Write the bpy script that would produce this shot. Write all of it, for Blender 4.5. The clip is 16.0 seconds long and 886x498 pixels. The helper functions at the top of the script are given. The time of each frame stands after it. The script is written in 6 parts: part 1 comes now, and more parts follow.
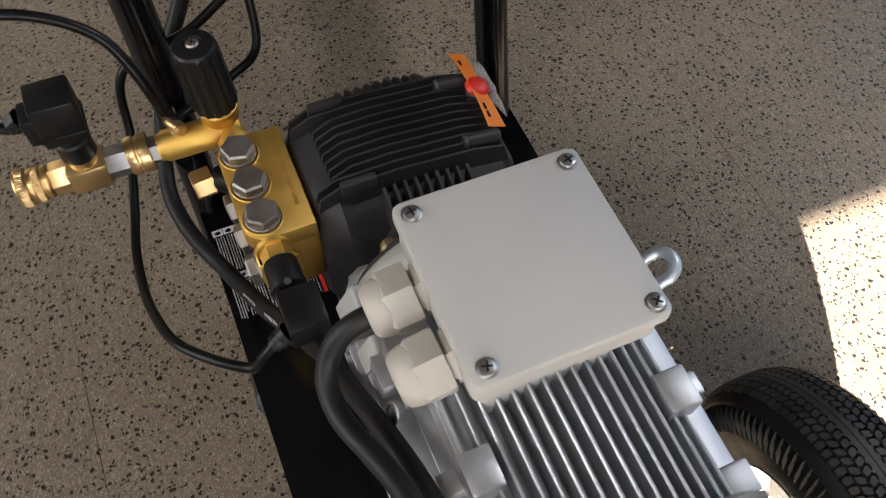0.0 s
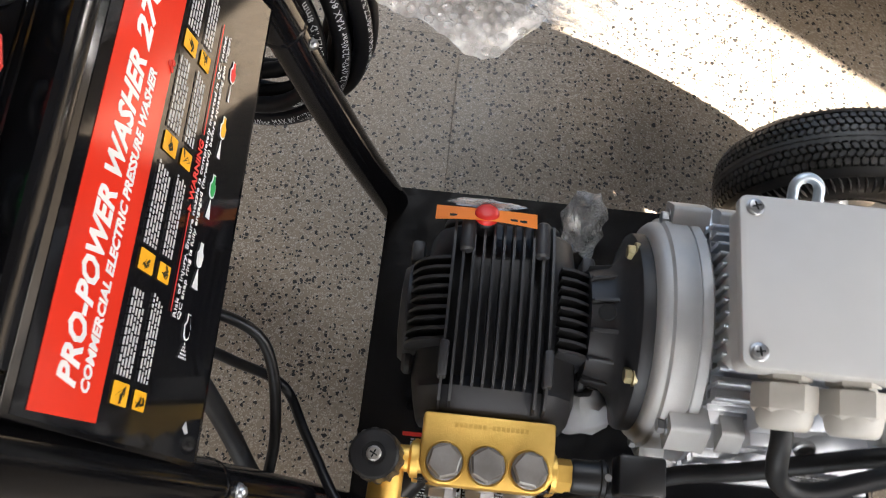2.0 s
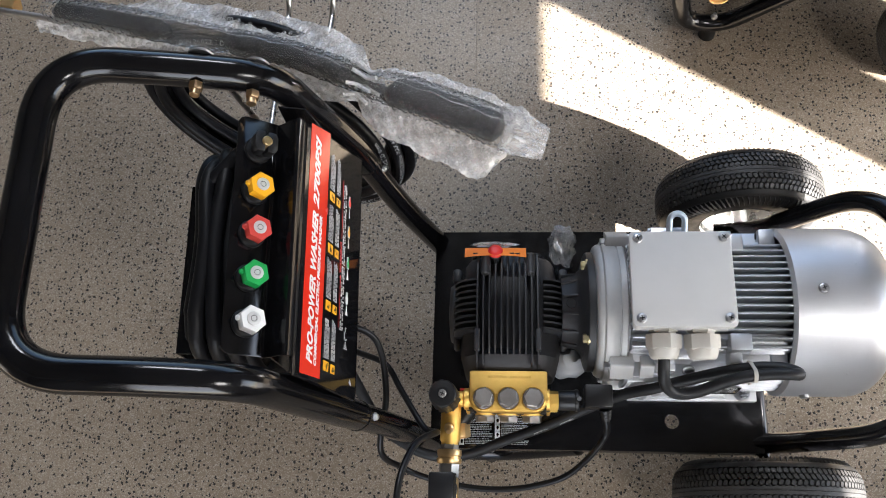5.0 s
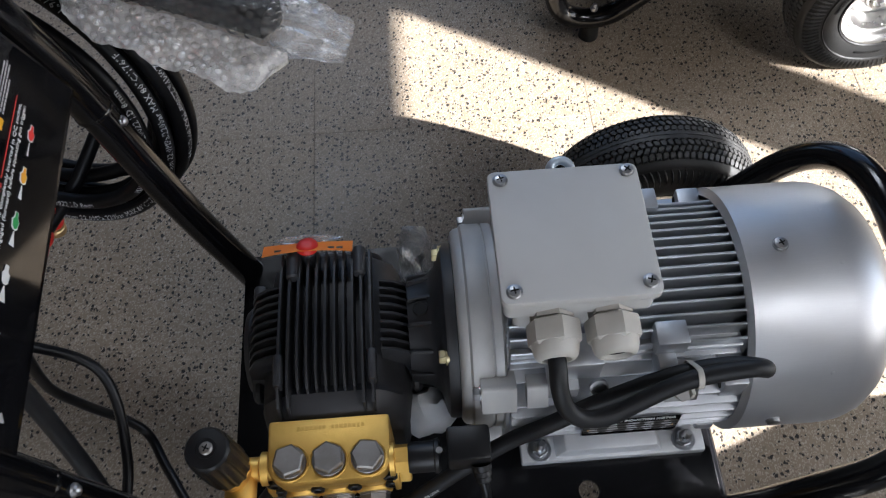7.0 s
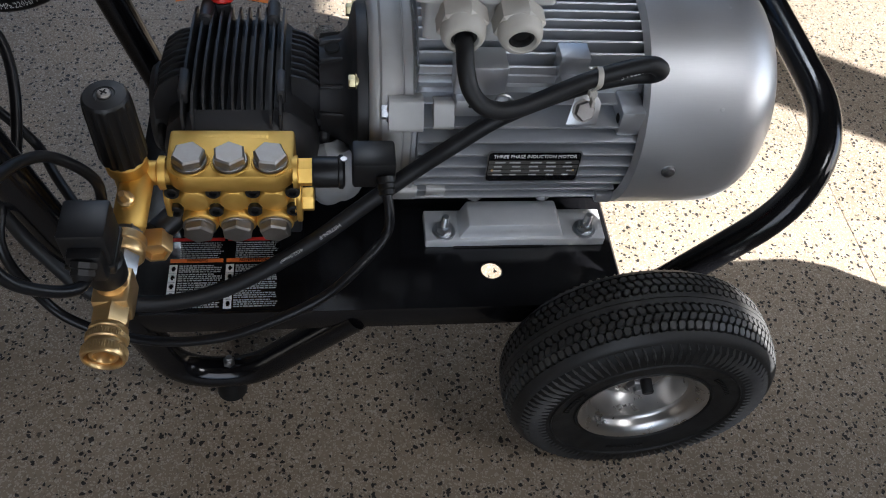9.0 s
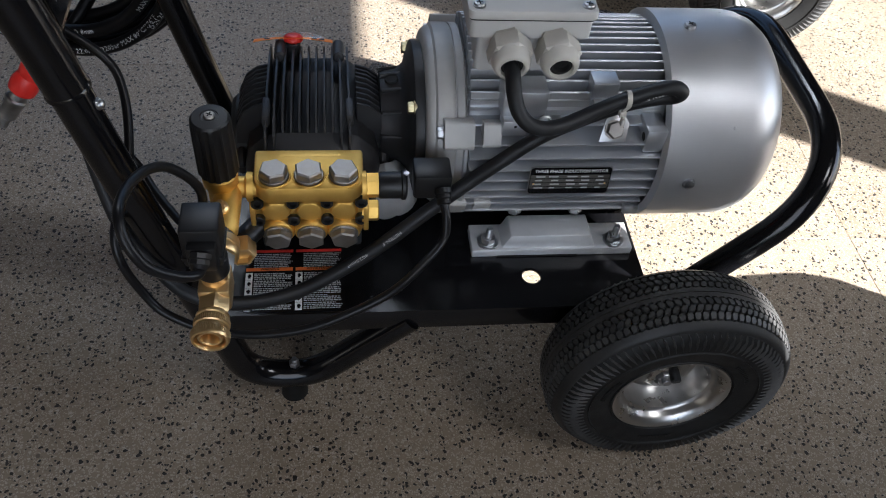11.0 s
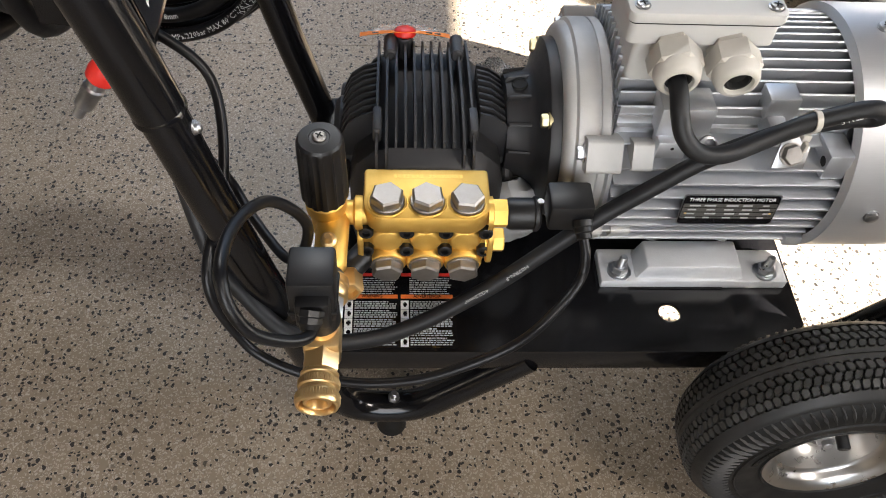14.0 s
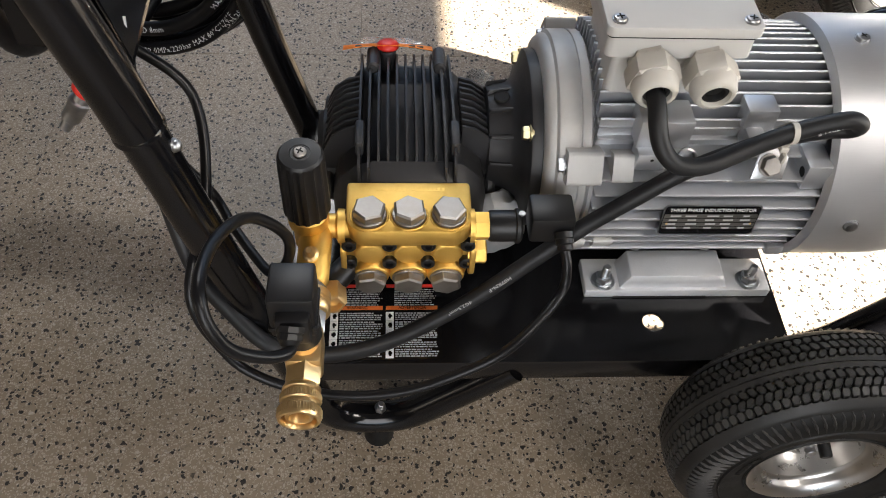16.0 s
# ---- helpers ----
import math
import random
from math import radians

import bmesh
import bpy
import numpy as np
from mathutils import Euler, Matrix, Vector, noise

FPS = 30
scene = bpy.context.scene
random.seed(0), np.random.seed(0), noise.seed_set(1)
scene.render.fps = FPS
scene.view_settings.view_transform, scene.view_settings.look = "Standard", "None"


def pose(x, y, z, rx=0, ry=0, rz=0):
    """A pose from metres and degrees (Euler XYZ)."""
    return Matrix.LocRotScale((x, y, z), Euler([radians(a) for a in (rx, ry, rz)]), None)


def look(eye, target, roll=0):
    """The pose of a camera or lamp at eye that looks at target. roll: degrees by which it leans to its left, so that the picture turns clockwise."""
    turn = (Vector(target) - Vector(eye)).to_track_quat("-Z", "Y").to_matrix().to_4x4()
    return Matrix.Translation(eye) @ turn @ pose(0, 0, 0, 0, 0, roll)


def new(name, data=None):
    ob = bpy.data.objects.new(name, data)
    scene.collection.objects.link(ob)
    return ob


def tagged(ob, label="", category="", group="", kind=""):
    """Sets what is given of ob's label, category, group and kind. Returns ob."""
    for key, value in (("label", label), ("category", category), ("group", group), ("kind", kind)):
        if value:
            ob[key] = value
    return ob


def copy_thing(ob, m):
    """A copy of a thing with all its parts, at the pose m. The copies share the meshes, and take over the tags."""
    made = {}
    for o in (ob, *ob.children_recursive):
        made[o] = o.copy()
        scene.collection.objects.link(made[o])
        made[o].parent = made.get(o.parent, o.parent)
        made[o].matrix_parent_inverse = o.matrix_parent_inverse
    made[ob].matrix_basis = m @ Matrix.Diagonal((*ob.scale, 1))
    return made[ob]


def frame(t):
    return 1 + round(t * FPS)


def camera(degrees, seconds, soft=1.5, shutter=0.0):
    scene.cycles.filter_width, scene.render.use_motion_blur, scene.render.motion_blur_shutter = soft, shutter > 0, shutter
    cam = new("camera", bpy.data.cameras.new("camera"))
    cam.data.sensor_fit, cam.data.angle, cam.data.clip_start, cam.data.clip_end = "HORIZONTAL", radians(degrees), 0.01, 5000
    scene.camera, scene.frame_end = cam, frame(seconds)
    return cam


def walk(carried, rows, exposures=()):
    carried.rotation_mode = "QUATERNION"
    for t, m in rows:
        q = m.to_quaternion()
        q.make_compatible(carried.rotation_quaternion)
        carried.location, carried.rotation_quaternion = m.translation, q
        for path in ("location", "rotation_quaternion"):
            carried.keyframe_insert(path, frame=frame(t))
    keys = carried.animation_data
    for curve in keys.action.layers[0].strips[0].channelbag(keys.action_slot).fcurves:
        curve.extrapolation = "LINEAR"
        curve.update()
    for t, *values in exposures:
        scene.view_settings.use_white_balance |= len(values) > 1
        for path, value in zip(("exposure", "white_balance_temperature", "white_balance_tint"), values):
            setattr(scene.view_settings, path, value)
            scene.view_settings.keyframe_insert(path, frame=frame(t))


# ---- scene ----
cam = camera(55.9, 16.0, 1.0, 0.15)
PATH = [
    (0, (0.014, 0.009, 0.871), (-0.91, 0.448, -0.847), 3.0),
    (0.5, (-0.123, -0.066, 0.869), (-0.8, 0.631, -0.879), 5.0),
    (1, (-0.272, -0.061, 0.865), (-0.712, 0.715, -0.925), 3.9),
    (1.5, (-0.4, -0.004, 0.88), (-0.65, 0.707, -0.972), 0.0),
    (2, (-0.432, -0.037, 0.987), (-0.463, 0.646, -0.892), 3.5),
    (2.5, (-0.428, -0.121, 1.121), (-0.424, 0.528, -0.771), -1.3),
    (3, (-0.421, -0.133, 1.262), (-0.442, 0.519, -0.629), -3.0),
    (3.5, (-0.407, -0.157, 1.35), (-0.483, 0.497, -0.538), -6.1),
    (3.7, (-0.404, -0.16, 1.38), (-0.504, 0.489, -0.509), -7.7),
    (5.8, (-0.365, -0.148, 1.451), (-0.521, 0.519, -0.428), -13.5),
    (6, (-0.355, -0.15, 1.397), (-0.505, 0.51, -0.485), -13.7),
    (6.5, (-0.322, -0.16, 1.202), (-0.4, 0.544, -0.668), -9.9),
    (7, (-0.296, -0.177, 1.025), (-0.255, 0.824, -0.706), -2.1),
    (7.5, (-0.332, -0.348, 0.978), (-0.164, 0.906, -0.571), 3.2),
    (8, (-0.373, -0.519, 0.97), (-0.121, 0.785, -0.525), 6.5),
    (8.5, (-0.333, -0.533, 0.912), (-0.072, 0.751, -0.599), 7.4),
    (9, (-0.307, -0.462, 0.845), (-0.047, 0.739, -0.733), 8.7),
    (9.2, (-0.313, -0.441, 0.836), (-0.037, 0.721, -0.768), 9.7),
    (11.3, (-0.372, -0.581, 0.903), (-0.134, 0.764, -0.557), 6.1),
    (11.5, (-0.378, -0.592, 0.909), (-0.144, 0.776, -0.53), 5.3),
    (12, (-0.396, -0.547, 0.883), (-0.204, 0.826, -0.558), 3.8),
    (12.5, (-0.412, -0.459, 0.848), (-0.261, 0.834, -0.67), 3.8),
    (13, (-0.419, -0.42, 0.836), (-0.29, 0.832, -0.718), 4.1),
    (13.5, (-0.419, -0.418, 0.838), (-0.294, 0.817, -0.73), 4.5),
    (14, (-0.417, -0.421, 0.841), (-0.303, 0.806, -0.735), 4.5),
    (14.5, (-0.419, -0.424, 0.842), (-0.311, 0.802, -0.734), 4.4),
    (15, (-0.416, -0.422, 0.843), (-0.304, 0.808, -0.73), 4.4),
    (15.5, (-0.41, -0.416, 0.847), (-0.292, 0.82, -0.721), 4.5),
    (16, (-0.405, -0.418, 0.85), (-0.284, 0.814, -0.72), 4.3),
]
walk(cam, [(t, look(eye, target, roll)) for t, eye, target, roll in PATH], [(0.0, 3.4, 6850, 13), (2.0, 3.92, 6500, 12), (3.5, 3.96, 6300, 12), (6.0, 3.52, 6250, 12), (6.5, 3.24, 6050, 12), (7.5, 2.82, 5900, 11), (9.0, 2.80, 5900, 11), (11.5, 2.84, 5900, 11), (12.5, 3.25, 6250, 12), (13.5, 3.98, 6700, 12), (14.5, 4.08, 6800, 12), (16.0, 3.76, 6800, 12)])

# ---- light ----
SUN_AZ, SUN_EL = math.atan2(-0.527, 0.850), radians(28.5)
world = bpy.data.worlds.new("sky")
scene.world = world
world.use_nodes = True
_n = world.node_tree.nodes
_sky = _n.new("ShaderNodeTexSky")
_sky.sky_type = "NISHITA"
_sky.sun_disc = False
_sky.sun_elevation = SUN_EL
_sky.sun_rotation = math.pi / 2 - SUN_AZ
world.node_tree.links.new(_sky.outputs[0], _n["Background"].inputs[0])
_n["Background"].inputs[1].default_value = 0.043

sun = new("sun", bpy.data.lights.new("sun", "SUN"))
sun.data.energy, sun.data.angle, sun.data.color = 5.0, radians(0.3), (1.0, .95, .87)
_to = Vector((math.cos(SUN_AZ) * math.cos(SUN_EL), math.sin(SUN_AZ) * math.cos(SUN_EL), math.sin(SUN_EL)))
sun.matrix_world = Matrix.Translation((4, -3, 4)) @ _to.to_track_quat("Z", "Y").to_matrix().to_4x4()


def opening_light(name, centre, facing, width, height, watts, colour):
    """An area lamp in an opening: the sky's light to the east, added fill elsewhere."""
    ob = new(name, bpy.data.lights.new(name, "AREA"))
    ob.data.shape, ob.data.size, ob.data.size_y = "RECTANGLE", width, height
    ob.data.energy, ob.data.color = watts, colour
    ob.matrix_world = Matrix.Translation(centre) @ (-Vector(facing)).to_track_quat("Z", "Y").to_matrix().to_4x4()
    return ob


opening_light("sky_light_east", (2.93, -0.35, 1.1), (-1, 0, 0), 1.9, 2.0, 1.9, (0.86, 0.93, 1.0))
# south and ceiling lamps are added fill; no such sources are known
opening_light("sky_light_south", (-0.55, -2.26, 1.45), (0, 1, 0), 1.5, 1.7, 2.75, (1.0, 0.94, 0.86))
opening_light("skylight_north", (-0.50, 2.62, 3.19), (0, 0, -1), 1.3, 0.5, 4.3, (0.92, 0.96, 1.0))
opening_light("skylight_south", (1.60, -1.60, 3.19), (0, 0, -1), 0.9, 0.9, 4.7, (1.0, 0.96, 0.90))


# ---- materials ----
class Nodes:
    """A small wrapper to write node materials in few lines."""

    def __init__(self, name):
        self.mat = bpy.data.materials.new(name)
        self.mat.use_nodes = True
        self.tree = self.mat.node_tree
        self.bsdf = self.tree.nodes["Principled BSDF"]
        self.coord = self.add("ShaderNodeTexCoord").outputs["Object"]

    def add(self, kind, **values):
        node = self.tree.nodes.new(kind)
        for key, value in values.items():
            node.inputs[key].default_value = value
        return node

    def link(self, a, b):
        self.tree.links.new(a, b)

    def noise(self, scale, detail=4, rough=0.6, coord=None):
        node = self.add("ShaderNodeTexNoise", Scale=scale, Detail=detail, Roughness=rough)
        self.link(coord or self.coord, node.inputs["Vector"])
        return node.outputs["Fac"]

    def ramp(self, fac, *stops):
        node = self.add("ShaderNodeValToRGB")
        els = node.color_ramp.elements
        while len(els) < len(stops):
            els.new(0.5)
        for el, (p, c) in zip(els, stops):
            el.position, el.color = p, (*c, 1) if isinstance(c, tuple) else (c, c, c, 1)
        self.link(fac, node.inputs[0])
        return node.outputs[0]

    def mix(self, fac, a, b, blend="MIX"):
        node = self.tree.nodes.new("ShaderNodeMix")
        node.data_type, node.blend_type = "RGBA", blend
        for value, k in ((fac, 0), (a, 6), (b, 7)):
            socket = node.inputs[k]
            if isinstance(value, (int, float)):
                socket.default_value = value if k == 0 else (value, value, value, 1)
            elif isinstance(value, tuple):
                socket.default_value = (*value, 1)
            else:
                self.link(value, socket)
        return node.outputs[2]

    def bump(self, height, strength, distance=0.001):
        node = self.add("ShaderNodeBump", Strength=strength, Distance=distance)
        self.link(height, node.inputs["Height"])
        self.link(node.outputs[0], self.bsdf.inputs["Normal"])

    def set(self, **values):
        for key, value in values.items():
            socket = self.bsdf.inputs[key.replace("_", " ")]
            if isinstance(value, tuple):
                socket.default_value = (*value, 1) if len(value) == 3 else value
            elif isinstance(value, (int, float)):
                socket.default_value = value
            else:
                self.link(value, socket)
        return self


def paint(name, a, b, rough=0.4, metal=0.0, grain=60.0, wear=8.0, bump=0.1, bump_scale=400.0, rough_to=None, dust=0.0, coat=0.0, spec=0.5):
    """A two-scale finish: colour wanders from a to b, gloss wanders too, with fine relief and a little settled dust."""
    n = Nodes(name)
    colour = n.mix(n.ramp(n.noise(wear), (0.35, 0.0), (0.65, 1.0)), a, b)
    if dust:
        specks = n.ramp(n.noise(900, 2, 0.7), (0.66, 0.0), (0.75, 1.0))
        colour = n.mix(n.mix(1.0, specks, (dust, dust, dust), "MULTIPLY"), colour, (0.35, 0.33, 0.3))
    lo, hi = rough, rough_to if rough_to is not None else min(1.0, rough + 0.12)
    n.set(Base_Color=colour, Roughness=n.ramp(n.noise(grain, 5), (0.3, lo), (0.7, hi)), Metallic=metal, Coat_Weight=coat, Specular_IOR_Level=spec)
    if bump:
        n.bump(n.noise(bump_scale, 3), bump, 0.0004)
    return n.mat


def terrazzo():
    n = Nodes("terrazzo")
    geo = n.add("ShaderNodeNewGeometry").outputs["Position"]
    rnd = n.add("ShaderNodeObjectInfo").outputs["Random"]
    shift = n.add("ShaderNodeVectorMath")
    shift.operation = "ADD"
    spread = n.add("ShaderNodeMath")
    spread.operation = "MULTIPLY"
    spread.inputs[1].default_value = 37.0
    n.link(rnd, spread.inputs[0])
    n.link(geo, shift.inputs[0])
    n.link(spread.outputs[0], shift.inputs[1])
    at = shift.outputs[0]
    # chips are warped a little so that they are not round
    warp = n.add("ShaderNodeTexNoise", Scale=170.0, Detail=2.0)
    n.link(at, warp.inputs["Vector"])
    bent = n.add("ShaderNodeVectorMath")
    bent.operation = "MULTIPLY_ADD"
    n.link(warp.outputs["Color"], bent.inputs[0])
    bent.inputs[1].default_value = (0.0075, 0.0075, 0.0075)
    n.link(at, bent.inputs[2])

    def chips(scale, share, size):
        v = n.add("ShaderNodeTexVoronoi", Scale=scale, Randomness=1.0)
        v.voronoi_dimensions = "2D"
        n.link(bent.outputs[0], v.inputs["Vector"])
        body = n.ramp(v.outputs["Distance"], (size * 0.82, 1.0), (size, 0.0))
        pick = n.add("ShaderNodeSeparateColor")
        n.link(v.outputs["Color"], pick.inputs[0])
        some = n.ramp(pick.outputs[0], (share - 0.01, 1.0), (share, 0.0))
        return n.mix(1.0, body, some, "MULTIPLY"), pick.outputs[1]

    base = n.mix(n.ramp(n.noise(3.0, 4, 0.6, at), (0.35, 0.0), (0.65, 1.0)), (0.196, 0.154, 0.109), (0.237, 0.188, 0.135))
    fine, _ = chips(420.0, 0.5, 0.42)
    base = n.mix(n.mix(1.0, fine, 0.75, "MULTIPLY"), base, (0.375, 0.325, 0.262))
    pale, tone = chips(270.0, 0.22, 0.4)
    base = n.mix(n.mix(1.0, pale, 0.75, "MULTIPLY"), base, n.mix(tone, (0.42, 0.375, 0.32), (0.25, 0.18, 0.13)))
    grey, _ = chips(300.0, 0.22, 0.38)
    base = n.mix(n.mix(1.0, grey, 0.45, "MULTIPLY"), base, (0.12, 0.095, 0.075))
    dark, tone = chips(128.0, 0.19, 0.30)
    base = n.mix(dark, base, n.mix(tone, (0.005, 0.0045, 0.004), (0.022, 0.018, 0.016)))
    small, _ = chips(230.0, 0.17, 0.34)
    base = n.mix(small, base, (0.015, 0.014, 0.013))
    n.set(Base_Color=base, Roughness=n.ramp(n.noise(6.0, 4, 0.6, at), (0.3, 0.36), (0.7, 0.52)))
    n.bsdf.inputs["Specular IOR Level"].default_value = 0.4
    n.bump(n.noise(220.0, 3, 0.6, at), 0.05, 0.0005)
    return n.mat


def brushed(name, a, rough=0.3):
    n = Nodes(name)
    stretch = n.add("ShaderNodeMapping")
    stretch.inputs["Scale"].default_value = (4.0, 120.0, 120.0)
    n.link(n.coord, stretch.inputs["Vector"])
    lines = n.noise(12.0, 4, 0.7, stretch.outputs[0])
    dark = tuple(c * 0.86 for c in a)
    n.set(Base_Color=n.mix(lines, dark, a), Metallic=0.85, Roughness=n.ramp(n.noise(30.0), (0.3, rough), (0.7, rough + 0.1)))
    n.bump(lines, 0.06, 0.0003)
    return n.mat


def film_plastic(name, milky, rough, gloss=1.0, crease=0.4):
    """Clear sheet: see-through with a Fresnel gloss, and a milky haze that wanders."""
    n = Nodes(name)
    out = n.tree.nodes["Material Output"]
    clear = n.add("ShaderNodeBsdfTransparent")
    shine = n.add("ShaderNodeBsdfAnisotropic", Roughness=rough)
    crinkle = n.add("ShaderNodeBump", Strength=crease, Distance=0.002)
    n.link(n.noise(160.0, 5, 0.7), crinkle.inputs["Height"])
    fresnel = n.add("ShaderNodeFresnel", IOR=1.55)
    for node in (shine, fresnel, n.bsdf):
        n.link(crinkle.outputs[0], node.inputs["Normal"])
    scale = n.add("ShaderNodeMath")
    scale.operation = "MULTIPLY"
    scale.inputs[1].default_value = gloss
    n.link(fresnel.outputs[0], scale.inputs[0])
    film = n.add("ShaderNodeMixShader")
    n.link(scale.outputs[0], film.inputs[0])
    n.link(clear.outputs[0], film.inputs[1])
    n.link(shine.outputs[0], film.inputs[2])
    mix = n.add("ShaderNodeMixShader")
    fac = n.ramp(n.noise(90.0, 5, 0.7), (0.3, milky * 0.45), (0.75, min(1.0, milky * 1.5)))
    n.link(fac, mix.inputs[0])
    n.link(film.outputs[0], mix.inputs[1])
    n.link(n.bsdf.outputs[0], mix.inputs[2])
    n.link(mix.outputs[0], out.inputs[0])
    n.set(Base_Color=(0.86, 0.84, 0.82), Roughness=0.45)
    return n.mat


M_FLOOR = terrazzo()
M_JOINT = paint("joint_grout", (0.16, 0.13, 0.098), (0.19, 0.155, 0.118), 0.8)
M_WALL = paint("wall_plaster", (0.085, 0.082, 0.076), (0.11, 0.105, 0.097), 0.85, bump=0.3, bump_scale=60, wear=1.5)
M_CEIL = paint("ceiling_paint", (0.085, 0.084, 0.082), (0.11, 0.109, 0.106), 0.9, bump=0.2, bump_scale=80, wear=1.0)
M_BLACK = paint("black_gloss_paint", (0.003, 0.003, 0.0035), (0.005, 0.005, 0.006), 0.10, rough_to=0.20, bump=0.06, bump_scale=120, dust=0.03, wear=14, spec=0.38)
M_PLATE = paint("black_plate_paint", (0.003, 0.003, 0.0035), (0.006, 0.006, 0.007), 0.13, rough_to=0.24, bump=0.06, bump_scale=160, dust=0.14, wear=10, spec=0.36)
M_CAST = paint("dark_cast_housing", (0.025, 0.025, 0.027), (0.036, 0.036, 0.038), 0.42, bump=0.3, bump_scale=1100, wear=20, rough_to=0.52, spec=0.4)
M_BELL = paint("dark_cast_bell", (0.016, 0.016, 0.017), (0.024, 0.024, 0.026), 0.42, bump=0.3, bump_scale=900, wear=20, rough_to=0.55, spec=0.4)
M_PLASTIC = paint("black_plastic", (0.005, 0.005, 0.0055), (0.008, 0.008, 0.009), 0.36, bump=0.15, bump_scale=700, wear=30, dust=0.04, spec=0.4)
M_RUBBER = paint("tyre_rubber", (0.006, 0.006, 0.006), (0.011, 0.0109, 0.0107), 0.46, bump=0.4, bump_scale=500, wear=18, dust=0.05, rough_to=0.62, spec=0.22)
# darker than the tread: the shade on the shoulder is in this colour
M_SHOULDER = paint("shaded_shoulder_rubber", (0.009, 0.009, 0.009), (0.017, 0.0168, 0.0165), 0.42, bump=0.3, bump_scale=500, wear=18, dust=0.08, rough_to=0.56, spec=0.34)
M_TREAD = paint("dusty_tread_rubber", (0.019, 0.0187, 0.0184), (0.038, 0.0374, 0.0365), 0.44, bump=0.5, bump_scale=500, wear=40, dust=0.22, rough_to=0.6, spec=0.45)
M_LUG = paint("sidewall_lug_rubber", (0.028, 0.0276, 0.0272), (0.050, 0.0492, 0.048), 0.44, bump=0.4, bump_scale=500, wear=30, dust=0.15, rough_to=0.56, spec=0.45)
M_CABLE = paint("cable_rubber", (0.004, 0.004, 0.005), (0.007, 0.007, 0.008), 0.40, bump=0.2, bump_scale=600, wear=25, dust=0.02, spec=0.2)
M_LEAD = paint("motor_lead_rubber", (0.008, 0.0084, 0.0095), (0.013, 0.0134, 0.0150), 0.46, bump=0.25, bump_scale=600, wear=25, dust=0.05, rough_to=0.56, spec=0.35)
M_THIN = paint("thin_cable_pvc", (0.005, 0.005, 0.006), (0.008, 0.008, 0.009), 0.28, bump=0.05, wear=25, spec=0.25)
M_HOSE = paint("hose_rubber", (0.003, 0.003, 0.0036), (0.005, 0.005, 0.006), 0.36, bump=0.2, bump_scale=500, wear=22, dust=0.01, spec=0.16)
M_ALU = paint("grey_motor_paint", (0.48, 0.497, 0.525), (0.56, 0.577, 0.605), 0.33, metal=0.85, bump=0.35, bump_scale=900, wear=14, rough_to=0.5)
M_FOOT = paint("silver_foot_paint", (0.60, 0.613, 0.63), (0.70, 0.713, 0.73), 0.34, metal=0.4, bump=0.6, bump_scale=600, wear=14, rough_to=0.5)
M_FLANGE = paint("matt_cast_aluminium", (0.40, 0.395, 0.385), (0.47, 0.465, 0.45), 0.5, metal=0.35, bump=0.4, bump_scale=700, wear=16, rough_to=0.62)
M_BOX = paint("light_grey_box_paint", (0.46, 0.455, 0.44), (0.50, 0.495, 0.48), 0.5, metal=0.05, bump=0.12, bump_scale=900, wear=9, rough_to=0.6, spec=0.35)
M_COWL = brushed("silver_cowl_sheet", (0.56, 0.565, 0.58), 0.40)
M_BRASS = paint("cast_brass", (0.76, 0.475, 0.115), (0.85, 0.555, 0.155), 0.42, metal=0.95, bump=0.45, bump_scale=900, wear=35, rough_to=0.56)
M_BRASS2 = paint("machined_brass", (0.74, 0.51, 0.24), (0.80, 0.57, 0.29), 0.30, metal=0.95, bump=0.08, wear=50, rough_to=0.42)
M_STEEL = paint("bright_steel", (0.29, 0.27, 0.25), (0.37, 0.35, 0.33), 0.44, metal=1.0, bump=0.1, bump_scale=500, wear=60, rough_to=0.55)
M_ZINC = paint("zinc_plated_steel", (0.33, 0.335, 0.345), (0.42, 0.425, 0.435), 0.32, metal=1.0, bump=0.08, wear=60, rough_to=0.42)
M_STUD = paint("bright_zinc_stud", (0.50, 0.52, 0.55), (0.62, 0.64, 0.67), 0.26, metal=1.0, bump=0.08, wear=60, rough_to=0.36)
M_EYE = paint("blue_zinc_plating", (0.46, 0.54, 0.62), (0.56, 0.64, 0.72), 0.34, metal=0.7, bump=0.05, wear=60, rough_to=0.44)
M_YZINC = paint("yellow_zinc_steel", (0.42, 0.36, 0.20), (0.52, 0.45, 0.28), 0.34, metal=1.0, bump=0.05, wear=60)
M_COPPER = paint("copper_toned_steel", (0.54, 0.36, 0.19), (0.64, 0.44, 0.26), 0.26, metal=1.0, bump=0.05, wear=60, rough_to=0.36)
M_CHROME = paint("bright_rim_steel", (0.44, 0.43, 0.415), (0.50, 0.49, 0.475), 0.25, metal=1.0, bump=0.05, bump_scale=300, wear=20, rough_to=0.34)
M_GLAND = paint("pale_grey_nylon", (0.44, 0.42, 0.375), (0.50, 0.475, 0.43), 0.38, bump=0.05, wear=30)
M_ORANGE = paint("orange_card", (0.86, 0.21, 0.012), (0.90, 0.25, 0.018), 0.5, bump=0.05)
M_RED = paint("red_plastic", (0.62, 0.018, 0.012), (0.72, 0.03, 0.02), 0.35, bump=0.05)
M_REDLABEL = paint("red_label_film", (0.66, 0.032, 0.015), (0.72, 0.042, 0.02), 0.10, bump=0.03, bump_scale=60, rough_to=0.16)
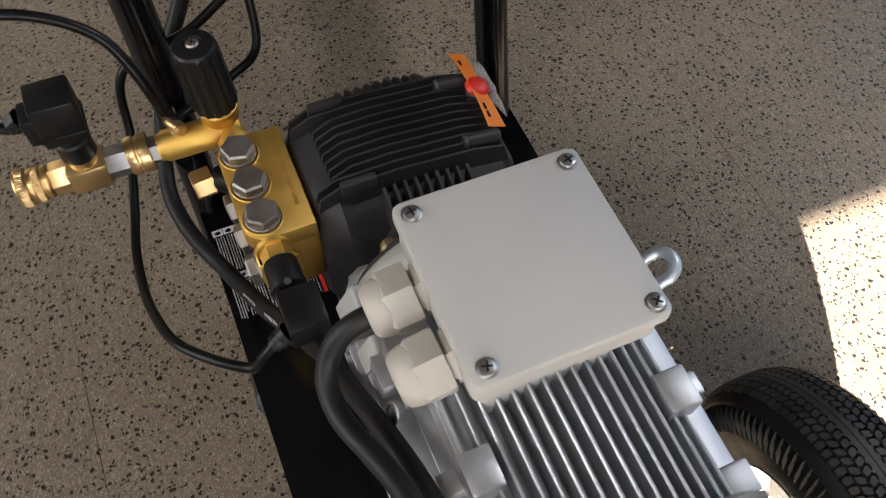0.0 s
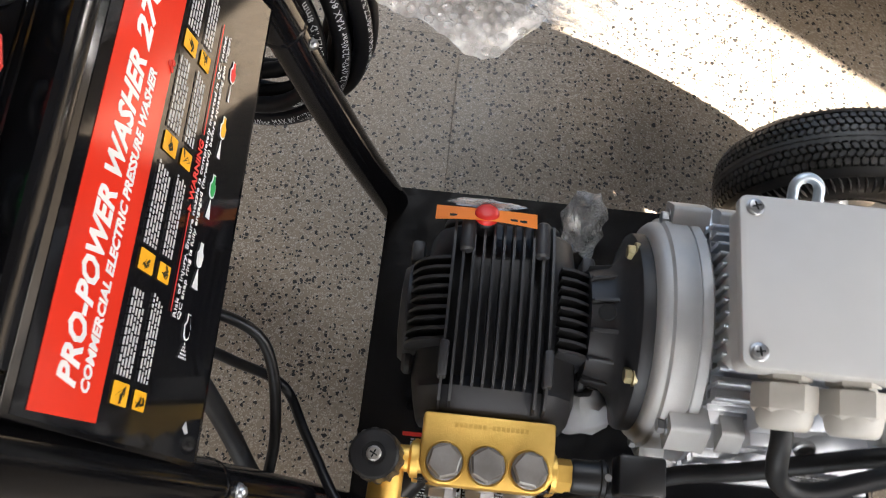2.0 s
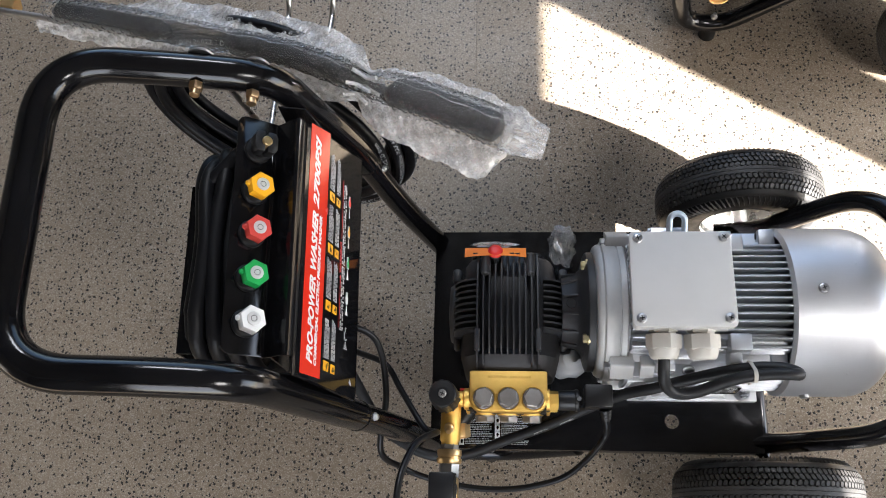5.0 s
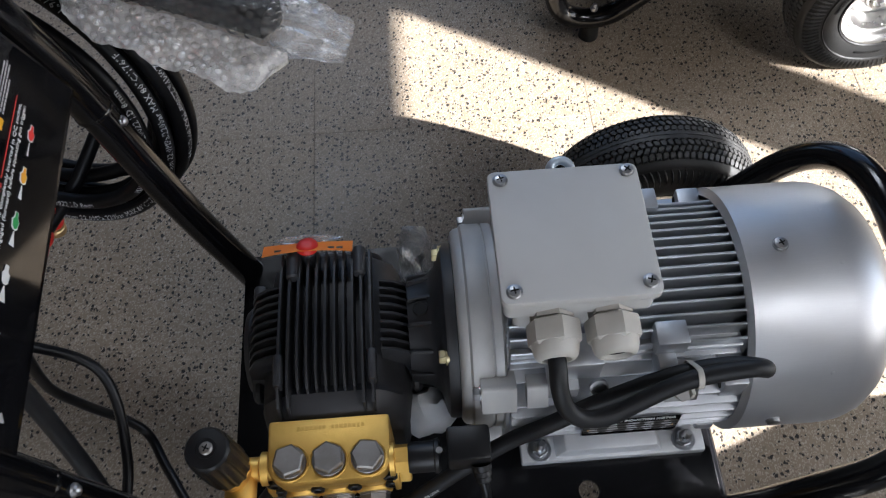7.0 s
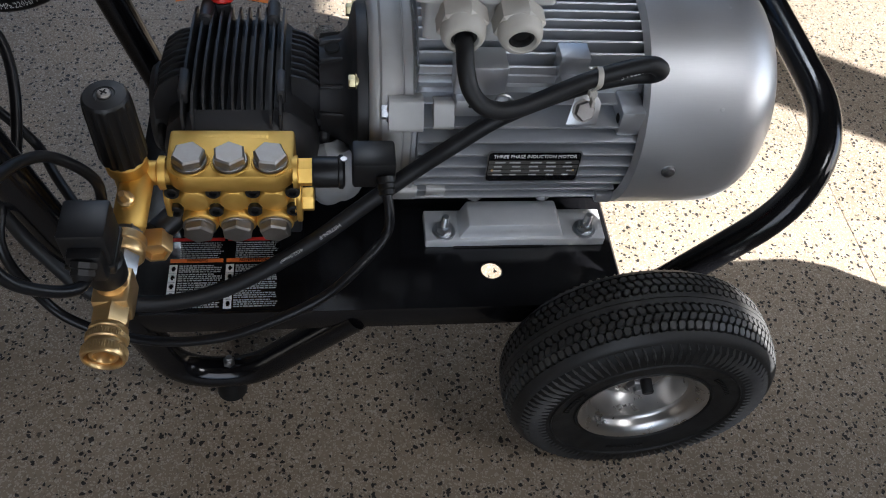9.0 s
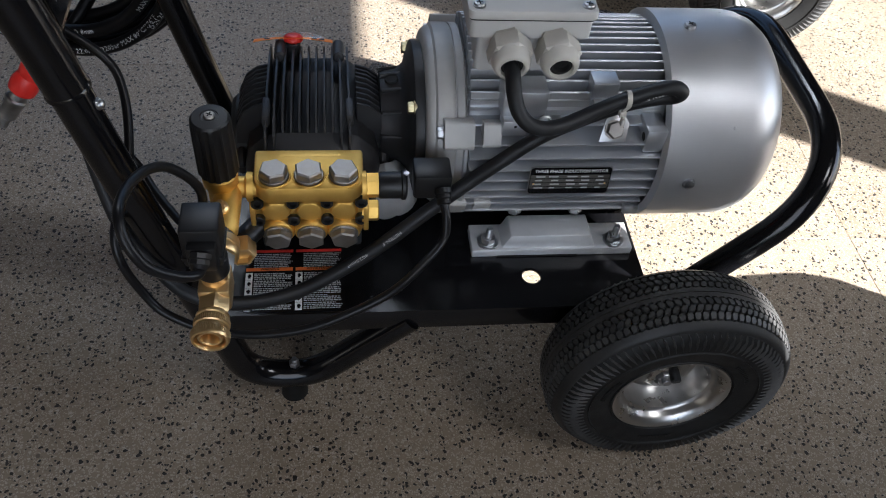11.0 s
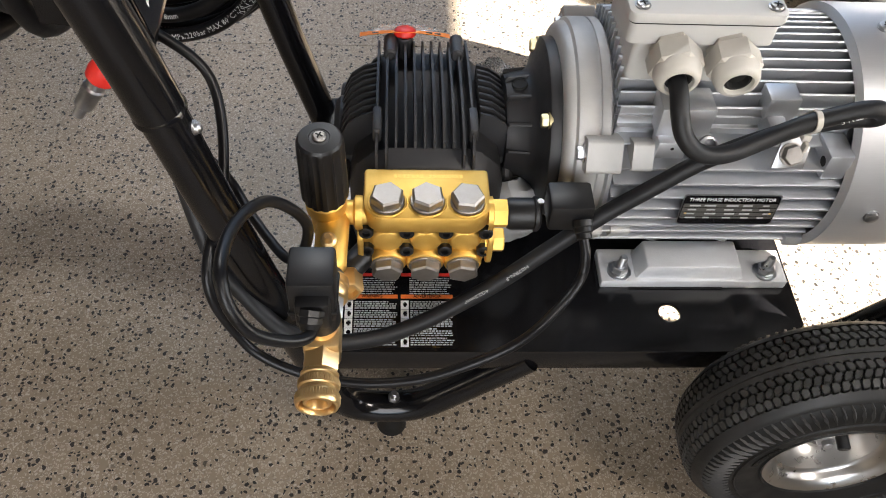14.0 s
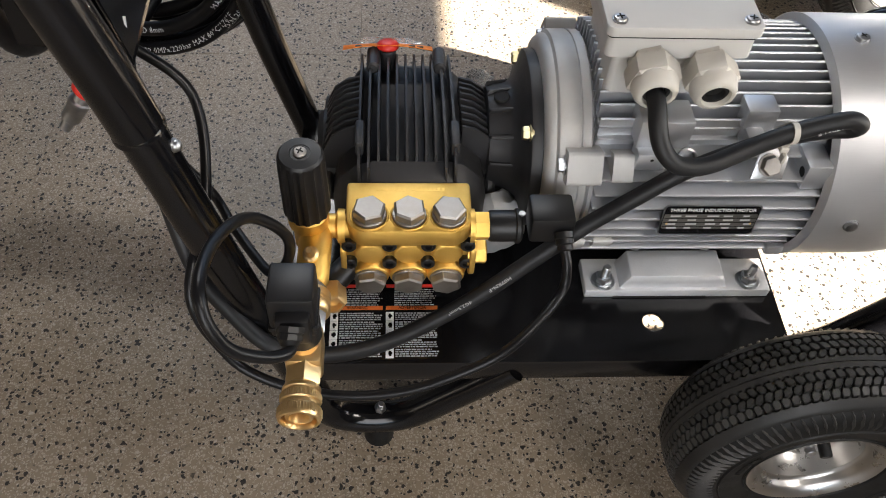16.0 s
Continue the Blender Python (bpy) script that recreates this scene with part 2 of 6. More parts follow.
M_LABEL = paint("black_label_film", (0.005, 0.005, 0.006), (0.008, 0.008, 0.009), 0.04, bump=0.03, bump_scale=40, rough_to=0.09)
M_WHITE = paint("white_print", (0.72, 0.72, 0.71), (0.78, 0.78, 0.77), 0.35, bump=0)
M_PALEPRINT = paint("pale_print", (0.42, 0.42, 0.42), (0.48, 0.48, 0.48), 0.4, bump=0)
M_REDPRINT = paint("red_print", (0.60, 0.03, 0.02), (0.66, 0.04, 0.03), 0.4, bump=0)
M_ORPRINT = paint("orange_print", (0.72, 0.16, 0.03), (0.78, 0.2, 0.04), 0.4, bump=0)
M_YELLOW = paint("yellow_plastic", (0.78, 0.36, 0.008), (0.84, 0.42, 0.012), 0.35, bump=0.05)
M_GREEN = paint("green_plastic", (0.008, 0.30, 0.06), (0.014, 0.36, 0.08), 0.35, bump=0.05)
M_SILVER = paint("nickel_insert", (0.62, 0.61, 0.60), (0.70, 0.69, 0.68), 0.35, metal=0.5, bump=0.05)
M_SHEET = paint("white_plastic_film", (0.38, 0.39, 0.40), (0.46, 0.47, 0.48), 0.3, bump=0.3, bump_scale=60, wear=25, rough_to=0.5)
M_WHITEPL = paint("white_plastic", (0.74, 0.74, 0.73), (0.8, 0.8, 0.79), 0.35, bump=0.05)
M_NOZRED = paint("red_nozzle_plastic", (0.50, 0.045, 0.035), (0.58, 0.06, 0.045), 0.35, bump=0.05)
M_FIELD = paint("etched_plate_field", (0.055, 0.053, 0.048), (0.09, 0.087, 0.08), 0.3, metal=0.3, bump=0.05)
# near-black paints the shade inside holes, gaps and slots; also colours seals and seams
M_DARK = paint("shade_and_seal_black", (0.004, 0.004, 0.004), (0.006, 0.006, 0.006), 0.8, bump=0)
M_BAG = film_plastic("clear_bag_film", 0.22, 0.12)
M_BUBBLE = film_plastic("bubble_wrap_film", 0.04, 0.2, 0.3)
M_FLAP = film_plastic("folded_bubble_film", 0.42, 0.25, 0.7)
M_BLISTER = film_plastic("bubble_blister_film", 0.05, 0.08, 1.2, 0.08)
M_LIP = film_plastic("loose_lip_film", 0.26, 0.26, 0.5, 0.2)
M_FLAPBUBBLE = film_plastic("milky_blister_film", 0.24, 0.16, 0.9, 0.1)


# ---- mesh helpers ----
def part(name, bm, material, parent, label=""):
    """Links a bmesh, written in world metres, as one mesh object under a thing or a part."""
    root = parent
    while root.parent:
        root = root.parent
    bmesh.ops.translate(bm, verts=bm.verts, vec=-Vector(root.location))
    bmesh.ops.recalc_face_normals(bm, faces=bm.faces)
    data = bpy.data.meshes.new(name)
    bm.to_mesh(data)
    bm.free()
    data.materials.append(material)
    data.set_sharp_from_angle(angle=radians(38))
    ob = new(name, data)
    ob.parent = parent
    if label:
        ob["label"] = label
    return ob


def thing(name, base, label, category, group="", kind=""):
    """An Empty at a thing's base."""
    ob = new(name)
    ob.location = base
    ob.empty_display_size = 0.05
    return tagged(ob, label, category, group, kind)


def smooth_all(bm):
    for f in bm.faces:
        f.smooth = True
    return bm


def box(lo, hi, bevel=0.0, seg=2, bm=None):
    own = bmesh.new()
    bmesh.ops.create_cube(own, size=1)
    for v in own.verts:
        v.co = Vector([(lo[i] + hi[i]) / 2 + v.co[i] * (hi[i] - lo[i]) for i in range(3)])
    if bevel:
        for f in bmesh.ops.bevel(own, geom=own.edges, offset=bevel, segments=seg, profile=0.5, affect="EDGES")["faces"]:
            f.smooth = True
    return join(bm, own)


def join(bm, own):
    if bm is None:
        return own
    data = bpy.data.meshes.new("temporary")
    own.to_mesh(data)
    own.free()
    bm.from_mesh(data)
    bpy.data.meshes.remove(data)
    return bm


def frame_of(axis):
    z = Vector(axis).normalized()
    x = z.orthogonal().normalized()
    if abs(z.z) < 0.9:
        x = Vector((0, 0, 1)).cross(z).normalized()
    return x, z.cross(x), z


def lathe(origin, axis, profile, seg=32, bm=None, turn=0.0):
    """Turns a profile of (radius, distance along the axis) round the axis; seg 6 makes a hexagon."""
    bm = bm or bmesh.new()
    x, y, z = frame_of(axis)
    o = Vector(origin)
    rings = []
    for r, d in profile:
        if r < 1e-6:
            rings.append([bm.verts.new(o + z * d)])
        else:
            rings.append([bm.verts.new(o + z * d + (x * math.cos(a) + y * math.sin(a)) * r) for a in (turn + math.tau * k / seg for k in range(seg))])
    for a, b in zip(rings, rings[1:]):
        for k in range(seg):
            j = (k + 1) % seg
            if len(a) == 1 and len(b) == 1:
                break
            if len(a) == 1:
                f = bm.faces.new((a[0], b[k], b[j]))
            elif len(b) == 1:
                f = bm.faces.new((a[k], a[j], b[0]))
            else:
                f = bm.faces.new((a[k], a[j], b[j], b[k]))
            f.smooth = True
    return bm


def rod(p0, p1, r, seg=20, bm=None, bevel=0.0, r1=None, turn=0.0):
    """A closed rod between two places, with chamfered ends."""
    p0, p1 = Vector(p0), Vector(p1)
    d, r1 = (p1 - p0).length, r if r1 is None else r1
    b = bevel or 0.0005
    return lathe(p0, p1 - p0, [(0, 0), (r - b, 0), (r, b), (r1, d - b), (r1 - b, d), (0, d)], seg, bm, turn)


def glide(points, steps=8):
    """A smooth line through the given points (Catmull-Rom)."""
    p = [Vector(q) for q in points]
    p = [p[0] * 2 - p[1], *p, p[-1] * 2 - p[-2]]
    out = []
    for a, b, c, d in zip(p, p[1:], p[2:], p[3:]):
        for k in range(steps):
            t = k / steps
            out.append(0.5 * (2 * b + (c - a) * t + (2 * a - 5 * b + 4 * c - d) * t * t + (3 * b - a - 3 * c + d) * t ** 3))
    return out + [p[-2]]


def bend(points, radius, steps=7):
    """A line of straight runs with rounded corners, as a bent tube has."""
    p = [Vector(q) for q in points]
    out = [p[0]]
    for a, b, c in zip(p, p[1:], p[2:]):
        u, v = (a - b), (c - b)
        r = min(radius, u.length * 0.49, v.length * 0.49)
        s, e = b + u.normalized() * r, b + v.normalized() * r
        for k in range(steps + 1):
            t = k / steps
            out.append(s * (1 - t) ** 2 + b * 2 * t * (1 - t) + e * t * t)
    return out + [p[-1]]


def sweep(line, r, seg=14, bm=None, closed=False, radii=None):
    """A round tube along a line."""
    bm = bm or bmesh.new()
    line = [Vector(q) for q in line]
    up, rings = None, []
    n = len(line)
    for k, q in enumerate(line):
        a = line[(k - 1) % n] if closed or k else q
        b = line[(k + 1) % n] if closed or k < n - 1 else q
        t = (b - a).normalized()
        if up is None:
            up = t.orthogonal().normalized()
        up = (up - t * up.dot(t)).normalized()
        side = t.cross(up)
        rr = radii[k] if radii else r
        rings.append([bm.verts.new(q + (up * math.cos(w) + side * math.sin(w)) * rr) for w in (math.tau * j / seg for j in range(seg))])
    pairs = list(zip(rings, rings[1:])) + ([(rings[-1], rings[0])] if closed else [])
    for a, b in pairs:
        for j in range(seg):
            i = (j + 1) % seg
            bm.faces.new((a[j], a[i], b[i], b[j])).smooth = True
    if not closed:
        bm.faces.new(rings[0][::-1])
        bm.faces.new(rings[-1])
    return bm


def prism(outline, origin, u, v, depth, bm=None, bevel=0.0):
    """A flat outline in the plane of u and v, drawn out by depth along u x v."""
    own = bmesh.new()
    o, u, v = Vector(origin), Vector(u).normalized(), Vector(v).normalized()
    w = u.cross(v).normalized() * depth
    lo = [own.verts.new(o + u * a + v * b) for a, b in outline]
    hi = [own.verts.new(q.co + w) for q in lo]
    own.faces.new(lo[::-1])
    own.faces.new(hi)
    n = len(lo)
    for k in range(n):
        own.faces.new((lo[k], lo[(k + 1) % n], hi[(k + 1) % n], hi[k]))
    if bevel:
        bmesh.ops.recalc_face_normals(own, faces=own.faces)
        for f in bmesh.ops.bevel(own, geom=own.edges, offset=bevel, segments=2, profile=0.5, affect="EDGES")["faces"]:
            f.smooth = True
    return join(bm, own)


def arc(cx, cy, r, a0, a1, steps=8):
    return [(cx + r * math.cos(radians(a0 + (a1 - a0) * k / steps)), cy + r * math.sin(radians(a0 + (a1 - a0) * k / steps))) for k in range(steps + 1)]


def rounded(w, h, r, steps=5):
    return arc(w / 2 - r, h / 2 - r, r, 0, 90, steps) + arc(-w / 2 + r, h / 2 - r, r, 90, 180, steps) + arc(-w / 2 + r, -h / 2 + r, r, 180, 270, steps) + arc(w / 2 - r, -h / 2 + r, r, 270, 360, steps)


def hexnut(origin, axis, r, h, bm=None, turn=0.0):
    """A hexagon head with its rounded-off top corners."""
    return lathe(origin, axis, [(0, 0), (r, 0), (r, h * 0.8), (r * 0.88, h), (0, h)], 6, bm, turn)


def flat_smooth(bm):
    for f in bm.faces:
        f.smooth = False
    return bm


# ---- the washer ----
AX, AY, AZ = -0.02, 0.16, 0.2935  # the motor's shaft line runs along x at AY, AZ


def tread_wheel(owner, cx, cy, cz, out):
    """A pneumatic wheel on a pressed rim; out is the side (-1 or 1 along y) that faces away from the plate."""
    o = Vector((cx, cy, cz))

    def prof(points):
        return lathe(o, (0, out, 0), points, 72)

    def crown(y):
        return float(np.interp(abs(y), (0.0, 0.010, 0.020, 0.029, 0.036, 0.0405), (0.1340, 0.1337, 0.1326, 0.1296, 0.1240, 0.1180)))

    def at(angle, y, r):
        return o + Vector((math.cos(angle) * r, out * y, math.sin(angle) * r))

    def rest(bm):
        """The tyre lies a little flat where it touches the floor."""
        for v in bm.verts:
            v.co.z = max(v.co.z, 0.0004)
        return bm

    half = [(0.058, 0.030), (0.061, 0.036), (0.076, 0.0425), (0.098, 0.0448), (0.1140, 0.0428), (0.1225, 0.0350), (0.1280, 0.0240), (0.1300, 0.0120), (0.1306, 0.0)]
    tyre_line = [(r, -y) for r, y in half] + [(r, y) for r, y in half[-2::-1]]
    wheel = part("wheel", lathe(o, (0, out, 0), [(0.0, -0.038), (0.012, -0.038), (0.012, 0.004), (0.0, 0.004)], 20), M_ZINC, owner, "pneumatic wheel on a bright pressed steel rim")
    tyre = part("tyre", rest(smooth_all(prof(tyre_line))), M_RUBBER, wheel, "black ribbed rubber tyre")
    n = 104
    step = math.tau / n

    def rib(name, inner, outer, tooth_in, tooth_out, steps, mat):
        """A band round the tyre from y inner to y outer; its edges may carry slanted teeth."""
        bm = bmesh.new()
        rows = []
        for k in range(n):
            for u, bite in ((0.0, 0.0), (0.46, 0.0), (0.60, 0.55), (0.75, 1.0), (0.90, 0.45)):
                a = (k + u) * step
                y0, y1 = inner + tooth_in * bite, outer + tooth_out * bite
                ys = [y0 + (y1 - y0) * j / steps for j in range(steps + 1)]
                row = [bm.verts.new(at(a, ys[0], crown(ys[0]) - 0.0042))]
                row += [bm.verts.new(at(a, y, crown(y))) for y in ys]
                row.append(bm.verts.new(at(a, ys[-1], crown(ys[-1]) - 0.0042)))
                rows.append(row)
        for r0, r1 in zip(rows, rows[1:] + rows[:1]):
            for a, b, c, d in zip(r0, r0[1:], r1[1:], r1):
                bm.faces.new((a, b, c, d)).smooth = True
        return part(name, rest(bm), mat, tyre)

    # a plain middle rib, and a broad shoulder rib on each side with pointed teeth
    for sg in (-1, 1):
        rib("middle_rib", sg * 0.0004, sg * 0.0052, 0.0, sg * 0.0022, 2, M_TREAD)
        rib("shoulder_rib", sg * 0.0312, sg * 0.0385, sg * -0.0008, 0.0, 4, M_SHOULDER)
    # three rows of slanted six-sided blocks on each side, each row set half a block on from the last
    bm = bmesh.new()
    shape = ((-0.50, 0.0004), (-0.40, -0.0034), (0.24, -0.0037), (0.44, -0.0006), (0.34, 0.0036), (-0.30, 0.0035))
    for side in (-1, 1):
        for row, mid in enumerate((0.0102, 0.0182, 0.0262)):
            for k in range(n):
                a = step * (k + 0.5 * row)
                slant = (-40.0, 45.0, 0.0)[row]
                lo = [bm.verts.new(at(a + (u + slant * w) * step, side * (mid + w * 1.06), crown(mid + w) - 0.0046)) for u, w in shape]
                hi = [bm.verts.new(at(a + (u * 0.86 + slant * w) * step, side * (mid + w * 0.90), crown(mid + w))) for u, w in shape]
                for i in range(6):
                    j = (i + 1) % 6
                    bm.faces.new((lo[i], lo[j], hi[j], hi[i]))
                bm.faces.new(hi)
    part("tread", rest(bm), M_TREAD, tyre)["kind"] = "stuff"
    # shoulder lugs: slanted wedges with a pointed top on both sidewalls
    bm = bmesh.new()
    m = 92
    for side in (-1, 1):
        for k in range(m):
            a = math.tau * k / m
            st = math.tau / m
            rows = []
            for r, y, w, lean, up in ((0.1192, 0.0392, 0.06, 0.20, 0.0004), (0.1150, 0.0418, 0.40, 0.06, 0.0020), (0.1070, 0.0440, 0.38, -0.10, 0.0032), (0.0960, 0.0452, 0.06, -0.25, 0.0006)):
                rows.append([bm.verts.new(at(a + (lean - w) * st, side * (y - 0.003), r)), bm.verts.new(at(a + (lean - w * 0.1) * st, side * (y + up), r + up * 0.5)), bm.verts.new(at(a + (lean + w) * st, side * (y - 0.003), r))])
            for r0, r1 in zip(rows, rows[1:]):
                for i in (0, 1):
                    bm.faces.new((r0[i], r0[i + 1], r1[i + 1], r1[i]))
            bm.faces.new(rows[0])
            bm.faces.new(rows[-1][::-1])
    part("shoulder_lug", rest(bm), M_LUG, tyre)["kind"] = "stuff"
    # fine moulded rings on the outer sidewall, and a band of raised marks too worn to read
    bm = bmesh.new()
    for r, y in ((0.0665, 0.0395), (0.0915, 0.0446)):
        join(bm, lathe(o, (0, out, 0), [(r - 0.0013, y - 0.0006), (r, y + 0.0012), (r + 0.0013, y - 0.0004)], 72))
    part("sidewall_ring", bm, M_RUBBER, tyre)
    bm = bmesh.new()
    rnd = random.Random(17)
    for a0 in (0.4, 2.6, 4.5):
        a = a0
        for _ in range(11):
            w = rnd.uniform(0.020, 0.034)
            prism([(-0.0022, -w * 0.038), (0.0022, -w * 0.038), (0.0022, w * 0.038), (-0.0022, w * 0.038)], at(a, 0.0434, 0.0790), Vector((math.cos(a), 0, math.sin(a))), Vector((-math.sin(a), 0, math.cos(a))), 0.0009, bm)
            a += w + 0.018
    part("sidewall_mark", bm, M_RUBBER, tyre)["kind"] = "stuff"
    # rim: a broad bright lip, a step and a deep bowl
    rim_line = [(0.0640, 0.0355), (0.0648, 0.0375), (0.0640, 0.0395), (0.0620, 0.0392), (0.0560, 0.0345), (0.0535, 0.0315), (0.0525, 0.0270), (0.0505, 0.0245), (0.0480, 0.0235), (0.0465, 0.0150), (0.0440, 0.0030), (0.0410, -0.0010),
                (0.0350, 0.0000), (0.0290, 0.0060), (0.0230, 0.0085), (0.0195, 0.0095), (0.0185, 0.0140), (0.0130, 0.0150), (0.0130, 0.0090), (0.0, 0.0090)]
    part("rim", smooth_all(prof(rim_line)), M_CHROME, wheel, "bright pressed steel rim")
    part("rim_back", smooth_all(prof([(0.0640, -0.0390), (0.0620, -0.0370), (0.0545, -0.0230), (0.0480, -0.0060), (0.0300, -0.004), (0.0, -0.004)])), M_CHROME, wheel)
    bm = hexnut(o + Vector((0, out * 0.0095, 0)), (0, out, 0), 0.0105, 0.008)
    rod(o + Vector((0, out * 0.014, 0)), o + Vector((0, out * 0.023, 0)), 0.0052, 12, bm)
    part("axle_nut", bm, M_ZINC, wheel)
    v = o + Vector((-0.004, out * 0.010, 0.040))
    bm = rod(v, v + Vector((-0.001, out * 0.018, -0.004)), 0.0046, 12)
    rod(v + Vector((-0.001, out * 0.017, -0.004)), v + Vector((-0.001, out * 0.031, -0.007)), 0.0056, 12, bm, 0.001)
    part("valve_stem", bm, M_PLASTIC, wheel)
    return wheel


def foot_tube(owner, y, side, back=0.0):
    """One side's lower frame tube: from the handle joint down past the plate, round the foot and back up under the plate."""
    line = bend([(-0.574 - back, y + side * 0.006, 0.486), (-0.542 - back * 0.4, y, 0.3185), (-0.472, y, 0.046), (-0.398, y, 0.036), (-0.286, y, 0.146)], 0.085, 10)
    tube = part("lower_tube", sweep(line, 0.0165, 24), M_BLACK, owner, "glossy black bent steel tube")
    bm = lathe((-0.420, y, 0.026), (0, 0, -1), [(0, -0.006), (0.013, -0.006), (0.0145, 0.0), (0.0160, 0.024), (0.0145, 0.026), (0, 0.026)], 24)
    part("rubber_foot", bm, M_RUBBER, tube)
    bm = hexnut((-0.418, y, 0.0585), (0.1, 0, 1), 0.0062, 0.006)
    rod((-0.418, y, 0.060), (-0.417, y, 0.070), 0.0034, 10, bm)
    part("foot_bolt", bm, M_ZINC, tube)
    b0 = Vector((-0.5535 - back, y + side * 0.004, 0.4465))
    bm = rod(b0, b0 + Vector((0.0050, -0.001, 0.0012)), 0.0052, 18, None, 0.001)
    lathe(b0 + Vector((0.005, -0.001, 0.001)), (1, -0.15, 0.2), [(0.0043, 0), (0.0038, 0.0022), (0.0022, 0.0034), (0, 0.0036)], 14, bm)
    part("joint_bolt", bm, M_ZINC, tube)
    return tube


def build_washer():
    w = thing("pressure_washer", (-0.25, 0.15, 0.0), "black-framed electric pressure washer with grey motor and brass pump", "pressure washer", "pressure washers")

    # --- base plate ---
    hole = [(-0.149 + 0.0105 * math.cos(math.tau * k / 28), 0.024 + 0.0105 * math.sin(math.tau * k / 28)) for k in range(29)]
    outline = [(-0.149 + 0.0105, -0.020), (-0.018, -0.020), (-0.018, 0.325), (-0.508, 0.325), (-0.508, -0.020), (-0.149 + 0.0105, -0.020)] + hole[::-1]
    plate = part("base_plate", prism(outline, (0, 0, 0.167), (1, 0, 0), (0, 1, 0), 0.003), M_PLATE, w, "glossy black folded steel base plate with dust specks")
    for lo, hi in (((-0.508, -0.020, 0.139), (-0.018, -0.017, 0.1672)), ((-0.508, 0.322, 0.139), (-0.018, 0.325, 0.1672)),
                   ((-0.508, -0.017, 0.139), (-0.505, 0.322, 0.1672)), ((-0.021, -0.017, 0.139), (-0.018, 0.322, 0.1672))):
        part("plate_flange", box(lo, hi, 0.0008), M_PLATE, plate)
    part("hole_rim", lathe((-0.149, 0.024, 0.1700), (0, 0, 1), [(0.0106, -0.003), (0.0106, 0.0002), (0.0112, 0.0004), (0.0116, 0.0)], 32), M_BLACK, plate)

    # --- lower tubes, axle, rear guard loop ---
    near = foot_tube(w, -0.009, -1)
    far = foot_tube(w, 0.308, 1, 0.0060)
    part("axle", rod((-0.009, -0.075, 0.1300), (-0.011, 0.375, 0.1300), 0.010, 20), M_BLACK, w)
    for y in (0.0, 0.305):
        part("axle_bracket", box((-0.030, y - 0.004, 0.112), (0.010, y + 0.004, 0.150), 0.001), M_BLACK, w)
    loop = bend([(-0.06, -0.004, 0.150), (0.006, -0.004, 0.163), (0.147, -0.006, 0.348), (0.147, 0.332, 0.348), (0.006, 0.330, 0.163), (-0.06, 0.330, 0.150)], 0.135, 14)
    part("guard_loop", sweep(loop, 0.0150, 24), M_BLACK, w, "glossy black tube guard loop behind the motor")
    tread_wheel(w, -0.012, -0.0765, 0.1300, -1)
    tread_wheel(w, -0.011, 0.3920, 0.1300, 1)

    # --- handle ---
    near_line = [(-0.5695, -0.0145, 0.463), (-0.578, -0.016, 0.506), (-0.628, -0.021, 0.712), (-0.700, -0.022, 0.737), (-0.845, -0.022, 0.748)]
    far_line = [(-0.5755, 0.3135, 0.463), (-0.5845, 0.313, 0.506), (-0.6375, 0.304, 0.694), (-0.7105, 0.297, 0.722), (-0.8555, 0.297, 0.745)]
    handle = part("handle", sweep(bend(near_line + far_line[::-1], 0.072, 12), 0.0178, 24), M_BLACK, w, "glossy black tubular push handle")
    for x, y, d in ((-0.5692, -0.0145, -0.002), (-0.5752, 0.3135, -0.001)):
        bm = lathe((x, y, 0.4615), (-0.0085, d, 0.043), [(0.0168, -0.001), (0.0186, 0.0), (0.0186, 0.002), (0.0178, 0.004)], 24)
        part("joint_collar", smooth_all(bm), M_BLACK, handle)
    return w, plate, near, far, handle


washer, plate, tube_near, tube_far, handle = build_washer()


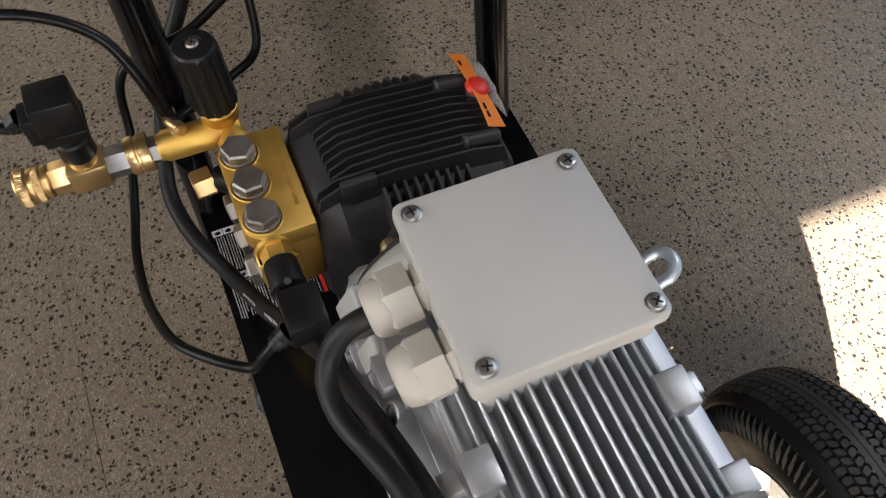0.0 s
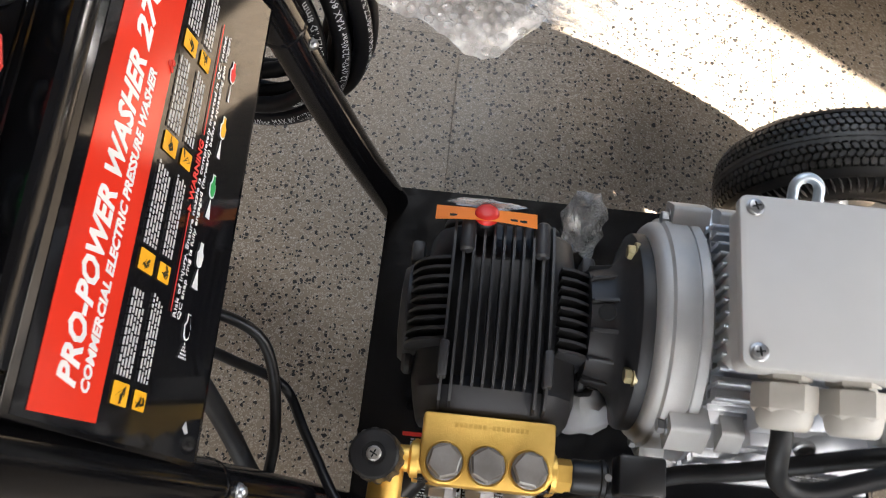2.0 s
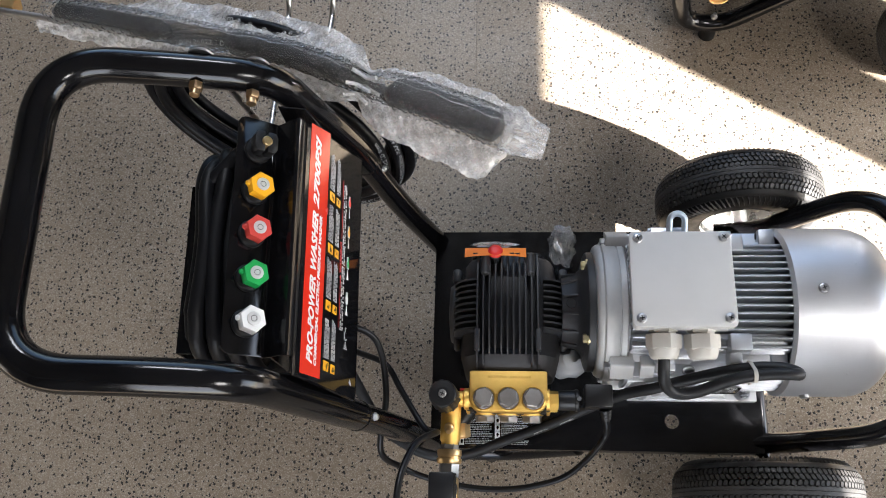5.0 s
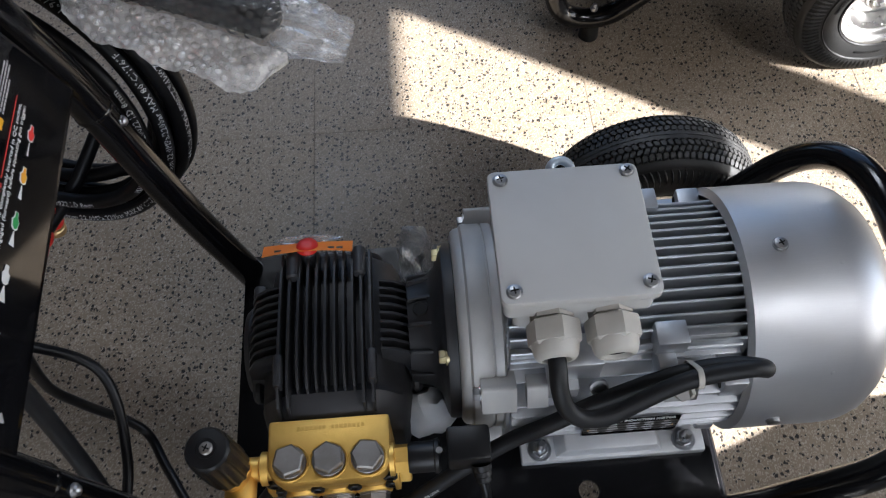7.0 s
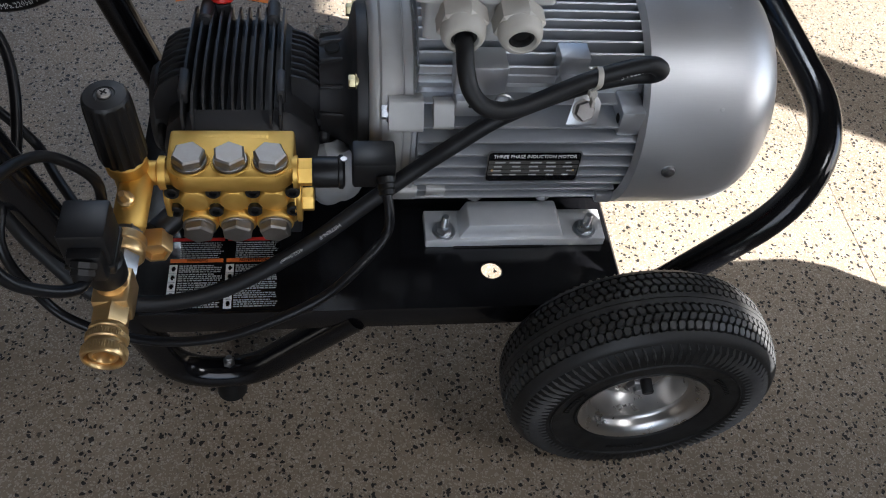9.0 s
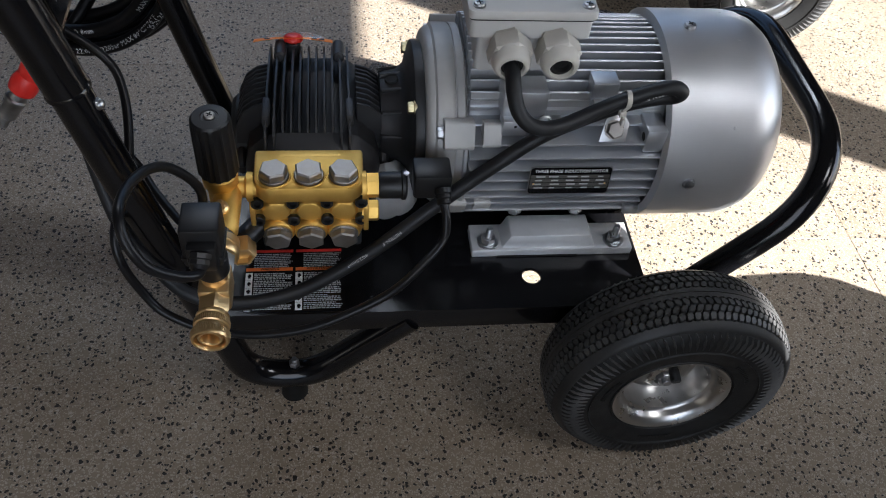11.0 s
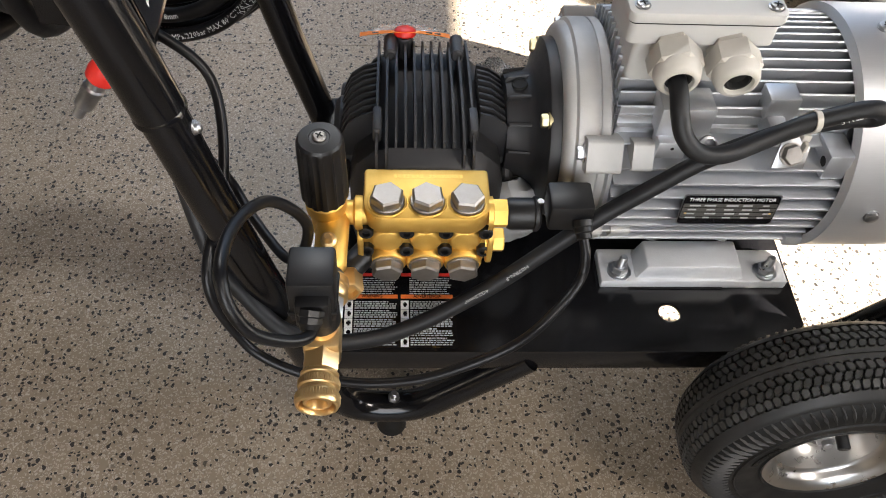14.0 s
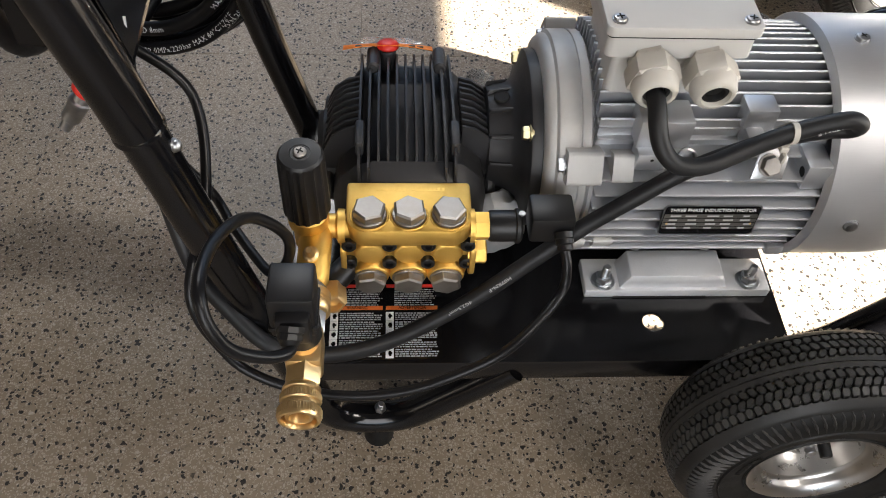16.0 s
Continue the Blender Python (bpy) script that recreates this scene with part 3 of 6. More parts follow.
def motor_parts(w):
    bm = lathe((-0.240, AY, AZ), (1, 0, 0), [(0, 0), (0.086, 0), (0.086, 0.222), (0, 0.222)], 56)
    motor = part("motor", smooth_all(bm), M_ALU, w, "silver-grey finned three-phase induction motor")
    # fins: upright over the top, level along the sides
    x0, x1 = -0.2315, -0.028

    def fin(cy, cz, dy, dz, length, x0=x0, x1=x1):
        d = Vector((0, dy, dz))
        s = Vector((0, -dz, dy))
        root, tip = Vector((0, cy, cz)), Vector((0, cy, cz)) + d * length
        pts = [root + s * 0.0020, tip - d * 0.0010 + s * 0.0013, tip + s * 0.0004, tip - s * 0.0004, tip - d * 0.0010 - s * 0.0013, root - s * 0.0020]
        bm = bmesh.new()
        lo = [bm.verts.new(Vector((x0, AY + q.y, AZ + q.z))) for q in pts]
        hi = [bm.verts.new(Vector((x1, AY + q.y, AZ + q.z))) for q in pts]
        bm.faces.new(lo[::-1])
        bm.faces.new(hi)
        for k in range(6):
            bm.faces.new((lo[k], lo[(k + 1) % 6], hi[(k + 1) % 6], hi[k]))
        part("cooling_fin", bm, M_ALU, motor)

    def side_fin(cy, cz, sg, length, half, xa, xb):
        """A level fin: thick at the root, with a narrow flat tip."""
        bm = bmesh.new()
        pts = [(cy, cz + half), (cy + sg * (length - 0.0012), cz + 0.0013), (cy + sg * length, cz + 0.0006), (cy + sg * length, cz - 0.0012), (cy, cz - half)]
        lo = [bm.verts.new((xa, AY + y, AZ + z)) for y, z in pts]
        hi = [bm.verts.new((xb, AY + y, AZ + z)) for y, z in pts]
        bm.faces.new(lo[::-1])
        bm.faces.new(hi)
        for k in range(5):
            bm.faces.new((lo[k], lo[(k + 1) % 5], hi[(k + 1) % 5], hi[k]))
        bmesh.ops.recalc_face_normals(bm, faces=bm.faces)
        part("side_fin", bm, M_ALU, motor)

    tip_r = 0.1085
    for k in range(-7, 8):
        y = k * 0.0098
        z0, z1 = math.sqrt(0.083 ** 2 - y * y) if abs(y) < 0.083 else 0, math.sqrt(tip_r ** 2 - y * y)
        fin(y, z0, 0, 1, z1 - z0)
        fin(y, -z0, 0, -1, (z1 - z0) * 0.62)
    # level fins down both sides, wider spaced, the lowest one a thick ledge
    for k in range(8):
        z = 0.041 - 0.0138 * k
        r = tip_r if k < 7 else 0.112
        y0, y1 = math.sqrt(0.083 ** 2 - z * z), math.sqrt(r ** 2 - z * z)
        xa, xb = -0.2315 + (0.004 if k == 0 else 0.0), -0.028 if 0 < k < 6 else -0.034
        side_fin(-y0, z, -1, y1 - y0, 0.0030 if k < 7 else 0.0040, xa, xb)
        side_fin(y0, z, 1, y1 - y0, 0.0030 if k < 7 else 0.0040, xa, xb)
    # short ledges between the level and the upright fins
    for z, r in ((0.0535, 0.0985), (0.0645, 0.0985), (0.0745, 0.1035)):
        y0, y1 = math.sqrt(0.083 ** 2 - z * z), math.sqrt(r ** 2 - z * z)
        for sg in (-1, 1):
            side_fin(sg * y0, z, sg, y1 - y0, 0.0022, -0.2315, -0.034)
    # end web that closes the level fins towards the drive end
    for sg in (-1, 1):
        out = [(0.074, -0.062), (0.0885, -0.062), (0.1005, -0.040), (0.1060, -0.012), (0.1060, 0.012), (0.1000, 0.042), (0.074, 0.042)]
        bm = prism([(a, b) for a, b in out], (-0.2335, AY, AZ), (0, sg, 0), (0, 0, 1), 0.0034 * -sg if sg < 0 else 0.0034)
        part("end_web", bm, M_ALU, motor)
    # cast pads: under the first gland, a drilled tab below it, and one under the cable tie
    for sg in (-1, 1):
        for x0b, x1b, z0, z1, ya, yb in ((-0.203, -0.158, 0.068, 0.098, 0.060, 0.0890), (-0.112, -0.085, 0.078, 0.1000, 0.055, 0.0770), (-0.110, -0.094, 0.060, 0.082, 0.060, 0.0900)):
            y0, y1 = sorted((AY + sg * ya, AY + sg * yb))
            part("cast_boss", box((x0b, y0, AZ + z0), (x1b, y1, AZ + z1), 0.002), M_ALU, motor)
        for x in (-0.2015,):
            y0, y1 = sorted((AY + sg * 0.078, AY + sg * 0.0985))
            part("drilled_tab", box((x, y0, AZ + 0.0520), (x + 0.0250, y1, AZ + 0.0700), 0.0015), M_ALU, motor)
            # no real hole: a flat disc with the hole's shade as its colour
            part("tab_hole", lathe((x + 0.0125, AY + sg * 0.0986, AZ + 0.0640), (0, sg, 0), [(0.0016, 0), (0, 0.0001)], 12), M_DARK, motor)
        c = Vector((-0.1600, AY + sg * 0.0950, AZ + 0.0660))
        bm = lathe(c, (0, sg * 0.85, 0.5), [(0, 0), (0.0080, 0), (0.0080, 0.0035), (0.0062, 0.0042), (0.0058, 0.0020), (0, 0.0020)], 24)
        part("boss_plug", smooth_all(bm), M_ZINC, motor)
        # threaded lug beside the cowl
        y0, y1 = sorted((AY + sg * 0.070, AY + sg * 0.1010))
        part("cowl_lug", box((-0.0520, y0, AZ + 0.0310), (-0.0300, y1, AZ + 0.0590), 0.0025), M_ALU, motor)
        # flat disc on the solid lug, coloured as the shade in a hole
        part("lug_hole", lathe((-0.0522, AY + sg * 0.0940, AZ + 0.0470), (-1, 0, 0), [(0.0048, 0.0002), (0, 0.0003)], 18), M_DARK, motor)
        y0, y1 = sorted((AY + sg * 0.072, AY + sg * 0.1005))
        part("cowl_lug", box((-0.050, y0, AZ - 0.063), (-0.032, y1, AZ - 0.050), 0.003), M_ALU, motor)
    # earth bracket and its hexagon bolt on the near side
    n = Vector((0, -0.80, 0.60))
    v = Vector((0, 0.60, 0.80))
    o = Vector((-0.0900, 0.0590, 0.3560))
    brk = part("earth_bracket", prism([(-0.0150, -0.0120), (0.0125, -0.0120), (0.0160, 0.0060), (0.0100, 0.0165), (-0.0060, 0.0165), (-0.0100, 0.0050)], o, (1, 0, 0), v, 0.0022, None, 0.0004), M_ZINC, motor, "zinc earth bracket")
    bm = lathe(o + n * 0.0020, n, [(0, 0), (0.0098, 0), (0.0098, 0.0016), (0, 0.0016)], 28)
    hexnut(o + n * 0.0034, n, 0.0088, 0.0062, bm, 0.3)
    part("earth_bolt", flat_smooth(bm), M_STEEL, brk, "steel hexagon earth bolt")
    # drive-end flange, turned in steps, with square lugs and bolts
    bm = lathe((-0.2735, AY, AZ), (1, 0, 0), [(0.060, 0), (0.0865, 0), (0.0905, 0.0015), (0.0930, 0.0045), (0.0938, 0.0085), (0.0950, 0.0095), (0.0968, 0.0105), (0.0975, 0.0125), (0.0975, 0.0275), (0.0970, 0.0282), (0.0956, 0.0286), (0.0956, 0.0296), (0.0970, 0.0300), (0.0974, 0.0306),
                                              (0.0974, 0.0375), (0.0950, 0.0395), (0.086, 0.0405), (0.086, 0.0480)], 72)
    flange = part("end_flange", smooth_all(bm), M_FLANGE, motor, "turned silver-grey motor end flange")
    for a in (31, 152, 208, 332):
        c = Vector((0, math.cos(radians(a)), math.sin(radians(a))))
        p = Vector((-0.254, AY, AZ)) + c * 0.0985
        u = Vector((0, -c.z, c.y))
        bm = prism(rounded(0.026, 0.030, 0.004), p - Vector((0.004, 0, 0)), c, u, 0.030)
        part("flange_lug", bm, M_FLANGE, flange)
        q = Vector((-0.219, AY, AZ)) + c * 0.099
        part("flange_lug", prism(rounded(0.022, 0.026, 0.004), q, c, u, 0.018), M_FLANGE, flange)
        bm = lathe(p + Vector((-0.004, 0, 0)), (-1, 0, 0), [(0, 0), (0.0085, 0), (0.0085, 0.0012), (0, 0.0012)], 20)
        hexnut(p + Vector((-0.005, 0, 0)), (-1, 0, 0), 0.0062, 0.0055, bm)
        part("flange_bolt", bm, M_ZINC, flange)
    # fan cowl
    bm = lathe((-0.028, AY, AZ), (1, 0, 0), [(0.1085, -0.004), (0.1125, -0.002), (0.1155, 0.0), (0.1155, 0.086), (0.1138, 0.099), (0.1088, 0.112), (0.100, 0.1235), (0.090, 0.1310), (0.080, 0.1345), (0.0, 0.1350)], 96)
    cowl = part("fan_cowl", smooth_all(bm), M_COWL, motor, "silver pressed sheet-metal fan cowl with soft dents")
    bm = bmesh.new()
    lathe((-0.0278, AY, AZ), (1, 0, 0), [(0.1090, -0.0005), (0.1158, -0.0005), (0.1158, 0.0018), (0.1150, 0.0018)], 96, bm)
    part("cowl_rim", smooth_all(bm), M_COWL, cowl)
    for a in (90, 0, 180, 268):
        c = Vector((0, math.cos(radians(a)), math.sin(radians(a))))
        p = Vector((0.004, AY, AZ)) + c * 0.1152
        bm = lathe(p, c, [(0, 0), (0.0070, 0), (0.0070, 0.001), (0.0062, 0.001), (0.0056, 0.0035), (0.0035, 0.0042), (0, 0.0042)], 20)
        part("cowl_screw", smooth_all(bm), M_ZINC, cowl)
        if a == 90:
            for t in (0, 90):
                u = Vector((math.cos(radians(t + 20)), math.sin(radians(t + 20)), 0))
                part("screw_slot", prism(rounded(0.0062, 0.0011, 0.0005, 2), p + c * 0.0040, u, c.cross(u), 0.0006), M_DARK, cowl)
    for x, a in ((0.050, 72), (0.052, 100), (0.040, 148)):
        c = Vector((0, math.cos(radians(a)), math.sin(radians(a))))
        part("cowl_pimple", smooth_all(lathe(Vector((x, AY, AZ)) + c * 0.1150, c, [(0.0022, 0), (0.0016, 0.0008), (0, 0.001)], 10)), M_COWL, cowl)
    # feet
    for sg in (-1, 1):
        yo = AY + sg * 0.1065
        y0, y1 = sorted((yo, AY + sg * 0.066))
        bm = box((-0.2140, y0, 0.170), (-0.0260, y1, 0.1815), 0.0015)
        yb, yc = sorted((AY + sg * 0.1045, AY + sg * 0.070))
        foot = part("motor_foot", bm, M_FOOT, motor, "cast grey motor foot bolted to the plate")
        bm = prism([(-0.180, 0.180), (-0.171, 0.2005), (-0.079, 0.2005), (-0.070, 0.180)], (0, yc if sg < 0 else yb, 0), (1, 0, 0), (0, 0, 1), 0.033 * (1 if sg < 0 else -1), None, 0.0015)
        part("foot_block", bm, M_FOOT, foot)
        # dark strip on the foot's outer face; a gap's shade put into colour
        part("foot_gap", box((-0.185, min(yo, yo + sg * 0.0008), 0.1702), (-0.090, max(yo, yo + sg * 0.0008), 0.1722)), M_DARK, foot)
        for x in (-0.195, -0.047):
            yy = AY + sg * 0.0945
            bm = lathe((x, yy, 0.1815), (0, 0, 1), [(0, 0), (0.0118, 0), (0.0122, 0.0006), (0.0118, 0.0017), (0.0092, 0.0019), (0.0092, 0.0034), (0, 0.0034)], 24)
            bolt = part("foot_bolt", bm, M_STUD, foot)
            bm = hexnut((x, yy, 0.1846), (0, 0, 1), 0.0084, 0.0070, None, 0.4 + x * 20)
            part("nut", flat_smooth(bm), M_STUD, bolt)
            bm = bmesh.new()
            lathe((x, yy, 0.1905), (0.02, -0.03, 1), [(0.0042, 0)] + [(0.0042 if k % 2 else 0.0036, 0.0012 * k) for k in range(1, 13)] + [(0.0030, 0.0155), (0, 0.0155)], 14, bm)
            part("stud", bm, M_STUD, bolt)
        for x in (-0.163, -0.092):
            part("foot_screw", flat_smooth(hexnut((x, AY + sg * 0.066, 0.2040), (0, 0, 1), 0.0085, 0.007, None, x)), M_ZINC, foot)
    # lifting eye
    tilt = Vector((0, 0.86, 0.51))
    eye_at = Vector((-0.1705, 0.2445, 0.4050))
    track = [eye_at + Vector((0.0098 * math.cos(a), 0, 0)) + tilt * (0.0098 * math.sin(a) + (0.0075 if math.sin(a) > 0 else -0.0105)) for a in (math.tau * (k + 0.5) / 32 for k in range(32))]
    bm = sweep(track, 0.0042, 12, None, True)
    rod((-0.1705, 0.236, 0.3985), (-0.1705, 0.212, 0.384), 0.0085, 16, bm)
    part("lifting_eye", bm, M_EYE, motor, "blue-white plated lifting eye")
    return motor


motor = motor_parts(washer)


def terminal_box(motor):
    x0, x1, y0, y1, zt = -0.2425, -0.1195, 0.0945, 0.2155, 0.4660
    cx, cy = (x0 + x1) / 2, (y0 + y1) / 2
    bm = prism(rounded(x1 - x0 - 0.006, y1 - y0 - 0.006, 0.006), (cx, cy, 0.4360), (1, 0, 0), (0, 1, 0), 0.022)
    prism(rounded(0.094, 0.090, 0.006), (cx, cy, 0.372), (1, 0, 0), (0, 1, 0), 0.066, bm)
    tb = part("terminal_box", bm, M_BOX, motor, "light grey cast terminal box on the motor")
    lid = part("box_lid", prism(rounded(x1 - x0, y1 - y0, 0.0065), (cx, cy, zt - 0.0095), (1, 0, 0), (0, 1, 0), 0.0095, None, 0.0016), M_BOX, tb, "flat light grey lid with four cross-head screws")
    part("lid_seam", prism(rounded(x1 - x0 - 0.004, y1 - y0 - 0.004, 0.005), (cx, cy, zt - 0.0112), (1, 0, 0), (0, 1, 0), 0.0025), M_DARK, tb)
    for k, (x, y) in enumerate(((-0.232, 0.206), (-0.1285, 0.2075), (-0.1285, 0.1055), (-0.232, 0.1045))):
        bm = lathe((x, y, zt), (0, 0, 1), [(0, 0.0002), (0.0062, 0.0002), (0.0064, 0.0008), (0.0052, 0.0014), (0.0046, 0.0028), (0.0025, 0.0034), (0, 0.0034)], 24)
        part("lid_screw", smooth_all(bm), M_ZINC, lid)
        bm = bmesh.new()
        for t in (0, 90):
            a = radians(t + 18 + 27 * k)
            u = Vector((math.cos(a), math.sin(a), 0))
            prism(rounded(0.0064, 0.0012, 0.0005, 2), (x, y, zt + 0.0032), u, Vector((-u.y, u.x, 0)), 0.0005, bm)
        part("screw_cross", bm, M_DARK, lid)
    # two cable glands, leaning out and down towards the near side
    for k, x in enumerate((-0.2015, -0.1555)):
        o, ax = Vector((x, 0.0985, 0.4310)), Vector((0.02 if k else 0.0, -0.985, -0.17)).normalized()
        bm = lathe(o - ax * 0.004, ax, [(0, 0), (0.0175, 0), (0.0175, 0.006), (0, 0.006)], 6, None, 0.3)
        g = part("cable_gland", flat_smooth(bm), M_GLAND, tb, "pale grey nylon cable gland")
        bm = lathe(o, ax, [(0.0150, 0.001), (0.0150, 0.004), (0.0208, 0.0045), (0.0216, 0.007), (0.0214, 0.0215), (0.0190, 0.0240), (0.0150, 0.0240)], 6, None, 0.3)
        part("gland_nut", flat_smooth(bm), M_GLAND, g)
        bm = lathe(o, ax, [(0.0180, 0.0185), (0.0187, 0.0225), (0.0184, 0.0265), (0.0172, 0.0315), (0.0152, 0.0345), (0.0130, 0.0355), (0.0116, 0.0352), (0.0108, 0.0335), (0.0104, 0.024), (0, 0.024)], 36)
        part("gland_dome", smooth_all(bm), M_GLAND, g)
        bm = lathe(o, ax, [(0.0106, 0.0315), (0.0084, 0.0320), (0.0078, 0.0300), (0.0076, 0.0270), (0, 0.027)], 24)
        part("gland_seal", smooth_all(bm), M_DARK, g)
    return tb


terminal_box(motor)


def nameplate(motor):
    """The rating plate, riveted to the near side, leaning with the motor's flank."""
    o = Vector((-0.1245, 0.0500, 0.2955))
    u, n = Vector((1, 0, 0)), Vector((0, -1.0, 0.06)).normalized()
    v = n.cross(u)
    if v.z < 0:
        v = -v
    h, wd = 0.0365, 0.087

    def lay(name, x, y, ww, hh, mat, owner, up=0.0008):
        return part(name, prism(rounded(ww, hh, min(ww, hh) * 0.1, 2), o + u * x + v * (y) + n * up, u, v, 0.0004), mat, owner)

    np_ = part("nameplate", prism(rounded(wd, h, 0.003), o, u, v, 0.0010), M_ZINC, motor, "black and silver motor rating plate")
    lay("black_field", 0, 0, wd - 0.0016, h - 0.0016, M_LABEL, np_, 0.0008)
    lay("grey_field", 0, -0.0010, wd - 0.003, 0.0190, M_FIELD, np_, 0.0011)
    for r in range(4):
        lay("rule", 0, 0.0085 - r * 0.0054, wd - 0.004, 0.0004, M_LABEL, np_, 0.0014)
        for c in range(5):
            random.seed(r * 9 + c)
            lay("printed_bar", -0.033 + c * 0.0165 + random.uniform(-0.002, 0.002), 0.0057 - r * 0.0050, random.uniform(0.005, 0.011), 0.0015, M_PALEPRINT, np_, 0.0014)
    text_at("title_lettering", "THREE PHASE INDUCTION MOTOR", 0.0056, o + v * 0.0128 + n * 0.0016, u, v, M_WHITE, np_, 0.0770)
    for x in (-0.038, 0.038):
        part("rivet", lathe(o + u * x - v * 0.004 + n * 0.0012, n, [(0.0014, 0), (0.0010, 0.0008), (0, 0.001)], 10), M_BRASS2, np_)


def text_at(name, words, size, centre, u, v, mat, owner, width=None, shear=0.0, bold=0.0):
    """Flat lettering with its middle at centre, running along u."""
    curve = bpy.data.curves.new(name, "FONT")
    curve.body, curve.size, curve.align_x, curve.align_y, curve.shear = words, size, "CENTER", "CENTER", shear
    curve.extrude, curve.resolution_u, curve.offset = 0.00015, 2, bold
    ob = new(name, curve)
    bpy.context.view_layer.update()
    data = bpy.data.meshes.new_from_object(ob.evaluated_get(bpy.context.evaluated_depsgraph_get()))
    bpy.data.objects.remove(ob)
    bpy.data.curves.remove(curve)
    data.name = name
    u, v = Vector(u).normalized(), Vector(v).normalized()
    xs = [q.co.x for q in data.vertices]
    s = width / (max(xs) - min(xs)) if width else 1.0
    root = owner
    while root.parent:
        root = root.parent
    m = Matrix((u * s, v, u.cross(v))).transposed().to_4x4()
    m.translation = Vector(centre) - Vector(root.location)
    data.transform(m)
    data.materials.append(mat)
    ob = new(name, data)
    ob.parent = owner
    return ob


nameplate(motor)


def pump_parts(w):
    # bell housing between motor and pump
    bm = lathe((-0.345, AY, AZ - 0.006), (1, 0, 0), [(0.0, 0.028), (0.048, 0.028), (0.0500, 0.034), (0.0525, 0.046), (0.060, 0.0545), (0.078, 0.0590), (0.0835, 0.0615), (0.0845, 0.0640), (0.0845, 0.0710), (0.080, 0.073), (0, 0.073)], 56)
    pump = part("pump", smooth_all(bm), M_BELL, w, "black finned triplex pump with a gold brass head")
    for deg in (20, 48, 76, 104, 132, 160, 200, 228, 256, 284, 312, 340):
        a = radians(deg)
        c = Vector((0, math.cos(a), math.sin(a)))
        q = Vector((-0.3420, AY, AZ - 0.006)) + c * 0.047
        bm = prism([(0.024, 0), (0.056, 0.0), (0.056, 0.0150), (0.047, 0.0082), (0.026, 0.0058)], q - c.cross(Vector((1, 0, 0))) * 0.0017, (1, 0, 0), c, 0.0034, None, 0.0006)
        part("bell_rib", bm, M_BELL, pump)
    for a in (47, 133, 227, 313):
        c = Vector((0, math.cos(radians(a)), math.sin(radians(a))))
        q = Vector((-0.2825, AY, AZ - 0.006)) + c * 0.0755
        bm = hexnut(q - Vector((0.0028, 0, 0)), (-1, 0, 0), 0.0064, 0.0062)
        lathe(q + Vector((0.0025, 0, 0)), (-1, 0, 0), [(0, 0), (0.0086, 0), (0.0086, 0.0050), (0.0080, 0.0055), (0, 0.0055)], 18, bm)
        part("bell_bolt", flat_smooth(bm), M_YZINC, pump)
    part("bell_hole", lathe((-0.3050, AY - 0.001, AZ + 0.0465), (-0.15, 0, 1), [(0.0075, -0.001), (0.0068, 0.0012), (0.0058, 0.0012), (0.0056, 0.0006), (0, 0.0004)], 20), M_DARK, pump)

    # crankcase: a cross-section in x and z, drawn along y, narrowing to the far end
    xs0, xs1 = -0.459, -0.3185
    bm = bmesh.new()
    rings = []
    for y, top, ins, bot in ((0.068, 0.314, 0.010, 0.205), (0.074, 0.321, 0.006, 0.200), (0.090, 0.326, 0.002, 0.195), (0.100, 0.3165, 0.0, 0.190), (0.140, 0.318, 0.0, 0.190), (0.200, 0.316, 0.002, 0.192), (0.232, 0.312, 0.006, 0.196), (0.240, 0.304, 0.012, 0.205)):
        a, b = xs0 + ins, xs1 - ins
        out = [(a + 0.018, bot), (a, bot + 0.020), (a, top - 0.044), (a + 0.006, top - 0.020), (a + 0.022, top - 0.004), (a + 0.036, top), (b - 0.036, top), (b - 0.022, top - 0.004), (b - 0.006, top - 0.020), (b, top - 0.044), (b, bot + 0.020), (b - 0.018, bot)]
        rings.append([bm.verts.new((x, y, z)) for x, z in out])
    for r0, r1 in zip(rings, rings[1:]):
        for k in range(12):
            bm.faces.new((r0[k], r0[(k + 1) % 12], r1[(k + 1) % 12], r1[k])).smooth = True
    bm.faces.new(rings[0])
    bm.faces.new(rings[-1][::-1])
    case = part("crankcase", bm, M_CAST, pump, "black cast crankcase with cooling fins")
    # top fins along y
    xs = [-0.4335 + 0.0083 * k for k in range(11)]
    for k, x in enumerate(xs):
        y0, y1 = (0.0715 if k in (0, 1, 9, 10) else 0.0870), 0.236
        bm = prism([(y0, 0.310), (y0 + 0.004, 0.3330), (y0 + 0.020, 0.3415), (0.140, 0.3425), (0.205, 0.3365), (y1 - 0.004, 0.3285), (y1, 0.308)], (x - 0.0011, 0, 0), (0, 1, 0), (0, 0, 1), 0.0022, None)
        part("top_fin", bm, M_CAST, case)
    # pegs on the fins
    for x, y0, y1, z in ((-0.4228, 0.200, 0.232, 0.336), (-0.3600, 0.200, 0.232, 0.336)):
        part("fin_boss", rod((x, y0, z), (x, y1, z - 0.004), 0.0062, 18, None, 0.002), M_CAST, case)
    for x in (-0.4335, -0.3505):
        part("fin_tab", box((x - 0.0036, 0.092, 0.330), (x + 0.0042, 0.122, 0.3460), 0.0025), M_CAST, case)
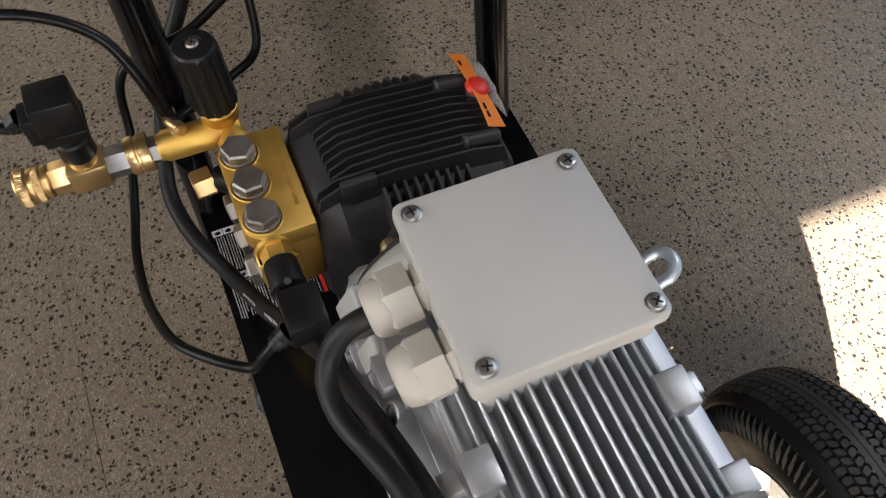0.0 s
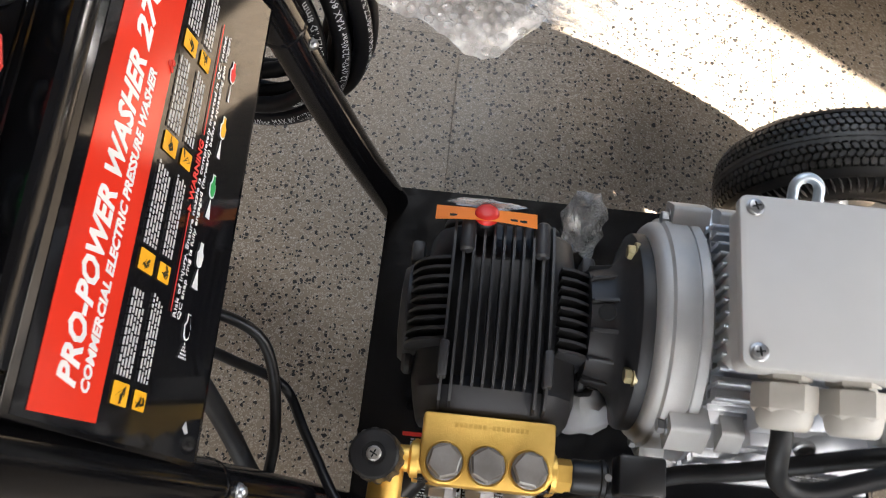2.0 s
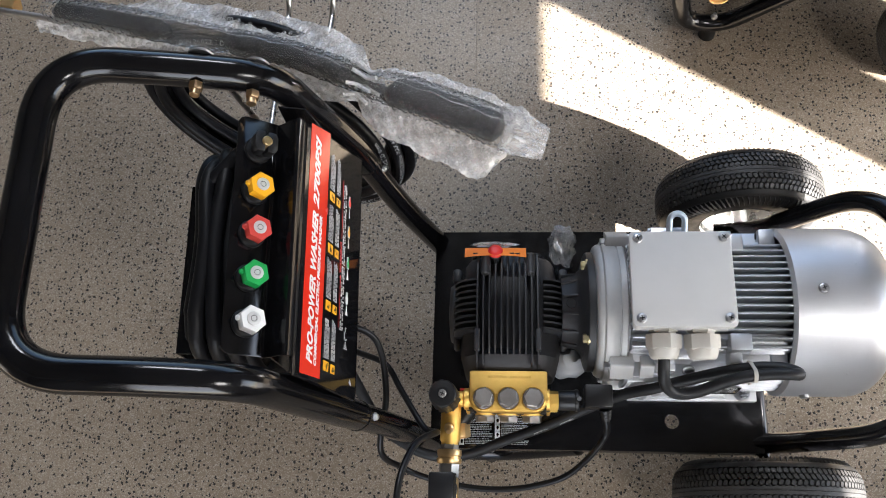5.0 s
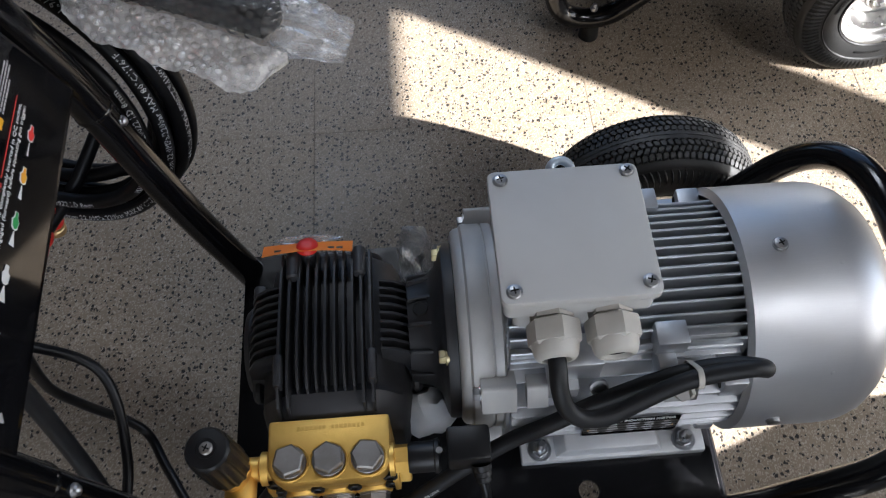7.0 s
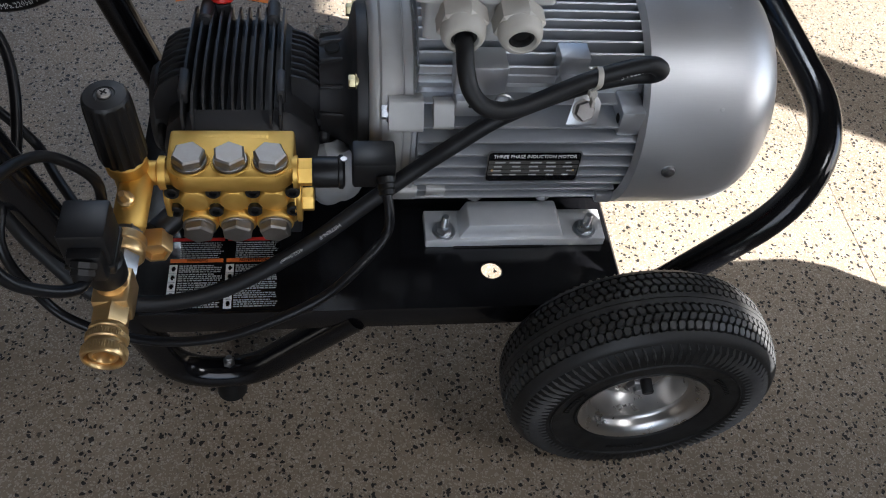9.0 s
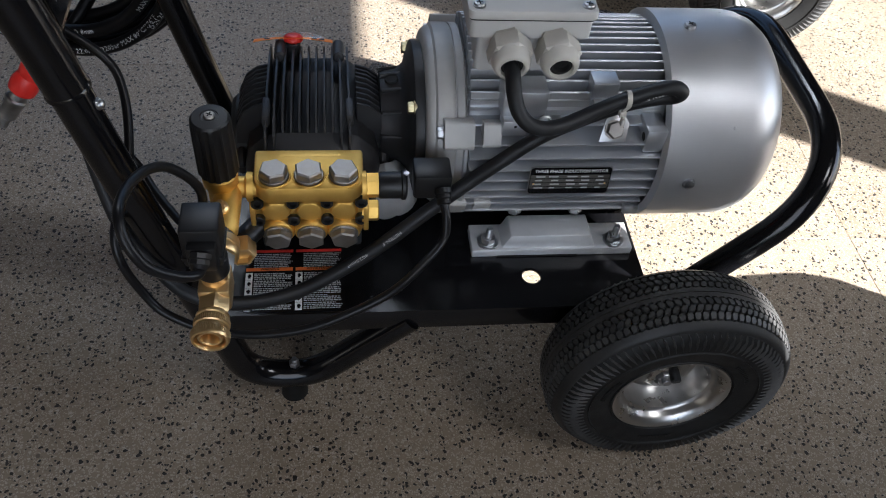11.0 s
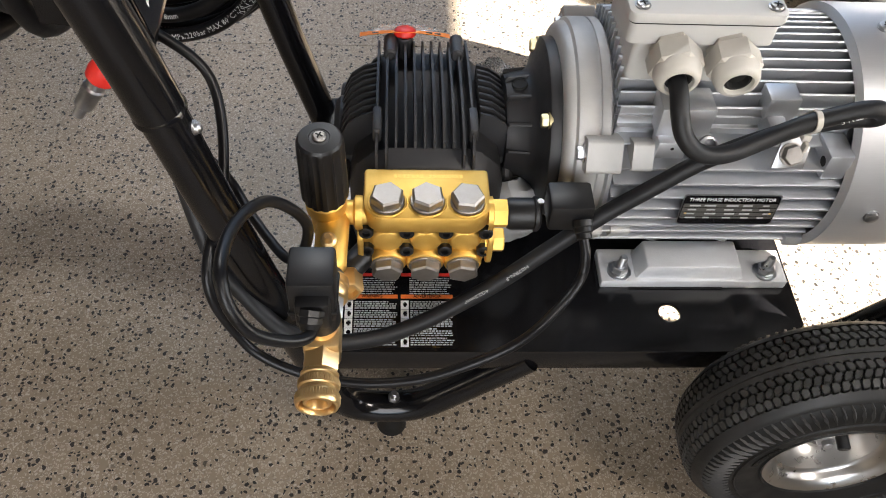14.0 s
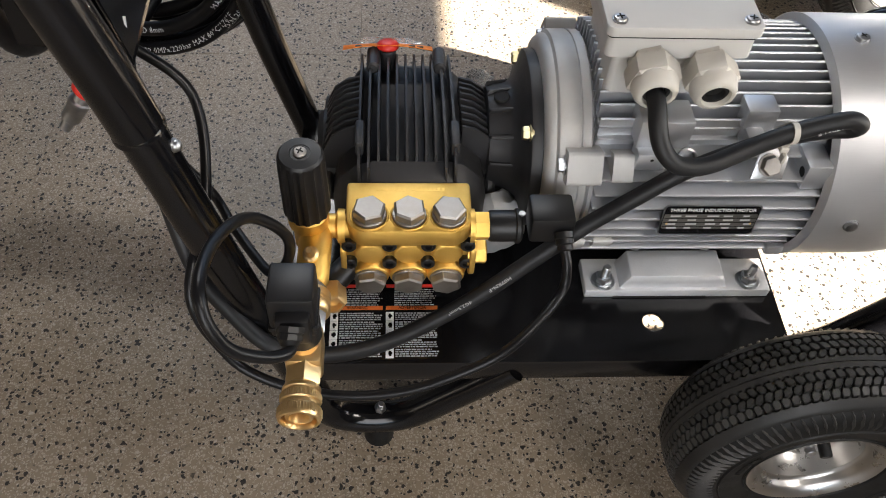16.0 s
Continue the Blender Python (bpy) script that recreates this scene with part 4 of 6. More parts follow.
    # shoulder fins round both flanks
    for sg, xe in ((-1, xs0), (1, xs1)):
        for k in range(9):
            y = 0.1245 + 0.0089 * k
            dip = 0.0 if k < 6 else (k - 5) * 0.0016
            prof = [(xe - sg * 0.024, 0.312 - dip), (xe - sg * 0.024, 0.3360 - dip), (xe - sg * 0.012, 0.3325 - dip), (xe + sg * 0.000, 0.3230 - dip), (xe + sg * 0.0075, 0.306 - dip), (xe + sg * 0.0095, 0.280), (xe + sg * 0.008, 0.240), (xe - sg * 0.004, 0.235)]
            bm = prism([(a, b) for a, b in prof], (0, y + 0.0012, 0), (1, 0, 0), (0, 0, 1), 0.0024)
            part("shoulder_fin", bm, M_CAST, case)
        lug = box((min(xe, xe + sg * 0.0125), 0.205, 0.255), (max(xe, xe + sg * 0.0125), 0.226, 0.283), 0.004)
        part("case_lug", lug, M_CAST, case)
        part("case_lug", rod((xe, 0.118, 0.268), (xe + sg * 0.010, 0.118, 0.268), 0.012, 20, None, 0.003), M_CAST, case)
        bm = lathe((xe - sg * 0.004, 0.162, 0.262), (sg, 0, 0), [(0, 0), (0.044, 0), (0.044, 0.014), (0.040, 0.019), (0.030, 0.020), (0.028, 0.017), (0, 0.017)], 40)
        part("bearing_cover", smooth_all(bm), M_CAST, case)
    # far cover with a rim, and feet
    part("end_cover", prism(rounded(0.104, 0.100, 0.02), (-0.392, 0.238, 0.255), (-1, 0, 0), (0, 0, 1), 0.006, None, 0.002), M_CAST, case)
    for x in (-0.435, -0.350):
        part("pump_foot", box((x - 0.012, 0.075, 0.170), (x + 0.012, 0.235, 0.202), 0.003), M_CAST, case)
    # oil cap and its orange card tag
    part("filler_neck", rod((-0.409, 0.2300, 0.300), (-0.409, 0.2320, 0.3345), 0.0080, 24, None, 0.001), M_CAST, case)
    bm = bmesh.new()
    lathe((-0.409, 0.2330, 0.3345), (0, 0.30, 1), [(0, 0), (0.0098, 0), (0.0108, 0.0015), (0.0104, 0.0045), (0.0082, 0.0068), (0.004, 0.0078), (0, 0.0080)], 32, bm)
    part("oil_cap", smooth_all(bm), M_RED, pump, "red plastic oil filler cap")
    bm = bmesh.new()
    rows = []
    for k in range(17):
        t = k / 16
        x = -0.452 + 0.086 * t
        droop = 0.0045 * (2 * t - 1) ** 2
        half = 0.0068 + 0.0014 * (2 * t - 1) ** 2
        rows.append([bm.verts.new((x, 0.2330 + dy, 0.3395 + dz - droop)) for dy, dz in ((-half, 0.0030), (half, -0.0050), (half, -0.0044), (-half, 0.0036))])
    for a, b in zip(rows, rows[1:]):
        for k in range(4):
            bm.faces.new((a[k], a[(k + 1) % 4], b[(k + 1) % 4], b[k]))
    bm.faces.new(rows[0])
    bm.faces.new(rows[-1][::-1])
    part("card_tag", smooth_all(bm), M_ORANGE, pump, "bent orange card tag under the oil cap")
    for x in (-0.437, -0.386, -0.378):
        part("tag_print", box((x - 0.003, 0.2290, 0.3395 - 2.4 * (x + 0.409) ** 2), (x + 0.003, 0.2310, 0.3414 - 2.4 * (x + 0.409) ** 2)), M_PLASTIC, pump)
    return pump


pump = pump_parts(washer)


def brass_head(pump):
    # upper block: rounded front corners, a soft top edge and three valve caps
    corner = 0.017
    outline = [(-0.3385, 0.068), (-0.4435, 0.068)]
    outline += [(-0.4435 + corner + corner * math.cos(radians(a)), 0.0125 + corner + corner * math.sin(radians(a))) for a in (180, 200, 220, 240, 256, 270)]
    outline += [(-0.3385 - corner + corner * math.cos(radians(a)), 0.0125 + corner + corner * math.sin(radians(a))) for a in (270, 284, 300, 320, 340, 360)]
    head = part("brass_head", prism(outline, (0, 0, 0.3045), (1, 0, 0), (0, 1, 0), 0.0195, None, 0.0030), M_BRASS, pump, "gold cast brass pump head with steel valve caps")
    # back body, with a waisted row of three bulges, and lower barrels that point to the near side
    part("manifold", box((-0.4440, 0.0290, 0.2420), (-0.3385, 0.0690, 0.3070), 0.004), M_BRASS, head)
    part("manifold_web", box((-0.4400, 0.0230, 0.2660), (-0.3420, 0.0400, 0.3050), 0.005, 3), M_BRASS, head)
    for x in (-0.424, -0.391, -0.358):
        bm = lathe((x, 0.0350, 0.2930), (0, 0, 1), [(0.0120, -0.004), (0.0165, 0.002), (0.0175, 0.008), (0.0178, 0.0130)], 36)
        part("valve_barrel", smooth_all(bm), M_BRASS, head)
        bm = lathe((x, 0.0330, 0.2860), (0, -1, 0), [(0.0150, 0), (0.0148, 0.008), (0.0138, 0.0125), (0.0118, 0.0148), (0.0106, 0.0152), (0, 0.0155)], 36)
        part("bulge", smooth_all(bm), M_BRASS, head)
        ax = Vector((0, -1, -0.14)).normalized()
        c = Vector((x, 0.0500, 0.2600))
        bm = lathe(c, ax, [(0.0168, 0), (0.0170, 0.024), (0.0166, 0.0310), (0.0158, 0.0325), (0.0146, 0.0330), (0, 0.0330)], 36)
        part("valve_barrel", smooth_all(bm), M_BRASS, head)
        bm = lathe(c + ax * 0.0325, ax, [(0, 0), (0.0143, 0), (0.0143, 0.0022), (0.0138, 0.0026), (0, 0.0026)], 36)
        hexnut(c + ax * 0.0345, ax, 0.0139, 0.0088, bm, 0.1 + x * 7)
        part("valve_cap", flat_smooth(bm), M_STEEL, head, "steel hexagon valve cap")
        bm = lathe((x, 0.0300, 0.3236), (0, 0, 1), [(0.0166, -0.002), (0.0164, 0.0006), (0.0158, 0.0011), (0.0150, 0.0009), (0.0148, 0.0004), (0, 0.0004)], 40)
        part("cap_seat", smooth_all(bm), M_BRASS, head)
        bm = lathe((x, 0.0300, 0.3242), (0, 0, 1), [(0, 0), (0.0141, 0), (0.0141, 0.0024), (0.0136, 0.0029), (0, 0.0029)], 36)
        hexnut((x, 0.0300, 0.3268), (0, 0, 1), 0.0139, 0.0085, bm, 0.2 + x * 9)
        part("valve_cap", flat_smooth(bm), M_STEEL, head, "steel hexagon valve cap")
    for x in (-0.4415, -0.4075, -0.3745, -0.3410):
        part("bolt_web", box((x - 0.0070, 0.0235, 0.2640), (x + 0.0070, 0.0400, 0.3060), 0.004, 3), M_BRASS, head)
        for z in (0.2970, 0.2730):
            bm = lathe((x, 0.0270, z), (0, -1, 0.05), [(0, 0), (0.0060, 0), (0.0062, 0.001), (0.0062, 0.0092), (0.0054, 0.0100), (0.0034, 0.0100), (0.0034, 0.0065), (0, 0.0065)], 20)
            part("socket_bolt", smooth_all(bm), M_PLASTIC, head, "black socket-head bolt")
    # cast flanges closing both ends of the lower gallery
    for x, sg in ((-0.4440, -1), (-0.3385, 1)):
        part("end_flange", prism(rounded(0.034, 0.046, 0.012), (x, 0.0330, 0.2760), (0, 1, 0), (0, 0, 1), 0.0050 * sg, None, 0.0012), M_BRASS, head)
    # side ports: neck to the unloader, and inlet with its black plug
    bm = rod((-0.4400, 0.031, 0.3095), (-0.4640, 0.031, 0.3095), 0.0105, 24)
    lathe((-0.4440, 0.031, 0.3095), (-1, 0, 0), [(0.0140, 0), (0.0145, 0.002), (0.0145, 0.006), (0.0105, 0.008)], 28, bm)
    part("unloader_neck", smooth_all(bm), M_BRASS, head)
    for z, r in ((0.3095, 0.0135), (0.2740, 0.0120)):
        bm = lathe((-0.3400, 0.031, z), (1, 0, 0), [(r + 0.001, 0), (r + 0.001, 0.004), (r - 0.003, 0.005), (r - 0.003, 0.006)], 28)
        smooth_all(bm)
        part("side_port", bm, M_BRASS, head)
        bm = lathe((-0.3360, 0.031, z), (1, 0, 0), [(0, 0), (r - 0.001, 0), (r - 0.001, 0.012), (r - 0.002, 0.013), (0, 0.013)], 6)
        part("port_nut", flat_smooth(bm), M_BRASS, head)
    bm = bmesh.new()
    random.seed(4)
    x = -0.4185
    for k in range(16):
        if k != 7:
            box((x, 0.0575, 0.3240), (x + 0.0026, 0.0610, 0.32415), 0, 1, bm)
        x += 0.0037
    part("stamped_mark", bm, M_BRASS, head)["kind"] = "stuff"
    # black plastic plug, cable box and grommet at the inlet end
    bm = lathe((-0.3240, 0.031, 0.3095), (1, 0, 0), [(0, 0), (0.0125, 0), (0.0135, 0.002), (0.0135, 0.022), (0.0150, 0.023), (0.0150, 0.026), (0.0125, 0.028), (0, 0.028)], 28)
    plug = part("sensor_plug", smooth_all(bm), M_PLASTIC, pump, "black plastic sensor plug with its cable")
    part("plug_box", box((-0.2900, 0.0190, 0.3010), (-0.2530, 0.0500, 0.3300), 0.003), M_PLASTIC, plug)
    bm = lathe((-0.2620, 0.0195, 0.3150), (0.08, -0.80, -0.55), [(0.0085, 0), (0.0085, 0.005), (0.0075, 0.006), (0.0078, 0.010), (0.0066, 0.011), (0.0068, 0.015), (0.0055, 0.016), (0, 0.016)], 24)
    part("plug_grommet", smooth_all(bm), M_PLASTIC, plug)
    part("plug_screw", lathe((-0.297, 0.031, 0.3250), (0, 0, 1), [(0.003, 0), (0.0028, 0.001), (0, 0.001)], 12), M_ZINC, plug)
    return head


brass_head(pump)


def unloader(pump):
    o = Vector((-0.4732, 0.0262, 0.3365))
    up = Vector((-0.001, -0.055, 1.0)).normalized()
    bm = lathe(o - up * 0.055, up, [(0, 0.010), (0.0130, 0.010), (0.0135, 0.013), (0.0135, 0.036), (0.0165, 0.040), (0.0170, 0.052), (0.0130, 0.055), (0, 0.055)], 32)
    val = part("unloader_valve", smooth_all(bm), M_BRASS, pump, "gold brass unloader valve with a black knob")
    # fluted knob
    bm = bmesh.new()
    x, y, z = frame_of(up)
    seg, rings = 72, []
    for r, d, fl in ((0.0165, 0.0, 0.0), (0.0186, 0.001, 0.6), (0.0192, 0.004, 1.0), (0.0184, 0.056, 1.0), (0.0180, 0.0625, 0.7), (0.0172, 0.0655, 0.0), (0.0155, 0.0675, 0.0), (0.0080, 0.0685, 0.0), (0.0075, 0.0678, 0.0)):
        ring = []
        for k in range(seg):
            a = math.tau * k / seg
            dent = 0.0016 * fl * (1 if math.cos(14 * a) < -0.1 else 0)
            ring.append(bm.verts.new(o + z * d + (x * math.cos(a) + y * math.sin(a)) * (r - dent)))
        rings.append(ring)
    for a, b in zip(rings, rings[1:]):
        for k in range(seg):
            bm.faces.new((a[k], a[(k + 1) % seg], b[(k + 1) % seg], b[k]))
    bm.faces.new(rings[0][::-1])
    bm.faces.new(rings[-1])
    knob = part("knob", bm, M_PLASTIC, val, "black fluted plastic knob with a centre screw")
    top = o + up * 0.0680
    part("knob_screw", smooth_all(lathe(top, up, [(0, 0), (0.0052, 0), (0.0052, 0.0010), (0.0040, 0.0022), (0, 0.0026)], 24)), M_STEEL, knob)
    bm = bmesh.new()
    for t in (20, 110):
        u = (x * math.cos(radians(t)) + y * math.sin(radians(t)))
        prism(rounded(0.0060, 0.0011, 0.0004, 2), top + up * 0.0022, u, z.cross(u), 0.0006, bm)
    part("screw_cross", bm, M_DARK, knob)
    # outlet line running to the near side
    a0 = Vector((-0.4685, 0.004, 0.3075))
    d = Vector((-0.022, -1, -0.030)).normalized()
    bm = lathe(a0, d, [(0, -0.036), (0.0120, -0.036), (0.0135, -0.032), (0.0135, 0.028), (0.0115, 0.031), (0.0115, 0.034)], 32)
    part("outlet_body", smooth_all(bm), M_BRASS, val)
    bm = lathe(a0, d, [(0.0120, 0.033), (0.0120, 0.041), (0, 0.041)], 6)
    part("outlet_flats", flat_smooth(bm), M_STEEL, val)
    bm = lathe(a0, d, [(0.0120, 0.040), (0.0160, 0.0405), (0.0165, 0.043), (0.0165, 0.048), (0.0150, 0.049), (0.0150, 0.051), (0.0165, 0.052), (0.0165, 0.057), (0.0150, 0.059), (0, 0.059)], 36)
    part("outlet_collar", smooth_all(bm), M_BRASS2, val)
    bm = lathe(a0, d, [(0, 0.057), (0.0138, 0.057), (0.0138, 0.076), (0.0120, 0.078), (0, 0.078)], 6, None, 0.2)
    part("outlet_nut", flat_smooth(bm), M_ZINC, val, "silver hexagon coupling nut")
    # tee under the pressure switch
    q = a0 + d * 0.092
    bm = box((q.x - 0.0135, q.y - 0.0165, q.z - 0.0135), (q.x + 0.0135, q.y + 0.016, q.z + 0.0135), 0.003)
    lathe(q, (0, 0, 1), [(0.0115, 0.010), (0.0115, 0.024), (0, 0.024)], 24, bm)
    part("outlet_tee", bm, M_BRASS2, val)
    bm = lathe(a0, d, [(0, 0.106), (0.0142, 0.106), (0.0142, 0.120), (0.0128, 0.122), (0, 0.122)], 6, None, 0.35)
    part("coupler_hex", flat_smooth(bm), M_BRASS2, val)
    # quick coupler, knurled, open-ended
    bm = lathe(a0, d, [(0.0112, 0.121), (0.0128, 0.1215), (0.0142, 0.1232), (0.0142, 0.1255), (0.0132, 0.1266), (0.0132, 0.1276), (0.0150, 0.1284), (0.0150, 0.1342), (0.0138, 0.1352), (0.0138, 0.1378), (0.0156, 0.1390), (0.0160, 0.1396), (0.0160, 0.1466), (0.0152, 0.1484), (0.0136, 0.1486), (0.0130, 0.1476), (0.0124, 0.1440), (0.0122, 0.134), (0.0062, 0.133), (0.0062, 0.126), (0, 0.126)], 44)
    coupler = part("quick_coupler", smooth_all(bm), M_BRASS2, val, "machined brass quick coupler with knurled rings")
    bm = bmesh.new()
    x, y, z = frame_of(d)
    for d0, d1, r in ((0.1284, 0.1342, 0.0150), (0.1396, 0.1466, 0.0160)):
        for k in range(52):
            a = math.tau * k / 52
            c = x * math.cos(a) + y * math.sin(a)
            s = z.cross(c)
            pts = [a0 + z * dd + c * rr + s * ww for dd, rr, ww in ((d0 + 0.0004, r, -0.0006), (d1 - 0.0004, r, -0.0006), (d1 - 0.0004, r, 0.0006), (d0 + 0.0004, r, 0.0006), (d0 + 0.001, r + 0.0005, 0), (d1 - 0.001, r + 0.0005, 0))]
            v = [bm.verts.new(p) for p in pts]
            bm.faces.new((v[0], v[1], v[5], v[4]))
            bm.faces.new((v[2], v[3], v[4], v[5]))
    part("knurl", bm, M_BRASS2, coupler)
    bm = lathe(a0, d, [(0.0104, 0.133), (0.0104, 0.1452), (0.0098, 0.1462), (0.0082, 0.1462), (0.0076, 0.1452), (0.0072, 0.132)], 36)
    part("inner_sleeve", smooth_all(bm), M_BRASS2, coupler)
    # barbed nipple on top
    nb = Vector((-0.4695, -0.0080, 0.3200))
    ax = Vector((0, -0.45, 0.9)).normalized()
    bm = lathe(nb, ax, [(0.0065, 0), (0.0065, 0.006), (0.0040, 0.007), (0.0046, 0.010), (0.0030, 0.0125), (0.0042, 0.013), (0.0028, 0.0155), (0.0040, 0.016), (0.0024, 0.020), (0, 0.020)], 20)
    part("hose_barb", smooth_all(bm), M_BRASS2, val)
    # pressure switch: plug box on a grey collar
    sx, sy = q.x, q.y
    bm = lathe((sx, sy, q.z + 0.022), (0, 0, 1), [(0, 0), (0.0130, 0), (0.0142, 0.002), (0.0142, 0.020), (0.0125, 0.022), (0.0125, 0.034), (0, 0.034)], 32)
    sw = part("pressure_switch", smooth_all(bm), M_PLASTIC, val, "black plug-in pressure switch with a cable")
    part("switch_box", box((sx - 0.0180, sy - 0.0175, q.z + 0.0480), (sx + 0.0135, sy + 0.0160, q.z + 0.0910), 0.0025), M_PLASTIC, sw)
    part("switch_step", box((sx - 0.0190, sy - 0.0185, q.z + 0.0560), (sx + 0.0145, sy + 0.0170, q.z + 0.0600), 0.001), M_PLASTIC, sw)
    bm = box((sx - 0.0130, sy - 0.0265, q.z + 0.052), (sx + 0.0105, sy - 0.0150, q.z + 0.0800), 0.003)
    part("switch_nose", bm, M_PLASTIC, sw)
    g = Vector((sx - 0.0015, sy - 0.0250, q.z + 0.0740))
    bm = lathe(g, (-0.1, -0.8, -0.55), [(0.0090, 0), (0.0092, 0.004), (0.0080, 0.005), (0.0085, 0.009), (0.0070, 0.011), (0.0058, 0.014), (0, 0.014)], 8)
    part("switch_gland", flat_smooth(bm), M_PLASTIC, sw)
    # inlet fitting below
    bm = rod((-0.4400, 0.031, 0.2600), (-0.4590, 0.006, 0.2590), 0.0115, 24)
    part("inlet_elbow", bm, M_PLASTIC, val)
    bm = lathe((-0.4590, 0.0030, 0.2580), (0.1, -1, 0.0), [(0, 0), (0.0140, 0), (0.0140, 0.016), (0.0125, 0.018), (0.0100, 0.018), (0.0095, 0.012), (0, 0.012)], 6)
    part("inlet_nut", flat_smooth(bm), M_BRASS2, val, "brass hexagon inlet nut")
    return val


unloader(pump)


# ---- control panel, nozzles, cords ----
SKEW = 0.033  # the handle and all that is bolted to it stand a little askew
PU = Vector((-SKEW, 1, 0)).normalized()
PV = Vector((-0.200, -0.200 * SKEW, 0.980)).normalized()
PN = PU.cross(PV)
LU, LV = PU, Vector((-0.79, -0.79 * SKEW, 0.613)).normalized()
LN = LU.cross(LV)
PTOP, PLEN, PY0, PY1 = Vector((-0.5965, 0, 0.6690)), 0.165, -0.006, 0.281


def on_panel(y, down, up=0.0):
    """A place on the panel's face: y, distance below its top edge, and height over the face."""
    return PTOP + PU * y - PV * down + PN * up


def askew(bm):
    """Turns a mesh drawn square to the base plate with the handle."""
    for v in bm.verts:
        v.co.x -= SKEW * v.co.y
    return bm


def flat_on(owner, name, y0, y1, d0, d1, mat, up, r=0.0, thick=0.00025):
    c = on_panel((y0 + y1) / 2, (d0 + d1) / 2, up)
    w, h = y1 - y0, d1 - d0
    out = rounded(w, h, r, 3) if r else [(w / 2, h / 2), (-w / 2, h / 2), (-w / 2, -h / 2), (w / 2, -h / 2)]
    return part(name, prism(out, c, PU, PV, thick), mat, owner)


def text_block(owner, y0, y1, d0, rows, pitch, seed, up=0.0012, mat=None):
    """Lines of print too small to read, as short bars in words."""
    rnd = random.Random(seed)
    bm = bmesh.new()
    for r in range(rows):
        y = y0
        end = y1 - (rnd.uniform(0, (y1 - y0) * 0.35) if r == rows - 1 else rnd.uniform(0, 0.003))
        while y < end:
            w = min(rnd.uniform(0.0016, 0.0062), end - y)
            if w > 0.0008:
                c = on_panel(y + w / 2, d0 + r * pitch, up)
                h = pitch * 0.52
                prism([(w / 2, h / 2), (-w / 2, h / 2), (-w / 2, -h / 2), (w / 2, -h / 2)], c, PU, PV, 0.0002, bm)
            y += w + 0.0009
    lines = part("printed_line", bm, mat or M_PALEPRINT, owner)
    lines["kind"] = "stuff"
    return lines


def spray_icon(owner, y, d, mat, cone):
    """A small drawing of a nozzle with its spray cone, pointing to the near side."""
    def at(pts, m, name, up):
        part(name, prism(pts, on_panel(y, d, up), PU, PV, 0.0002), m, owner)
    at([(0.012, 0.0018), (0.010, 0.0022), (0.0085, 0.0038), (0.002, 0.0030), (0.0005, 0.0012), (0.0005, -0.0012), (0.002, -0.0030), (0.0085, -0.0038), (0.010, -0.0022), (0.012, -0.0018), (0.015, -0.0018), (0.015, 0.0018)], M_WHITE, "nozzle_outline", 0.0010)
    at([(0.0115, 0.0010), (0.0095, 0.0015), (0.0080, 0.0029), (0.003, 0.0022), (0.0014, 0.0006), (0.0014, -0.0006), (0.003, -0.0022), (0.0080, -0.0029), (0.0095, -0.0015), (0.0115, -0.0010), (0.0142, -0.0010), (0.0142, 0.0010)], mat, "nozzle_fill", 0.0014)
    if cone == "drops":
        bm = bmesh.new()
        for i in range(5):
            for j in range(-i, i + 1, 2):
                prism([(0.0008, 0), (0, 0.0007), (-0.0008, 0), (0, -0.0007)], on_panel(y - 0.0015 - i * 0.0019, d - j * 0.0009, 0.0010), PU, PV, 0.0002, bm)
        part("spray_drops", bm, M_WHITE, owner)
    else:
        w = cone
        at([(-0.0005, 0.0003), (-0.012, w), (-0.012, -w), (-0.0005, -0.0003)], M_WHITE, "spray_cone", 0.0010)


